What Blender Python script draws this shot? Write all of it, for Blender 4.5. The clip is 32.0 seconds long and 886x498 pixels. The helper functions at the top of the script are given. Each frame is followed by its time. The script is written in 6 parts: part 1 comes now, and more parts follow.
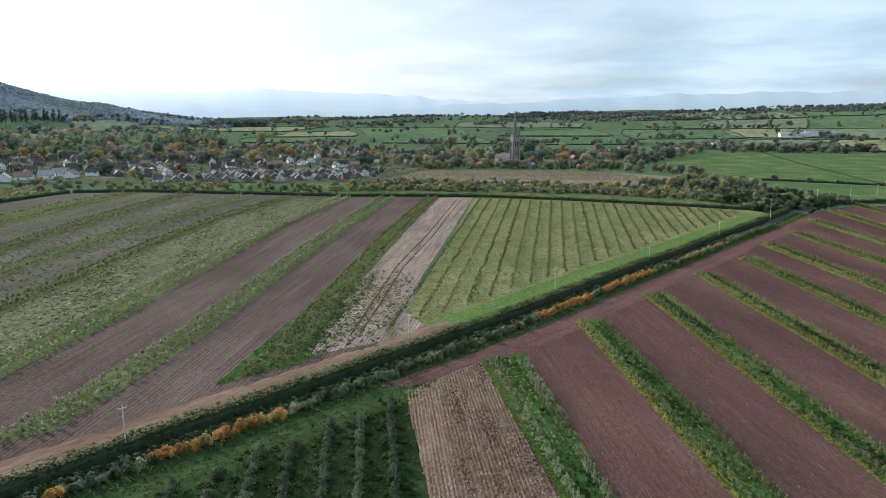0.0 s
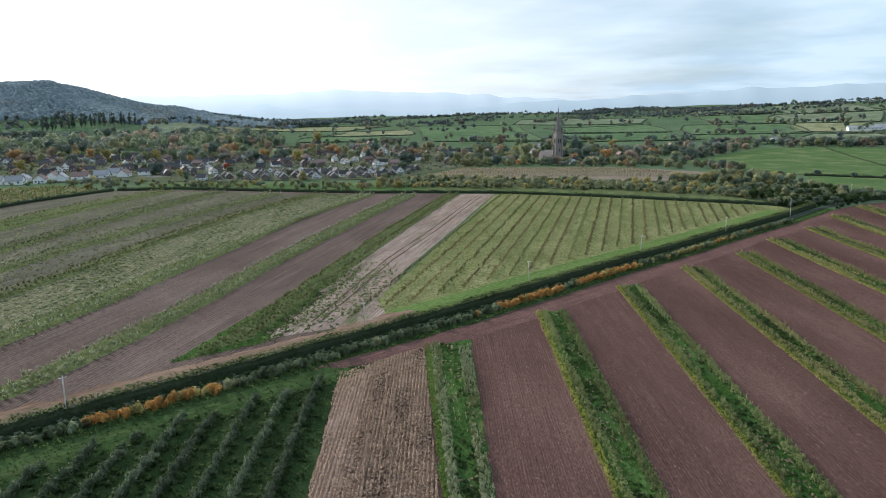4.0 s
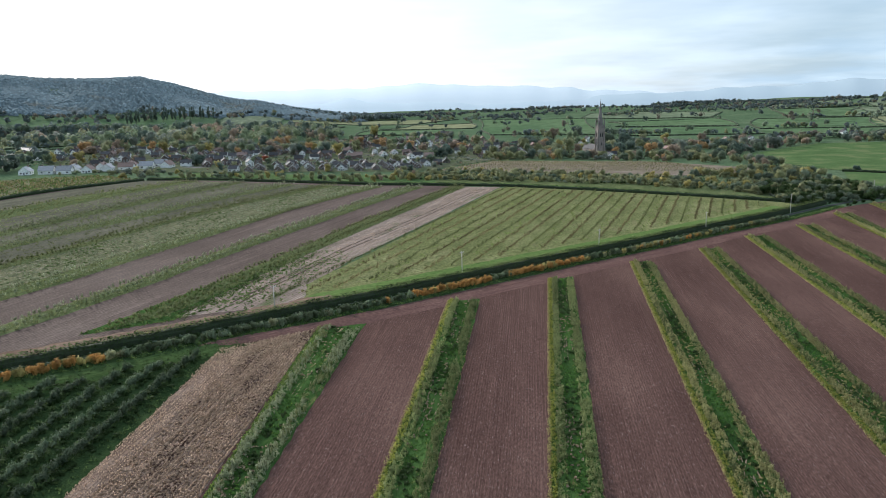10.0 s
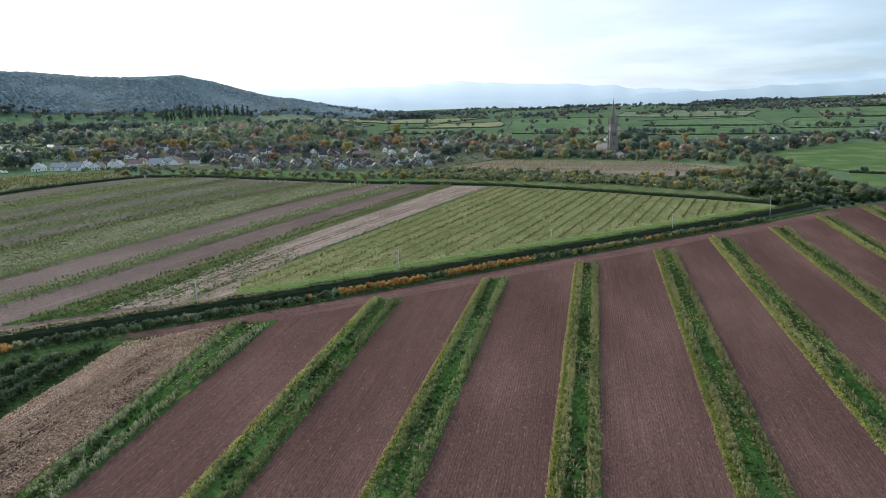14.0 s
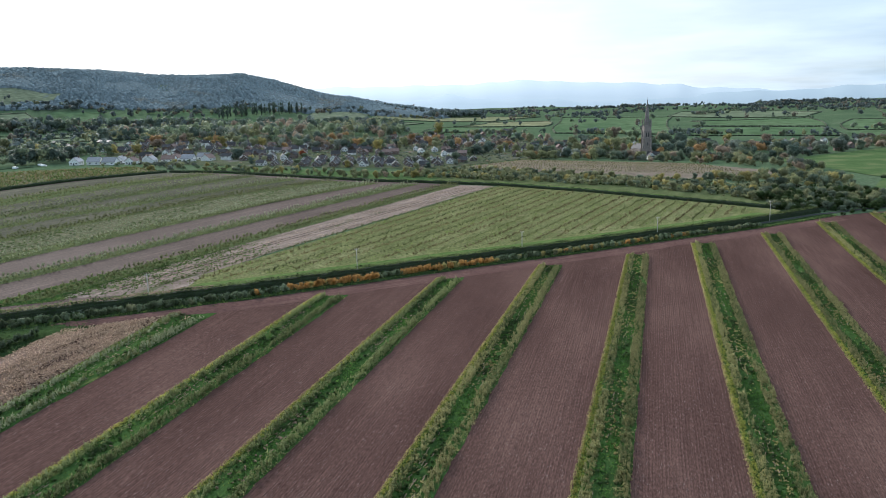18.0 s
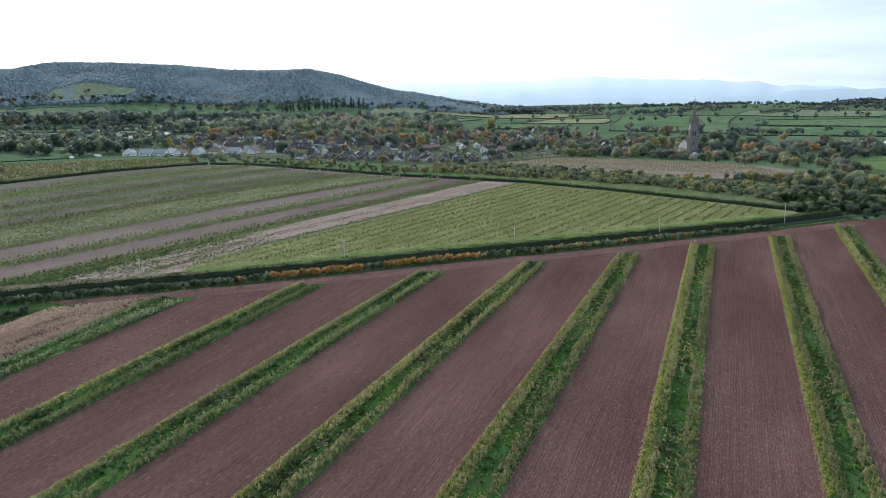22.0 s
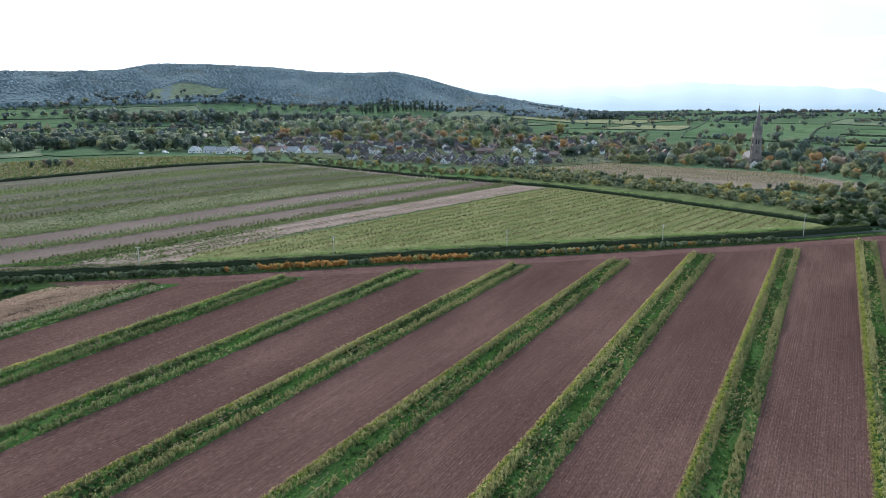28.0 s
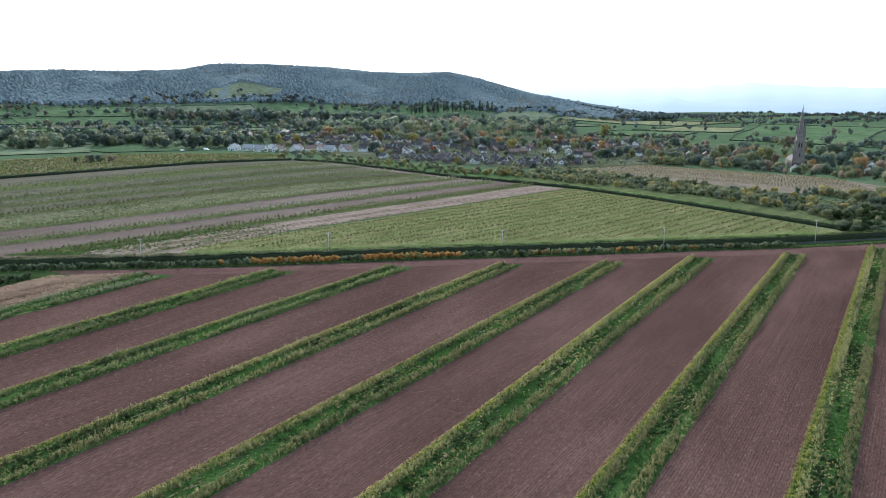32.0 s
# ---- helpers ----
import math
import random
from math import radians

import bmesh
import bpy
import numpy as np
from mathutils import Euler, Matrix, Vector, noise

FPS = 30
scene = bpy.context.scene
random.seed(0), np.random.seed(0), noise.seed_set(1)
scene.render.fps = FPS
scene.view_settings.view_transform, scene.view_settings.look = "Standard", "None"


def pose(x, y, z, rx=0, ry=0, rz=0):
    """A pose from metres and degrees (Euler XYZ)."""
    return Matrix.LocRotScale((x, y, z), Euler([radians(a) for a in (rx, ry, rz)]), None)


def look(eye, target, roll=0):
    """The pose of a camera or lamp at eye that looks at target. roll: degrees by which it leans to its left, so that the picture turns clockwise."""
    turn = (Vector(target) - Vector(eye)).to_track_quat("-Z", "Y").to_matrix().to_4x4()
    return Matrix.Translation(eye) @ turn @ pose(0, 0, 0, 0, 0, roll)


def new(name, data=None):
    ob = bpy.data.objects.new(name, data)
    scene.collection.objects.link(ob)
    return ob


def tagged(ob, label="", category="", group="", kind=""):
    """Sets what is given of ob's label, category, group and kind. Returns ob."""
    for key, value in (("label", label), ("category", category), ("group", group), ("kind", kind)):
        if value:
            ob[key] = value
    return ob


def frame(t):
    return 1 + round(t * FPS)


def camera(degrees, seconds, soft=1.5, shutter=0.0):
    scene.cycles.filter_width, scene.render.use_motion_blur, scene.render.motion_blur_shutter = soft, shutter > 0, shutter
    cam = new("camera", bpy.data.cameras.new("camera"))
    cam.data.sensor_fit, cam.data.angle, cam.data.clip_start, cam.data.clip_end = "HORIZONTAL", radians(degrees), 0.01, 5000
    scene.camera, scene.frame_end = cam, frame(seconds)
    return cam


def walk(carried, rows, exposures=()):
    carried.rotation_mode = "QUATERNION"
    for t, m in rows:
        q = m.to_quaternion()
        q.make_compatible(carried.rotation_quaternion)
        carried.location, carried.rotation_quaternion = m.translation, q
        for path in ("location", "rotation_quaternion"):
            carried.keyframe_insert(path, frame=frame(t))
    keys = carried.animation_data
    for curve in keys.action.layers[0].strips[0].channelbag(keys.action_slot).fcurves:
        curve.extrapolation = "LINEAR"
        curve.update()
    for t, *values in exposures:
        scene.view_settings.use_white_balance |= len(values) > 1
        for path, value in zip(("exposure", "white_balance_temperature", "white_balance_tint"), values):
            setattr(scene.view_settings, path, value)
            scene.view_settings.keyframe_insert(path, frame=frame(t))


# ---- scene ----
cam = camera(61.0, 32.0, 0.7)
PATH = [
    (0, (-0.816, 0.508, 71.061), (-0.78, 2.472, 70.686), -0.3),
    (0.5, (3.331, -1.262, 71.03), (3.345, 0.703, 70.655), -0.4),
    (1, (7.687, -2.862, 70.997), (7.677, -0.898, 70.621), -0.6),
    (1.5, (12.173, -4.298, 70.927), (12.137, -2.334, 70.551), -0.7),
    (2, (16.715, -5.637, 70.852), (16.653, -3.673, 70.476), -0.8),
    (2.5, (21.405, -6.84, 70.778), (21.318, -4.878, 70.402), -0.9),
    (3, (26.211, -8.001, 70.721), (26.098, -6.039, 70.345), -1.0),
    (3.5, (31.118, -9.0, 70.617), (30.981, -7.041, 70.241), -1.1),
    (5.5, (51.234, -11.742, 70.434), (51.005, -9.791, 70.055), -1.3),
    (6, (56.265, -12.132, 70.323), (56.018, -10.184, 69.942), -1.3),
    (6.5, (61.266, -12.371, 70.227), (61.002, -10.426, 69.845), -1.4),
    (7, (66.258, -12.459, 70.094), (65.976, -10.516, 69.711), -1.4),
    (7.5, (71.267, -12.494, 69.97), (70.967, -10.555, 69.585), -1.4),
    (8, (76.228, -12.469, 69.866), (75.911, -10.533, 69.48), -1.4),
    (8.5, (81.213, -12.42, 69.783), (80.877, -10.487, 69.395), -1.4),
    (9, (86.162, -12.298, 69.7), (85.807, -10.369, 69.313), -1.4),
    (9.5, (91.168, -12.011, 69.693), (90.792, -10.085, 69.305), -1.4),
    (10, (96.212, -11.586, 69.655), (95.816, -9.664, 69.267), -1.4),
    (10.5, (101.361, -10.988, 69.645), (100.946, -9.07, 69.255), -1.4),
    (11, (106.535, -10.247, 69.625), (106.103, -8.334, 69.236), -1.4),
    (11.5, (111.804, -9.413, 69.588), (111.358, -7.503, 69.197), -1.4),
    (12, (117.103, -8.455, 69.598), (116.643, -6.549, 69.206), -1.4),
    (12.5, (122.51, -7.419, 69.618), (122.037, -5.516, 69.227), -1.4),
    (13, (127.917, -6.189, 69.573), (127.429, -4.289, 69.183), -1.5),
    (13.5, (133.299, -5.06, 69.501), (132.796, -3.164, 69.112), -1.4),
    (14, (138.61, -3.745, 69.464), (138.093, -1.853, 69.074), -1.4),
    (14.5, (143.573, -2.391, 69.471), (143.041, -0.502, 69.083), -1.4),
    (16.5, (164.713, 3.089, 69.638), (164.103, 4.954, 69.25), -1.3),
    (17, (169.902, 4.599, 69.584), (169.27, 6.457, 69.195), -1.2),
    (17.5, (174.984, 5.926, 69.509), (174.33, 7.775, 69.119), -1.2),
    (18, (179.904, 7.122, 69.461), (179.222, 8.961, 69.07), -1.1),
    (18.5, (184.615, 8.214, 69.392), (183.904, 10.042, 69.001), -1.0),
    (19, (189.296, 9.246, 69.32), (188.573, 11.069, 68.928), -1.0),
    (19.5, (193.697, 10.107, 69.332), (192.968, 11.927, 68.938), -1.0),
    (20, (198.099, 10.969, 69.33), (197.336, 12.775, 68.935), -0.9),
    (20.5, (202.436, 11.826, 69.316), (201.642, 13.618, 68.919), -0.9),
    (21, (206.7, 12.645, 69.313), (205.886, 14.428, 68.915), -0.8),
    (21.5, (210.853, 13.541, 69.307), (210.018, 15.315, 68.909), -0.8),
    (22, (214.836, 14.42, 69.299), (213.982, 16.184, 68.901), -0.7),
    (22.5, (218.788, 15.41, 69.316), (217.914, 17.165, 68.92), -0.7),
    (23, (222.603, 16.444, 69.312), (221.712, 18.19, 68.917), -0.6),
    (23.5, (226.391, 17.531, 69.332), (225.482, 19.268, 68.937), -0.5),
    (24, (230.079, 18.606, 69.341), (229.153, 20.334, 68.947), -0.4),
    (24.5, (233.693, 19.822, 69.327), (232.749, 21.54, 68.934), -0.4),
    (25, (237.187, 20.967, 69.292), (236.225, 22.676, 68.9), -0.3),
    (25.5, (240.69, 22.141, 69.294), (239.711, 23.84, 68.903), -0.2),
    (27.5, (254.279, 27.547, 69.26), (253.231, 29.205, 68.87), 0.0),
    (28, (257.633, 29.099, 69.283), (256.568, 30.746, 68.895), 0.0),
    (28.5, (260.929, 30.678, 69.285), (259.847, 32.315, 68.897), 0.1),
    (29, (264.256, 32.324, 69.271), (263.158, 33.95, 68.883), 0.2),
    (29.5, (267.546, 33.94, 69.273), (266.431, 35.555, 68.885), 0.2),
    (30, (270.832, 35.589, 69.275), (269.702, 37.192, 68.888), 0.2),
    (30.5, (274.125, 37.3, 69.252), (272.979, 38.893, 68.865), 0.2),
    (31, (277.348, 39.037, 69.233), (276.187, 40.618, 68.847), 0.3),
    (31.5, (280.574, 40.745, 69.214), (279.397, 42.315, 68.828), 0.3),
    (32, (283.758, 42.362, 69.238), (282.565, 43.92, 68.85), 0.3),
]
EXPOSE = [(0.0, 0.07, 5880, 12), (13.0, 0.05, 5800, 11), (21.0, 0.09, 5660, 11), (28.0, 0.25, 5600, 11), (32.0, 0.27, 5580, 11)]
walk(cam, [(t, look(eye, target, roll)) for t, eye, target, roll in PATH], EXPOSE)

# ---- light ----
SUN_AZ, SUN_EL = 50.0, 23.0            # degrees left of +y, degrees above the horizon
sun_dir = Vector((-math.sin(radians(SUN_AZ)) * math.cos(radians(SUN_EL)),
                  math.cos(radians(SUN_AZ)) * math.cos(radians(SUN_EL)), math.sin(radians(SUN_EL))))
sun_data = bpy.data.lights.new("sun", "SUN")
sun_data.energy, sun_data.angle, sun_data.color = 4.8, radians(4.0), (1.0, 0.91, 0.77)
sun = new("sun", sun_data)
sun.matrix_world = look((0, 0, 300), Vector((0, 0, 300)) - sun_dir)

world = bpy.data.worlds.new("sky")
scene.world = world
world.use_nodes = True
wn, wl = world.node_tree.nodes, world.node_tree.links
wn.clear()
w_out, w_bg = wn.new("ShaderNodeOutputWorld"), wn.new("ShaderNodeBackground")
w_sky = wn.new("ShaderNodeTexSky")
w_sky.sky_type, w_sky.sun_disc = "NISHITA", False
w_sky.sun_elevation, w_sky.sun_rotation = radians(SUN_EL), radians(-SUN_AZ)
w_sky.air_density, w_sky.dust_density, w_sky.ozone_density = 1.0, 0.6, 1.2
w_scale = wn.new("ShaderNodeVectorMath")
w_scale.operation = "SCALE"
w_scale.inputs["Scale"].default_value = 0.085
wl.new(w_sky.outputs[0], w_scale.inputs[0])
w_co = wn.new("ShaderNodeTexCoord")
# flat cloud layers: the direction is stretched near the horizon
w_sep = wn.new("ShaderNodeSeparateXYZ")
wl.new(w_co.outputs["Generated"], w_sep.inputs[0])
w_add = wn.new("ShaderNodeMath")
w_add.operation = "MAXIMUM"
w_add.inputs[1].default_value = 0.0
wl.new(w_sep.outputs["Z"], w_add.inputs[0])
w_off = wn.new("ShaderNodeMath")
w_off.inputs[1].default_value = 0.11
wl.new(w_add.outputs[0], w_off.inputs[0])
w_div = wn.new("ShaderNodeVectorMath")
w_div.operation = "DIVIDE"
w_cmb = wn.new("ShaderNodeCombineXYZ")
for k in range(3):
    wl.new(w_off.outputs[0], w_cmb.inputs[k])
wl.new(w_co.outputs["Generated"], w_div.inputs[0])
wl.new(w_cmb.outputs[0], w_div.inputs[1])
w_noise = wn.new("ShaderNodeTexNoise")
w_noise.inputs["Scale"].default_value = 0.55
w_noise.inputs["Detail"].default_value = 5.0
w_noise.inputs["Roughness"].default_value = 0.52
wl.new(w_div.outputs[0], w_noise.inputs["Vector"])
w_ramp = wn.new("ShaderNodeMapRange")
w_ramp.interpolation_type = "SMOOTHSTEP"
w_ramp.inputs["From Min"].default_value, w_ramp.inputs["From Max"].default_value = 0.36, 0.62
w_ramp.inputs["To Min"].default_value, w_ramp.inputs["To Max"].default_value = 0.70, 0.97
wl.new(w_noise.outputs[0], w_ramp.inputs["Value"])
# thin cloud is brighter towards the sun
w_dot = wn.new("ShaderNodeVectorMath")
w_dot.operation = "DOT_PRODUCT"
w_dot.inputs[1].default_value = sun_dir
wl.new(w_co.outputs["Generated"], w_dot.inputs[0])
w_glow = wn.new("ShaderNodeMapRange")
w_glow.interpolation_type = "SMOOTHSTEP"
w_glow.inputs["From Min"].default_value, w_glow.inputs["From Max"].default_value = 0.35, 1.0
wl.new(w_dot.outputs["Value"], w_glow.inputs["Value"])
w_cloud = wn.new("ShaderNodeMix")
w_cloud.data_type = "RGBA"
w_bank = wn.new("ShaderNodeTexNoise")
w_bank.inputs["Scale"].default_value, w_bank.inputs["Detail"].default_value, w_bank.inputs["Roughness"].default_value = 0.85, 4.0, 0.5
wl.new(w_div.outputs[0], w_bank.inputs["Vector"])
w_tone = wn.new("ShaderNodeValToRGB")
w_tone.color_ramp.elements[0].position, w_tone.color_ramp.elements[1].position = 0.40, 0.60
w_tone.color_ramp.elements[0].color, w_tone.color_ramp.elements[1].color = (0.60, 0.77, 0.87, 1), (0.82, 0.97, 1.03, 1)
wl.new(w_bank.outputs[0], w_tone.inputs[0])
wl.new(w_tone.outputs[0], w_cloud.inputs["A"])
w_cloud.inputs["B"].default_value = (1.55, 1.52, 1.47, 1)
wl.new(w_glow.outputs[0], w_cloud.inputs["Factor"])
w_mix = wn.new("ShaderNodeMix")
w_mix.data_type = "RGBA"
# the cloud thins out overhead
w_high = wn.new("ShaderNodeMapRange")
w_high.interpolation_type = "SMOOTHSTEP"
w_high.inputs["From Min"].default_value, w_high.inputs["From Max"].default_value = 0.30, 0.75
w_high.inputs["To Min"].default_value, w_high.inputs["To Max"].default_value = 1.0, 0.8
wl.new(w_sep.outputs["Z"], w_high.inputs["Value"])
w_thin = wn.new("ShaderNodeMath")
w_thin.operation = "MULTIPLY"
wl.new(w_ramp.outputs[0], w_thin.inputs[0])
wl.new(w_high.outputs[0], w_thin.inputs[1])
wl.new(w_thin.outputs[0], w_mix.inputs["Factor"])
wl.new(w_scale.outputs[0], w_mix.inputs["A"])
wl.new(w_cloud.outputs["Result"], w_mix.inputs["B"])
wl.new(w_mix.outputs["Result"], w_bg.inputs["Color"])
# a clouded sky is brighter overhead than at the horizon
w_zenith = wn.new("ShaderNodeMapRange")
w_zenith.interpolation_type = "SMOOTHSTEP"
w_zenith.inputs["From Min"].default_value, w_zenith.inputs["From Max"].default_value = 0.22, 0.85
w_zenith.inputs["To Min"].default_value, w_zenith.inputs["To Max"].default_value = 0.90, 1.30
wl.new(w_sep.outputs["Z"], w_zenith.inputs["Value"])
wl.new(w_zenith.outputs[0], w_bg.inputs["Strength"])
wl.new(w_bg.outputs[0], w_out.inputs[0])


# ---- materials ----
def ramp_set(ramp, cols):
    e = ramp.color_ramp.elements
    while len(e) < len(cols):
        e.new(0.5)
    for i, c in enumerate(cols):
        e[i].position = i / (len(cols) - 1) * 0.5 + 0.25
        e[i].color = (*c, 1)


def surface(name, cols, scale=0.3, fine=6.0, rough=0.9, bump=0.3, bump_dist=0.1, angle=0.0, stretch=1.0, per_object=0.0,
            per_island=0.0, rows=0.0, rows_depth=0.5, spec=0.22, patch=None, translucent=0.0, metal=0.0, grain=0.45):
    """A material of world-sized noise at two scales: cols across the large one, value by the fine one. stretch draws both
    out along a heading (degrees right of +y). rows: spacing of drill rows along that heading."""
    m = bpy.data.materials.new(name)
    m.use_nodes = True
    n, l = m.node_tree.nodes, m.node_tree.links
    bsdf = n["Principled BSDF"]
    bsdf.inputs["Roughness"].default_value = rough
    bsdf.inputs["Specular IOR Level"].default_value = spec
    bsdf.inputs["Metallic"].default_value = metal
    geo = n.new("ShaderNodeNewGeometry")
    turn = n.new("ShaderNodeMapping")
    turn.inputs["Rotation"].default_value = (0, 0, radians(angle))
    l.new(geo.outputs["Position"], turn.inputs["Vector"])
    draw = n.new("ShaderNodeMapping")
    draw.inputs["Scale"].default_value = (1, 1 / stretch, 1)
    l.new(turn.outputs[0], draw.inputs["Vector"])
    big, small = n.new("ShaderNodeTexNoise"), n.new("ShaderNodeTexNoise")
    for node, s, d in ((big, scale, 4.0), (small, fine, 5.0)):
        node.inputs["Scale"].default_value = s
        node.inputs["Detail"].default_value = d
        node.inputs["Roughness"].default_value = 0.6
        l.new(draw.outputs[0], node.inputs["Vector"])
    ramp = n.new("ShaderNodeValToRGB")
    ramp_set(ramp, cols)
    l.new(big.outputs[0], ramp.inputs[0])
    colour = ramp.outputs[0]
    level = n.new("ShaderNodeMapRange")
    level.inputs["From Min"].default_value, level.inputs["From Max"].default_value = 0.25, 0.75
    level.inputs["To Min"].default_value, level.inputs["To Max"].default_value = 1 - grain, 1 + grain
    l.new(small.outputs[0], level.inputs["Value"])
    mul = n.new("ShaderNodeVectorMath")
    mul.operation = "SCALE"
    l.new(colour, mul.inputs[0])
    l.new(level.outputs[0], mul.inputs["Scale"])
    colour = mul.outputs[0]
    if patch:
        # irregular patches of a second colour: (colour, scale, threshold, softness)
        pc, ps, pt, pw = patch
        pn = n.new("ShaderNodeTexNoise")
        pn.inputs["Scale"].default_value, pn.inputs["Detail"].default_value = ps, 6.0
        pn.inputs["Roughness"].default_value = 0.65
        l.new(draw.outputs[0], pn.inputs["Vector"])
        pr = n.new("ShaderNodeMapRange")
        pr.inputs["From Min"].default_value, pr.inputs["From Max"].default_value = pt, pt + pw
        l.new(pn.outputs[0], pr.inputs["Value"])
        mix = n.new("ShaderNodeMix")
        mix.data_type = "RGBA"
        mix.inputs["B"].default_value = (*pc, 1)
        l.new(pr.outputs[0], mix.inputs["Factor"])
        l.new(colour, mix.inputs["A"])
        colour = mix.outputs["Result"]
    height = small.outputs[0]
    if rows:
        lines = n.new("ShaderNodeMapping")
        lines.inputs["Scale"].default_value = (1.1 / rows, 1.1 / rows / 160, 1)
        l.new(turn.outputs[0], lines.inputs["Vector"])
        wave = n.new("ShaderNodeTexNoise")
        wave.inputs["Scale"].default_value, wave.inputs["Detail"].default_value, wave.inputs["Roughness"].default_value = 1.0, 2.5, 0.6
        l.new(lines.outputs[0], wave.inputs["Vector"])
        comb = n.new("ShaderNodeTexWave")
        comb.inputs["Scale"].default_value = 0.314 / (2.2 * rows)
        comb.inputs["Distortion"].default_value, comb.inputs["Detail"].default_value, comb.inputs["Detail Scale"].default_value = 0.25, 1.0, 0.2
        l.new(turn.outputs[0], comb.inputs["Vector"])
        both = n.new("ShaderNodeMix")
        both.data_type = "FLOAT"
        both.inputs["Factor"].default_value = 0.15
        l.new(wave.outputs["Fac"], both.inputs["A"])
        l.new(comb.outputs["Fac"], both.inputs["B"])
        wr = n.new("ShaderNodeMapRange")
        wr.inputs["From Min"].default_value, wr.inputs["From Max"].default_value = 0.33, 0.70
        wr.inputs["To Min"].default_value, wr.inputs["To Max"].default_value = 1 - rows_depth, 1 + rows_depth
        l.new(both.outputs["Result"], wr.inputs["Value"])
        m2 = n.new("ShaderNodeVectorMath")
        m2.operation = "SCALE"
        l.new(colour, m2.inputs[0])
        l.new(wr.outputs[0], m2.inputs["Scale"])
        colour = m2.outputs[0]
        hsum = n.new("ShaderNodeMath")
        l.new(small.outputs[0], hsum.inputs[0])
        l.new(wave.outputs["Fac"], hsum.inputs[1])
        height = hsum.outputs[0]
    for amount, node, out in ((per_object, "ShaderNodeObjectInfo", "Random"), (per_island, "ShaderNodeNewGeometry", "Random Per Island")):
        if amount:
            info = n.new(node)
            vary = n.new("ShaderNodeMapRange")
            vary.inputs["To Min"].default_value, vary.inputs["To Max"].default_value = 1 - amount, 1 + amount
            l.new(info.outputs[out], vary.inputs["Value"])
            m3 = n.new("ShaderNodeVectorMath")
            m3.operation = "SCALE"
            l.new(colour, m3.inputs[0])
            l.new(vary.outputs[0], m3.inputs["Scale"])
            colour = m3.outputs[0]
    l.new(colour, bsdf.inputs["Base Color"])
    if bump:
        b = n.new("ShaderNodeBump")
        b.inputs["Strength"].default_value, b.inputs["Distance"].default_value = bump, bump_dist
        l.new(height, b.inputs["Height"])
        l.new(b.outputs[0], bsdf.inputs["Normal"])
    if translucent:
        out = n["Material Output"]
        tr, add = n.new("ShaderNodeBsdfTranslucent"), n.new("ShaderNodeMixShader")
        l.new(colour, tr.inputs["Color"])
        add.inputs[0].default_value = translucent
        l.new(bsdf.outputs[0], add.inputs[1])
        l.new(tr.outputs[0], add.inputs[2])
        l.new(add.outputs[0], out.inputs["Surface"])
    return m


M = {}
M["pasture"] = surface("pasture", [(0.06, 0.094, 0.052), (0.08, 0.117, 0.064), (0.105, 0.132, 0.08)], 0.012, 0.4, bump=0.2, spec=0.0)
M["bright_grass"] = surface("bright_grass", [(0.056, 0.094, 0.036), (0.078, 0.120, 0.047), (0.112, 0.146, 0.064)], 0.03, 1.2, bump=0.3, spec=0.0, patch=((0.145, 0.150, 0.075), 0.03, 0.52, 0.2))
M["mown_grass"] = surface("mown_grass", [(0.074, 0.118, 0.034), (0.1, 0.146, 0.0459), (0.135, 0.172, 0.0629)], 0.06, 1.6, bump=0.3, spec=0.0, angle=41, stretch=4.0)
# far green is dulled to hold the haze in front of it
M["far_green"] = surface("far_green", [(0.068, 0.110, 0.056), (0.090, 0.134, 0.068), (0.114, 0.154, 0.084)], 0.006, 0.05, bump=0, spec=0.0)
M["far_pale"] = surface("far_pale", [(0.15, 0.17, 0.09), (0.19, 0.195, 0.11), (0.22, 0.21, 0.13)], 0.006, 0.05, bump=0, spec=0.0)
M["hill_pasture"] = surface("hill_pasture", [(0.115, 0.14, 0.09), (0.135, 0.158, 0.104), (0.155, 0.172, 0.118)], 0.01, 0.08, bump=0, spec=0.0)
M["far_olive"] = surface("far_olive", [(0.105, 0.135, 0.085), (0.135, 0.162, 0.102), (0.165, 0.185, 0.12)], 0.006, 0.05, bump=0, spec=0.0)
M["soil"] = surface("soil", [(0.06349, 0.03583, 0.02995), (0.08851, 0.05111, 0.04266), (0.125, 0.07498, 0.06171)], 0.035, 3.0, bump=0.8, bump_dist=0.12,
                    angle=-4.8, stretch=3.5, rows=0.30, rows_depth=0.20, spec=0.0, patch=((0.20, 0.145, 0.135), 2.6, 0.58, 0.16))
M["far_soil"] = surface("far_soil", [(0.0667, 0.046, 0.03795), (0.0897, 0.06325, 0.0529), (0.1219, 0.0897, 0.0759)], 0.05, 2.0, bump=0.6, bump_dist=0.15,
                        angle=9.0, stretch=2.5, rows=0.5, rows_depth=0.34, spec=0.03, patch=((0.20, 0.16, 0.12), 1.4, 0.60, 0.2))
M["headland"] = surface("headland", [(0.086, 0.050, 0.044), (0.114, 0.066, 0.057), (0.155, 0.092, 0.079)], 0.08, 2.4, spec=0.0, bump=0.6, bump_dist=0.15,
                        angle=41.0, stretch=2.5, rows=0.3, rows_depth=0.30, patch=((0.22, 0.15, 0.11), 0.9, 0.60, 0.2))
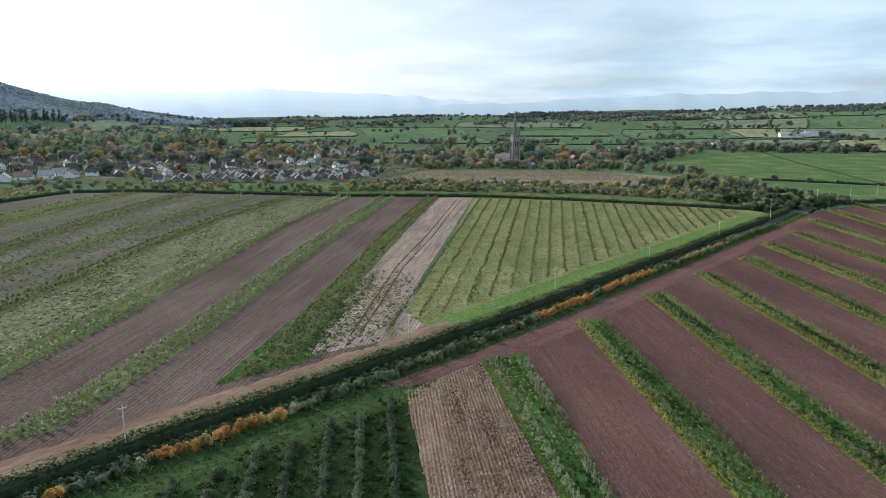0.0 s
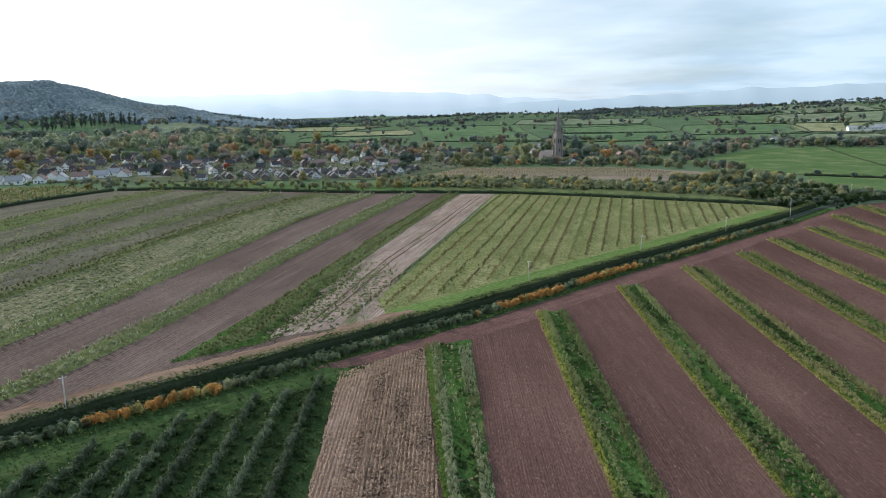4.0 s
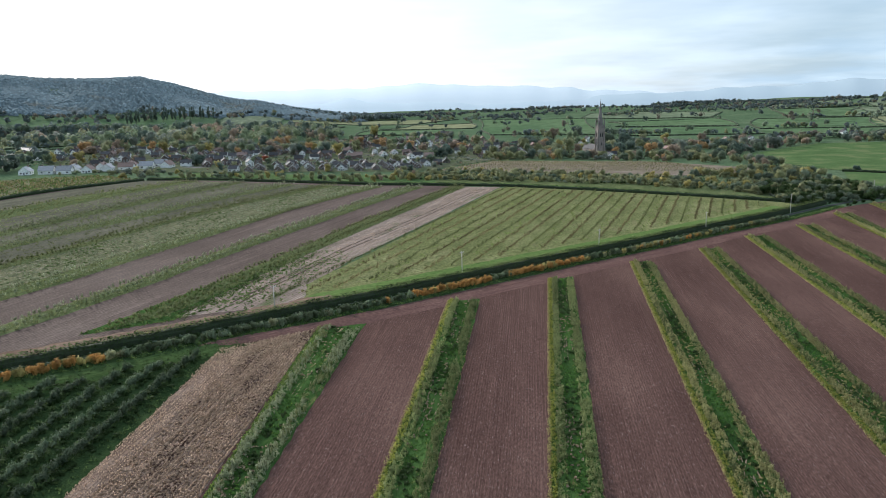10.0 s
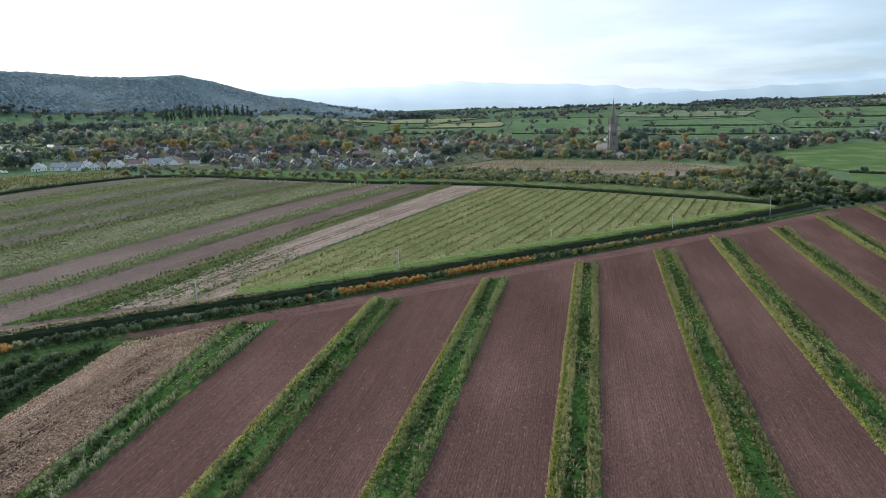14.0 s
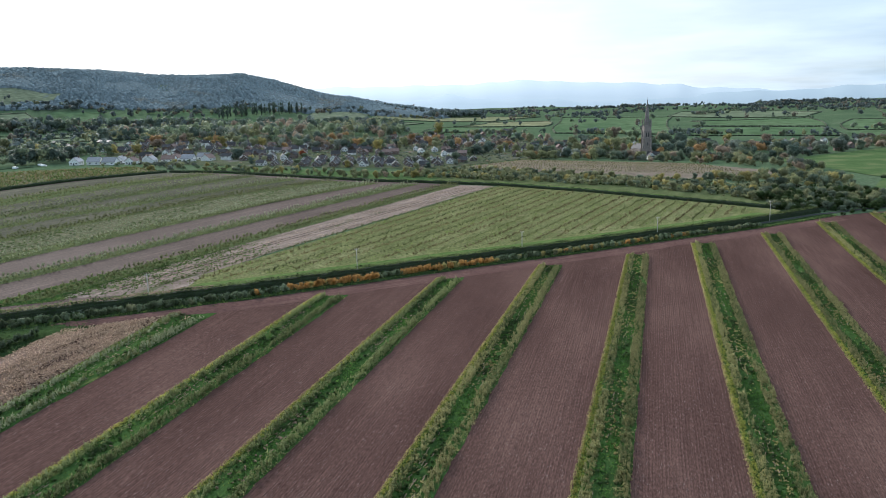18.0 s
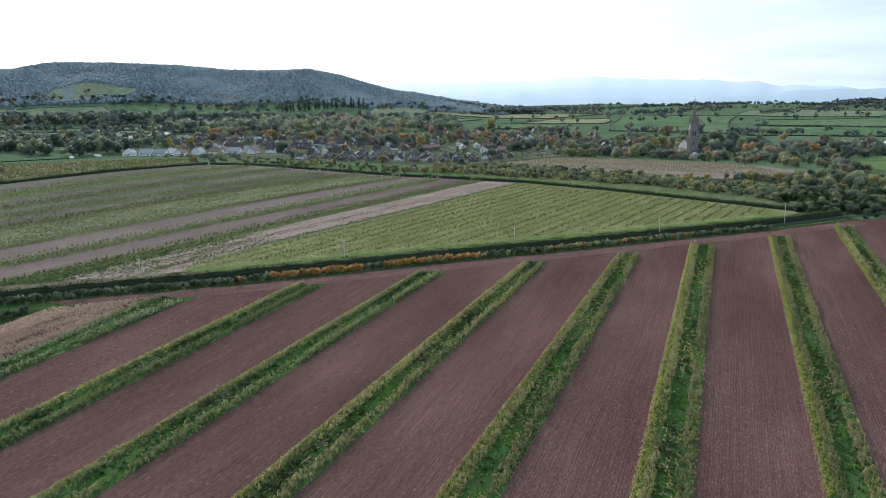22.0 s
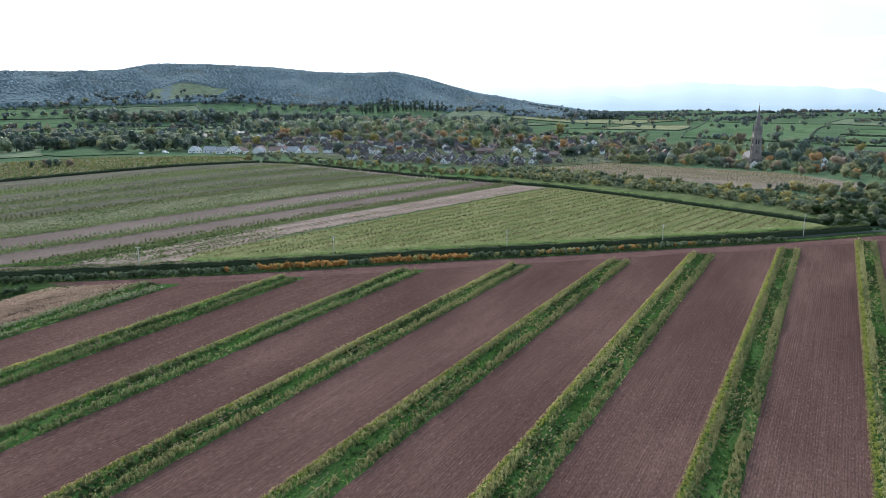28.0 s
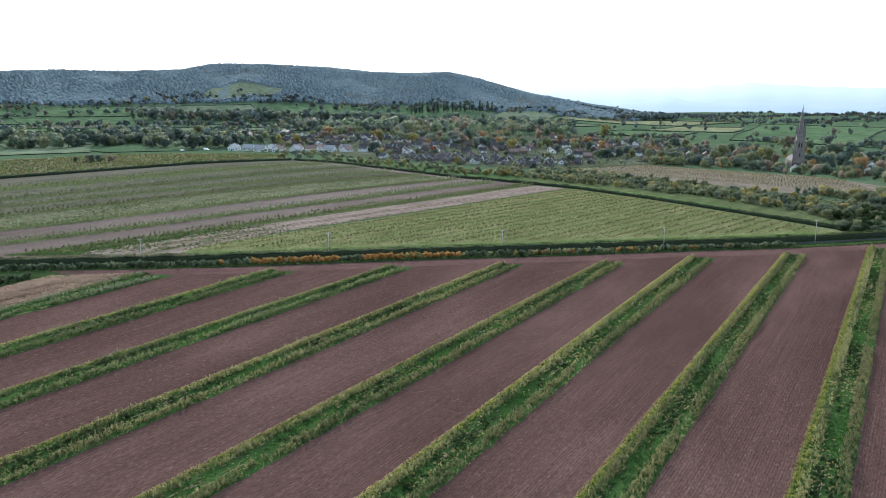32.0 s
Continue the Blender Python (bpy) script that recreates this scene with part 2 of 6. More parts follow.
M["stubble"] = surface("stubble", [(0.145, 0.100, 0.076), (0.205, 0.146, 0.114), (0.28, 0.208, 0.165)], 0.3, 3.5, spec=0.0, bump=1.0, bump_dist=0.35,
                       angle=-4.3, stretch=1.6, rows=0.37, rows_depth=0.45, patch=((0.095, 0.06, 0.052), 0.9, 0.60, 0.14))
M["far_stubble"] = surface("far_stubble", [(0.168, 0.126, 0.102), (0.24, 0.186, 0.1536), (0.324, 0.258, 0.216)], 0.18, 2.4, spec=0.0, bump=0.9, bump_dist=0.25,
                           angle=9.0, stretch=4.0, rows=0.5, rows_depth=0.3, patch=((0.07, 0.10, 0.035), 0.12, 0.58, 0.12))
M["cover_crop"] = surface("cover_crop", [(0.08052, 0.09028, 0.04392), (0.122, 0.1244, 0.0671), (0.183, 0.1684, 0.1037)], 0.25, 1.6, spec=0.0, bump=0.9, bump_dist=0.3,
                          angle=8.0, stretch=2.0, rows=0.7, rows_depth=0.3, patch=((0.25, 0.215, 0.16), 0.8, 0.53, 0.10))
M["weedy_soil"] = surface("weedy_soil", [(0.08052, 0.07808, 0.05612), (0.1122, 0.1049, 0.07686), (0.1586, 0.144, 0.1074)], 0.1, 2.0, spec=0.0, bump=0.7, bump_dist=0.2,
                          angle=8.0, stretch=7.0, rows=0.6, rows_depth=0.3)
M["strip_grass"] = surface("strip_grass", [(0.024, 0.046, 0.015), (0.042, 0.08, 0.023), (0.07, 0.122, 0.036)], 0.16, 2.5, spec=0.0, bump=0.9, bump_dist=0.3,
                           angle=-4.0, stretch=5.0, patch=((0.20, 0.17, 0.07), 0.5, 0.60, 0.15))
M["far_strip_grass"] = surface("far_strip_grass", [(0.06608, 0.0826, 0.0354), (0.0944, 0.1133, 0.04956), (0.1298, 0.1463, 0.06844)], 0.16, 2.5, spec=0.0, bump=0.9, bump_dist=0.3,
                               angle=9.0, stretch=5.0, patch=((0.17, 0.15, 0.07), 0.3, 0.58, 0.2))
M["lane_grass"] = surface("lane_grass", [(0.026, 0.048, 0.017), (0.038, 0.064, 0.022), (0.054, 0.082, 0.031)], 0.10, 1.6, spec=0.0, bump=0.6, bump_dist=0.2, angle=41, stretch=5.0, patch=((0.085, 0.095, 0.04), 0.12, 0.58, 0.2))
M["orchard_floor"] = surface("orchard_floor", [(0.018, 0.034, 0.013), (0.028, 0.047, 0.018), (0.042, 0.064, 0.026)], 0.12, 2.4, spec=0.0, bump=0.8, bump_dist=0.3)
M["tracks"] = surface("tracks", [(0.105, 0.069, 0.050), (0.165, 0.112, 0.082), (0.24, 0.172, 0.128)], 0.15, 2.0, spec=0.0, bump=0.6, angle=41, stretch=8.0)
M["orchard_soil"] = surface("orchard_soil", [(0.125, 0.102, 0.076), (0.175, 0.142, 0.11), (0.23, 0.187, 0.15)], 0.08, 0.9, spec=0.0, bump=0.6, bump_dist=0.2)
M["rut"] = surface("rut", [(0.06, 0.045, 0.036), (0.085, 0.064, 0.05), (0.13, 0.10, 0.08)], 0.4, 2.5, spec=0.0, bump=0.5)
M["planted_field"] = surface("planted_field", [(0.1035, 0.1156, 0.04465), (0.1517, 0.1595, 0.06698), (0.2142, 0.2082, 0.1015)], 0.09, 1.3, grain=0.65, spec=0.0, bump=0.8, bump_dist=0.3,
                             angle=9.0, stretch=2.0, patch=((0.19, 0.165, 0.09), 0.16, 0.56, 0.18))
M["garden"] = surface("garden", [(0.055, 0.075, 0.035), (0.085, 0.095, 0.055), (0.13, 0.12, 0.09)], 0.06, 0.5, spec=0.0, bump=0.3, patch=((0.16, 0.15, 0.14), 0.05, 0.58, 0.04))
M["asphalt"] = surface("asphalt", [(0.036, 0.036, 0.037), (0.05, 0.049, 0.049), (0.072, 0.069, 0.067)], 0.3, 6.0, spec=0.05, bump=0.2, bump_dist=0.02)
M["bark"] = surface("bark", [(0.05, 0.04, 0.03), (0.08, 0.065, 0.05)], 1.0, 8.0, bump=0.5, bump_dist=0.03)
LEAF = {
    # tree leaves: green, dark, olive and grey are paled with painted haze
    "green": [(0.137, 0.171, 0.100), (0.194, 0.234, 0.137), (0.257, 0.296, 0.177)],
    "dark": [(0.080, 0.112, 0.089), (0.120, 0.157, 0.123), (0.171, 0.211, 0.160)],
    "olive": [(0.199, 0.207, 0.114), (0.279, 0.283, 0.154), (0.353, 0.348, 0.199)],
    "moss": [(0.188, 0.199, 0.100), (0.257, 0.264, 0.131), (0.331, 0.331, 0.171)],
    "sedge": [(0.108, 0.139, 0.093), (0.154, 0.188, 0.125), (0.211, 0.242, 0.165)],
    "yellow": [(0.27, 0.235, 0.085), (0.37, 0.315, 0.115), (0.46, 0.39, 0.15)],
    "orange": [(0.33, 0.205, 0.095), (0.43, 0.27, 0.125), (0.51, 0.345, 0.17)],
    "red": [(0.24, 0.065, 0.035), (0.33, 0.095, 0.048), (0.42, 0.14, 0.065)],
    "peach": [(0.38, 0.205, 0.065), (0.50, 0.29, 0.095), (0.62, 0.39, 0.145)],
    "russet": [(0.257, 0.199, 0.148), (0.353, 0.268, 0.194), (0.433, 0.342, 0.251)],
    "grey": [(0.160, 0.180, 0.142), (0.211, 0.234, 0.186), (0.268, 0.288, 0.234)],
    "silver": [(0.085, 0.115, 0.062), (0.125, 0.155, 0.085), (0.175, 0.20, 0.12)],
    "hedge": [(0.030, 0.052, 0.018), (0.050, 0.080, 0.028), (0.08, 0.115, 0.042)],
    # lighter leaf colour that paints sunlight on the lane hedge's top
    "sunlit_hedge_top": [(0.102, 0.129, 0.044), (0.152, 0.185, 0.065), (0.217, 0.245, 0.098)],
    "tuft": [(0.105, 0.155, 0.036), (0.16, 0.215, 0.052), (0.23, 0.275, 0.082)],
    "straw": [(0.242, 0.209, 0.089), (0.352, 0.297, 0.131), (0.473, 0.396, 0.189)],
    "sapling": [(0.144, 0.170, 0.072), (0.209, 0.238, 0.100), (0.298, 0.320, 0.145)],
    # lighter copy of sapling, painting sun that shines through the leaves
    "sapling_backlit": [(0.215, 0.210, 0.092), (0.305, 0.290, 0.130), (0.40, 0.37, 0.18)],
    "sapling_grey": [(0.155, 0.175, 0.105), (0.228, 0.249, 0.150), (0.323, 0.336, 0.215)],
    "sapling_dark": [(0.107, 0.125, 0.052), (0.163, 0.180, 0.078), (0.233, 0.245, 0.115)],
    # yellow-green edge grass, brightened to paint the sun on it
    "margin": [(0.200, 0.228, 0.050), (0.300, 0.312, 0.072), (0.425, 0.396, 0.110)],
    "lush": [(0.035, 0.085, 0.018), (0.062, 0.135, 0.028), (0.11, 0.20, 0.045)],
    "orchard_leaf": [(0.050, 0.076, 0.044), (0.092, 0.124, 0.074), (0.16, 0.19, 0.13)],
    "brown": [(0.125, 0.110, 0.055), (0.175, 0.152, 0.076), (0.24, 0.205, 0.11)],
    # far leaves: pale blue-grey haze is mixed into both colours
    "far_wood_haze": [(0.114, 0.142, 0.139), (0.142, 0.171, 0.162), (0.177, 0.199, 0.182)],
    "far_rust_haze": [(0.177, 0.162, 0.131), (0.211, 0.188, 0.148), (0.251, 0.217, 0.171)],
    "stalk": [(0.25, 0.178, 0.125), (0.36, 0.262, 0.19), (0.47, 0.36, 0.27)],
    "trash": [(0.06, 0.038, 0.03), (0.09, 0.058, 0.045), (0.13, 0.085, 0.066)],
    "weed": [(0.058, 0.096, 0.028), (0.096, 0.145, 0.043), (0.15, 0.205, 0.068)],
}
WOODY = ("green", "dark", "olive", "moss", "sedge", "yellow", "orange", "russet", "grey", "far_wood_haze", "far_rust_haze")
for key, cols in LEAF.items():
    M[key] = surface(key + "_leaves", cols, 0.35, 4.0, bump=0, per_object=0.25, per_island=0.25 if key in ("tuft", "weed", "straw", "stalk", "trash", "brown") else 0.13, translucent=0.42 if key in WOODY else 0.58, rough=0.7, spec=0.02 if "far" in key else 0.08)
# near-black green that paints the shade deep inside hedges
M["core"] = surface("hedge_shade_core", [(0.025, 0.036, 0.018), (0.04, 0.052, 0.026)], 0.5, 4.0, bump=0)
M["white_wall"] = surface("white_wall", [(0.62, 0.62, 0.60), (0.72, 0.72, 0.70), (0.78, 0.78, 0.76)], 0.4, 3.0, bump=0.1, bump_dist=0.02, per_object=0.08)
M["brick_wall"] = surface("brick_wall", [(0.12, 0.088, 0.074), (0.155, 0.112, 0.096), (0.19, 0.14, 0.12)], 0.8, 6.0, bump=0.2, bump_dist=0.02, per_object=0.25)
M["slate_roof"] = surface("slate_roof", [(0.045, 0.044, 0.047), (0.062, 0.060, 0.062), (0.085, 0.08, 0.08)], 0.8, 5.0, bump=0.3, bump_dist=0.05, per_object=0.3, rough=0.65, spec=0.06)
M["clay_roof"] = surface("clay_roof", [(0.17, 0.115, 0.098), (0.21, 0.145, 0.125), (0.26, 0.185, 0.16)], 0.8, 5.0, bump=0.3, bump_dist=0.05, per_object=0.25)
M["pale_roof"] = surface("pale_roof", [(0.17, 0.175, 0.19), (0.22, 0.225, 0.24), (0.27, 0.27, 0.28)], 0.8, 5.0, bump=0.2, bump_dist=0.05, per_object=0.25, rough=0.42, spec=0.5)
M["window_glass"] = surface("window_glass", [(0.02, 0.025, 0.03), (0.035, 0.04, 0.05)], 2.0, 4.0, rough=0.08, bump=0, spec=0.6)
M["white_paint"] = surface("white_paint", [(0.74, 0.74, 0.72), (0.82, 0.82, 0.80)], 1.0, 4.0, rough=0.5, bump=0)
M["dark_door"] = surface("dark_door", [(0.05, 0.06, 0.07), (0.08, 0.08, 0.09)], 2.0, 5.0, rough=0.5, bump=0, per_object=0.4)
M["sandstone"] = surface("sandstone", [(0.190, 0.158, 0.142), (0.242, 0.203, 0.185), (0.30, 0.255, 0.235)], 0.25, 2.2, bump=0.4, bump_dist=0.08)
M["sandstone_dark"] = surface("sandstone_dark", [(0.150, 0.128, 0.118), (0.192, 0.166, 0.154), (0.24, 0.208, 0.194)], 0.3, 2.4, bump=0.4, bump_dist=0.08)
M["pole_wood"] = surface("pole_wood", [(0.36, 0.34, 0.30), (0.45, 0.42, 0.38), (0.52, 0.49, 0.44)], 0.8, 6.0, bump=0.3, bump_dist=0.02)
M["metal"] = surface("metal", [(0.35, 0.36, 0.37), (0.5, 0.5, 0.5)], 1.0, 5.0, rough=0.4, metal=0.8, bump=0)
M["porcelain"] = surface("porcelain", [(0.5, 0.48, 0.44), (0.62, 0.6, 0.56)], 3.0, 8.0, rough=0.25, bump=0)
# the haze before the hill is mixed into these blue-grey colours
HAZED_HILL = [(0.170, 0.220, 0.242), (0.208, 0.260, 0.280), (0.240, 0.286, 0.298)]
# sheet toned to 0.60: the sun lights it, while crowns shade themselves
M["hill_wood_haze"] = surface("hill_wood_haze", [tuple(0.60 * v for v in c) for c in HAZED_HILL], 0.006, 0.09, bump=0.25, bump_dist=3.0, spec=0.0, grain=0.3, patch=((0.125, 0.125, 0.11), 0.007, 0.57, 0.12))
M["hill_crown_haze"] = surface("hill_crown_haze", HAZED_HILL, 0.006, 0.05, bump=0, spec=0.0, grain=0.25, per_island=0.14, translucent=0.2, patch=((0.225, 0.22, 0.19), 0.007, 0.57, 0.12))


# ---- the lie of the land ----
def smooth(a, b, v):
    u = np.clip((np.asarray(v, float) - a) / (b - a), 0, 1)
    return u * u * (3 - 2 * u)


FAR_ANGLE = [-180, -90, -60, -30, -9, 8, 20, 23.7, 25.4, 28.7, 30.4, 32.2, 34.5, 38.5, 40.4, 44, 48, 52, 54, 57, 62, 66, 90, 130, 180]
FAR_HIGH = [20, 45, 66, 62, 40, 26, 28, 52, 66, 90, 111, 136, 160, 157, 156, 168, 176, 174, 158, 155, 150, 140, 122, 60, 20]
RISE_FROM = [900, 900, 900, 850, 850, 950] + [1500] * 15 + [1450, 1300, 900, 900]
RISE_TO = [2400, 2400, 2400, 2400, 2400, 2400] + [2600] * 16 + [2500, 2400, 2400]



def land(x, y):
    x, y = np.asarray(x, float), np.asarray(y, float)
    plane = -2 - 0.0371 * np.clip(x, -260, 420) + 0.0216 * np.clip(y, -200, 620)
    flat = 8 - 0.017 * (np.clip(x, -500, 600) - 50)
    w = smooth(380, 640, y)
    z = plane * (1 - w) + flat * w
    dx, dy = x - 150, y - 20
    r, a = np.hypot(dx, dy), np.degrees(np.arctan2(-dx, dy))
    high, r0, r1 = (np.interp(a, FAR_ANGLE, some) for some in (FAR_HIGH, RISE_FROM, RISE_TO))
    u = np.clip((r - r0) / (r1 - r0), 0, 1)
    u = u * u * (3 - 2 * u)
    wob = 5 * np.sin(x / 210 + 1) * np.sin(y / 170) + 4 * np.sin(x / 95) * np.cos(y / 120 + 2)
    spur = 22 * np.sin(a / 1.7 + 0.8 * np.sin(a / 0.9)) * smooth(22, 27, a) * smooth(1750, 2050, r) * (1 - smooth(2250, 2520, r))
    z = z - 5.5 * np.exp(-((x - 110) / 130) ** 2 - ((y - 890) / 105) ** 2)
    return z * (1 - u) + (high + spur + wob * smooth(900, 2000, r)) * u - 60 * smooth(2900, 4600, r)


def lz(x, y):
    return float(land(x, y))


def mesh_of(name, verts, faces, material, smooth_faces=False, normals=None):
    me = bpy.data.meshes.new(name)
    me.from_pydata(np.asarray([tuple(v) for v in verts] if not isinstance(verts, np.ndarray) else verts, float).reshape(-1, 3), [], faces)
    for m in material if isinstance(material, (list, tuple)) else [material]:
        me.materials.append(m)
    if smooth_faces or normals is not None:
        me.polygons.foreach_set("use_smooth", [True] * len(me.polygons))
    if normals is not None:
        # leaves take the shading of the rounded mass that they belong to
        me.normals_split_custom_set_from_vertices(normals)
    return me


def grid_faces(nu, nv):
    return [(i * nv + j, (i + 1) * nv + j, (i + 1) * nv + j + 1, i * nv + j + 1) for i in range(nu - 1) for j in range(nv - 1)]


def steps(*spans):
    out = []
    for a, b, s in spans:
        out += list(np.arange(a, b, s))
    return np.array(out + [spans[-1][1]])


gx = steps((-4600, -2400, 150), (-2400, -400, 40), (-400, 500, 12), (500, 1800, 40), (1800, 4600, 150))
gy = steps((-1500, -200, 100), (-200, 720, 12), (720, 2700, 30), (2700, 4600, 120))
GX, GY = np.meshgrid(gx, gy, indexing="ij")
GZ = land(GX, GY)
ground = new("ground", mesh_of("ground", np.c_[GX.ravel(), GY.ravel(), GZ.ravel()], grid_faces(len(gx), len(gy)), M["pasture"], True))
tagged(ground, "rolling green pasture land reaching the hazy hills", "ground", kind="structure")


def along(points, n):
    """n places at even steps along a line of corners."""
    p = np.array(points, float)
    d = np.r_[0, np.cumsum(np.hypot(*np.diff(p, axis=0).T))]
    s = np.linspace(0, d[-1], n)
    return np.c_[np.interp(s, d, p[:, 0]), np.interp(s, d, p[:, 1])]


def sheet(name, label, left, right, material, lift, step=12.0, category="field", ragged=0.0):
    """A field laid on the land between two lines."""
    length = max(np.hypot(*np.diff(np.array(s, float), axis=0).T).sum() for s in (left, right))
    n = max(2, int(length / step) + 1)
    a, b = along(left, n), along(right, n)
    wide = np.hypot(*(b - a).T).max()
    m = max(2, int(wide / step) + 1)
    rng = np.random.default_rng(len(name) * 17 + n)
    if ragged:
        a = a + rng.normal(0, ragged, a.shape)
        b = b + rng.normal(0, ragged, b.shape)
    f = np.linspace(0, 1, m)
    if ragged and wide > 4:
        f = np.unique(np.r_[f, 1.3 / wide, 1 - 1.3 / wide])
        m = len(f)
    f = f[None, :, None]
    xy = (a[:, None] * (1 - f) + b[:, None] * f).reshape(-1, 2)
    z = (land(xy[:, 0], xy[:, 1]) + lift).reshape(n, m)
    if ragged and wide > 4:
        # its edges run out into the ground
        drop = np.zeros((n, m), bool)
        drop[:, [0, -1]] = drop[[0, -1]] = True
        z = z - 0.14 * drop
    z = z.ravel()
    ob = new(name, mesh_of(name, np.c_[xy, z], grid_faces(n, m), material, True))
    # faces up
    if ob.data.polygons[0].normal.z < 0:
        ob.data.flip_normals()
    return tagged(ob, label, category, kind="structure")


# lane line, the row of young trees beside it, towards the field corner at the far end
ROW = [(-130, 45), (-90, 96), (-50, 142), (-32, 161), (-9, 187), (24, 224), (57, 264), (90, 304), (124, 343), (159, 386), (200, 431), (240, 478)]


def beside(line, off, n=60):
    """The line moved off metres to its left."""
    p = along(line, n)
    t = np.gradient(p, axis=0)
    t /= np.hypot(*t.T)[:, None]
    return p + off * np.c_[-t[:, 1], t[:, 0]]


# soil of the near field, with its headland along the lane
near_edge = beside(ROW, -4.0)
sheet("soil_field", "reddish-brown drilled soil of the near field", near_edge[6:], np.c_[near_edge[6:, 0] + 420, near_edge[6:, 1] * 0 - 120 + np.linspace(0, 300, 54)],
      M["soil"], 0.12)
sheet("soil_field", "reddish-brown drilled soil beyond the lane's bend", [(242, 474), (267, 496), (296, 512), (345, 519), (430, 506)], [(655, 178), (690, 240), (720, 300), (740, 350), (760, 400)], M["soil"], 0.13)
sheet("headland", "trampled reddish-brown headland beside the lane", near_edge[14:], beside(ROW, -15.0)[14:], M["headland"], 0.15, 6.0, "field", 0.35)

sheet("headland", "trampled reddish-brown turning ground at the stubble's head", [(-17, 176.5), (0, 192.5), (16, 209), (30, 225)], [(-12, 173.5), (2, 184), (17, 199), (30, 212)], M["headland"], 0.30, 5.0, "field", 0.7)

# strips: tip (left x, y, right x, y), foot x pair at y = 100
STRIPS = [((13, 197), (26, 206), 27, 36), ((47, 235), (57, 241), 58, 68), ((79, 271), (88, 279), 90, 100), ((111, 307), (120, 313), 124, 134),
          ((143, 341), (152, 346), 159, 170), ((169, 376), (179, 382), 194, 205), ((201, 411), (210, 417), 229, 240),
          ((230, 451), (239, 456), 264, 275), ((261, 488), (270, 493), 298, 309), ((292, 524), (301, 529), 331, 342)]


def foot(tip, x100, y):
    return (tip[0] + (x100 - tip[0]) * (tip[1] - y) / (tip[1] - 100), y)


for tl, tr, fl, fr in STRIPS:
    sheet("grass_strip", "weedy grass strip between drilled beds", [tl, foot(tl, fl, 0)], [tr, foot(tr, fr, 0)], M["strip_grass"], 0.28, 3.0, "grass strip", 0.18)
sheet("stubble_plot", "pale trampled maize stubble plot", [(-7, 174), (4, 80), (10, 20)], [(13, 197), (29, 80), (36, 0)], M["stubble"], 0.26, 4.0, "stubble", 0.08)
sheet("orchard_grass", "dark green grass under young orchard rows", beside(ROW, -3.0)[:26], [(-60, -60), (-20, -30), (10, 20), (4, 80), (-7, 174)], M["orchard_floor"], 0.16)

sheet("grass_margin", "smooth mid-green grass between lane and orchard", beside(ROW, -3.2)[:20], beside(ROW, -14.5)[:20], M["lane_grass"], 0.30, 4.0, "grass margin", 0.5)

# far field: its beds, seen beyond the lane hedge
far_edge = beside(ROW, 12.0)
TOP = [(-256, 430), (-236, 500), (-198, 516), (-120, 513), (-60, 511), (-20, 518), (31, 522), (93, 513), (166, 497), (214, 487)]
sheet("far_soil_field", "brown drilled soil of the far field", [(-300, 60), (-296, 160), (-284, 272), (-256, 430), (-236, 500), (-215, 510)],
      [tuple(p) for p in far_edge[:24:3]] + [(-34, 215), (-29, 265), (-17, 358), (8, 516)], M["far_soil"], 0.10)
sheet("planted_field", "green field planted with rows of saplings", far_edge[22:58], [(-13, 226), (-5, 268), (7, 348), (31, 520), (93, 512), (166, 496), (212, 484)], M["planted_field"], 0.14)
BEDS = [  # left edge, right edge
    ([(-3, 513), (-26, 370), (-38.5, 270), (-45, 213), (-50, 178)], [(6, 513), (-17, 360), (-28, 275), (-34, 225), (-38, 196)]),
    ([(-35, 507), (-61, 330), (-70, 256), (-76, 212), (-85, 165), (-92, 140)], [(-23, 507), (-44, 378), (-56, 300), (-63, 240), (-70, 195), (-80, 150)]),
    ([(-63, 503), (-79, 397), (-92, 334), (-101, 285), (-106, 245), (-114, 192), (-120, 150)], [(-52, 503), (-76, 395), (-85, 320), (-92, 265), (-97, 222), (-105, 185), (-112, 145)]),
    ([(-95, 500), (-115, 422), (-126, 360), (-133, 311), (-136, 268), (-140, 240), (-150, 165)], [(-84, 500), (-111, 406), (-121, 344), (-127, 296), (-130, 257), (-135, 230), (-143, 160)]),
    ([(-128, 500), (-142, 408), (-154, 362), (-161, 321), (-165, 284), (-171, 225), (-176, 180)], [(-116, 500), (-137, 395), (-145, 341), (-153, 305), (-157, 269), (-163, 220), (-168, 175)]),
    ([(-167, 503), (-178, 421), (-184, 368), (-188, 322), (-193, 260), (-203, 180)], [(-157, 503), (-168, 396), (-176, 353), (-179, 306), (-183, 250), (-194, 180)]),
    ([(-206, 503), (-219, 443), (-228, 399), (-234, 330), (-242, 200)], [(-195, 503), (-204, 411), (-209, 364), (-214, 300), (-228, 195)]),
]
for left, right in BEDS:
    sheet("grass_strip", "grass strip with two rows of small fruit trees", left, right, M["far_strip_grass"], 0.26, 4.0, "grass strip", 0.2)
sheet("corner_grass", "rough green grass at the end of a bed", [(-40, 253), (-54, 176)], [(-26, 253), (-34, 196)], M["strip_grass"], 0.24, 4.0, "grass strip", 0.3)
sheet("far_stubble_plot", "pale stubble bed with wheel tracks", [(6, 514), (-17, 360), (-28, 275), (-34, 225), (-38, 196)], [(30, 518), (8, 370), (-4, 290), (-8, 245), (-1, 222)], M["far_stubble"], 0.24, 5.0, "stubble", 0.2)
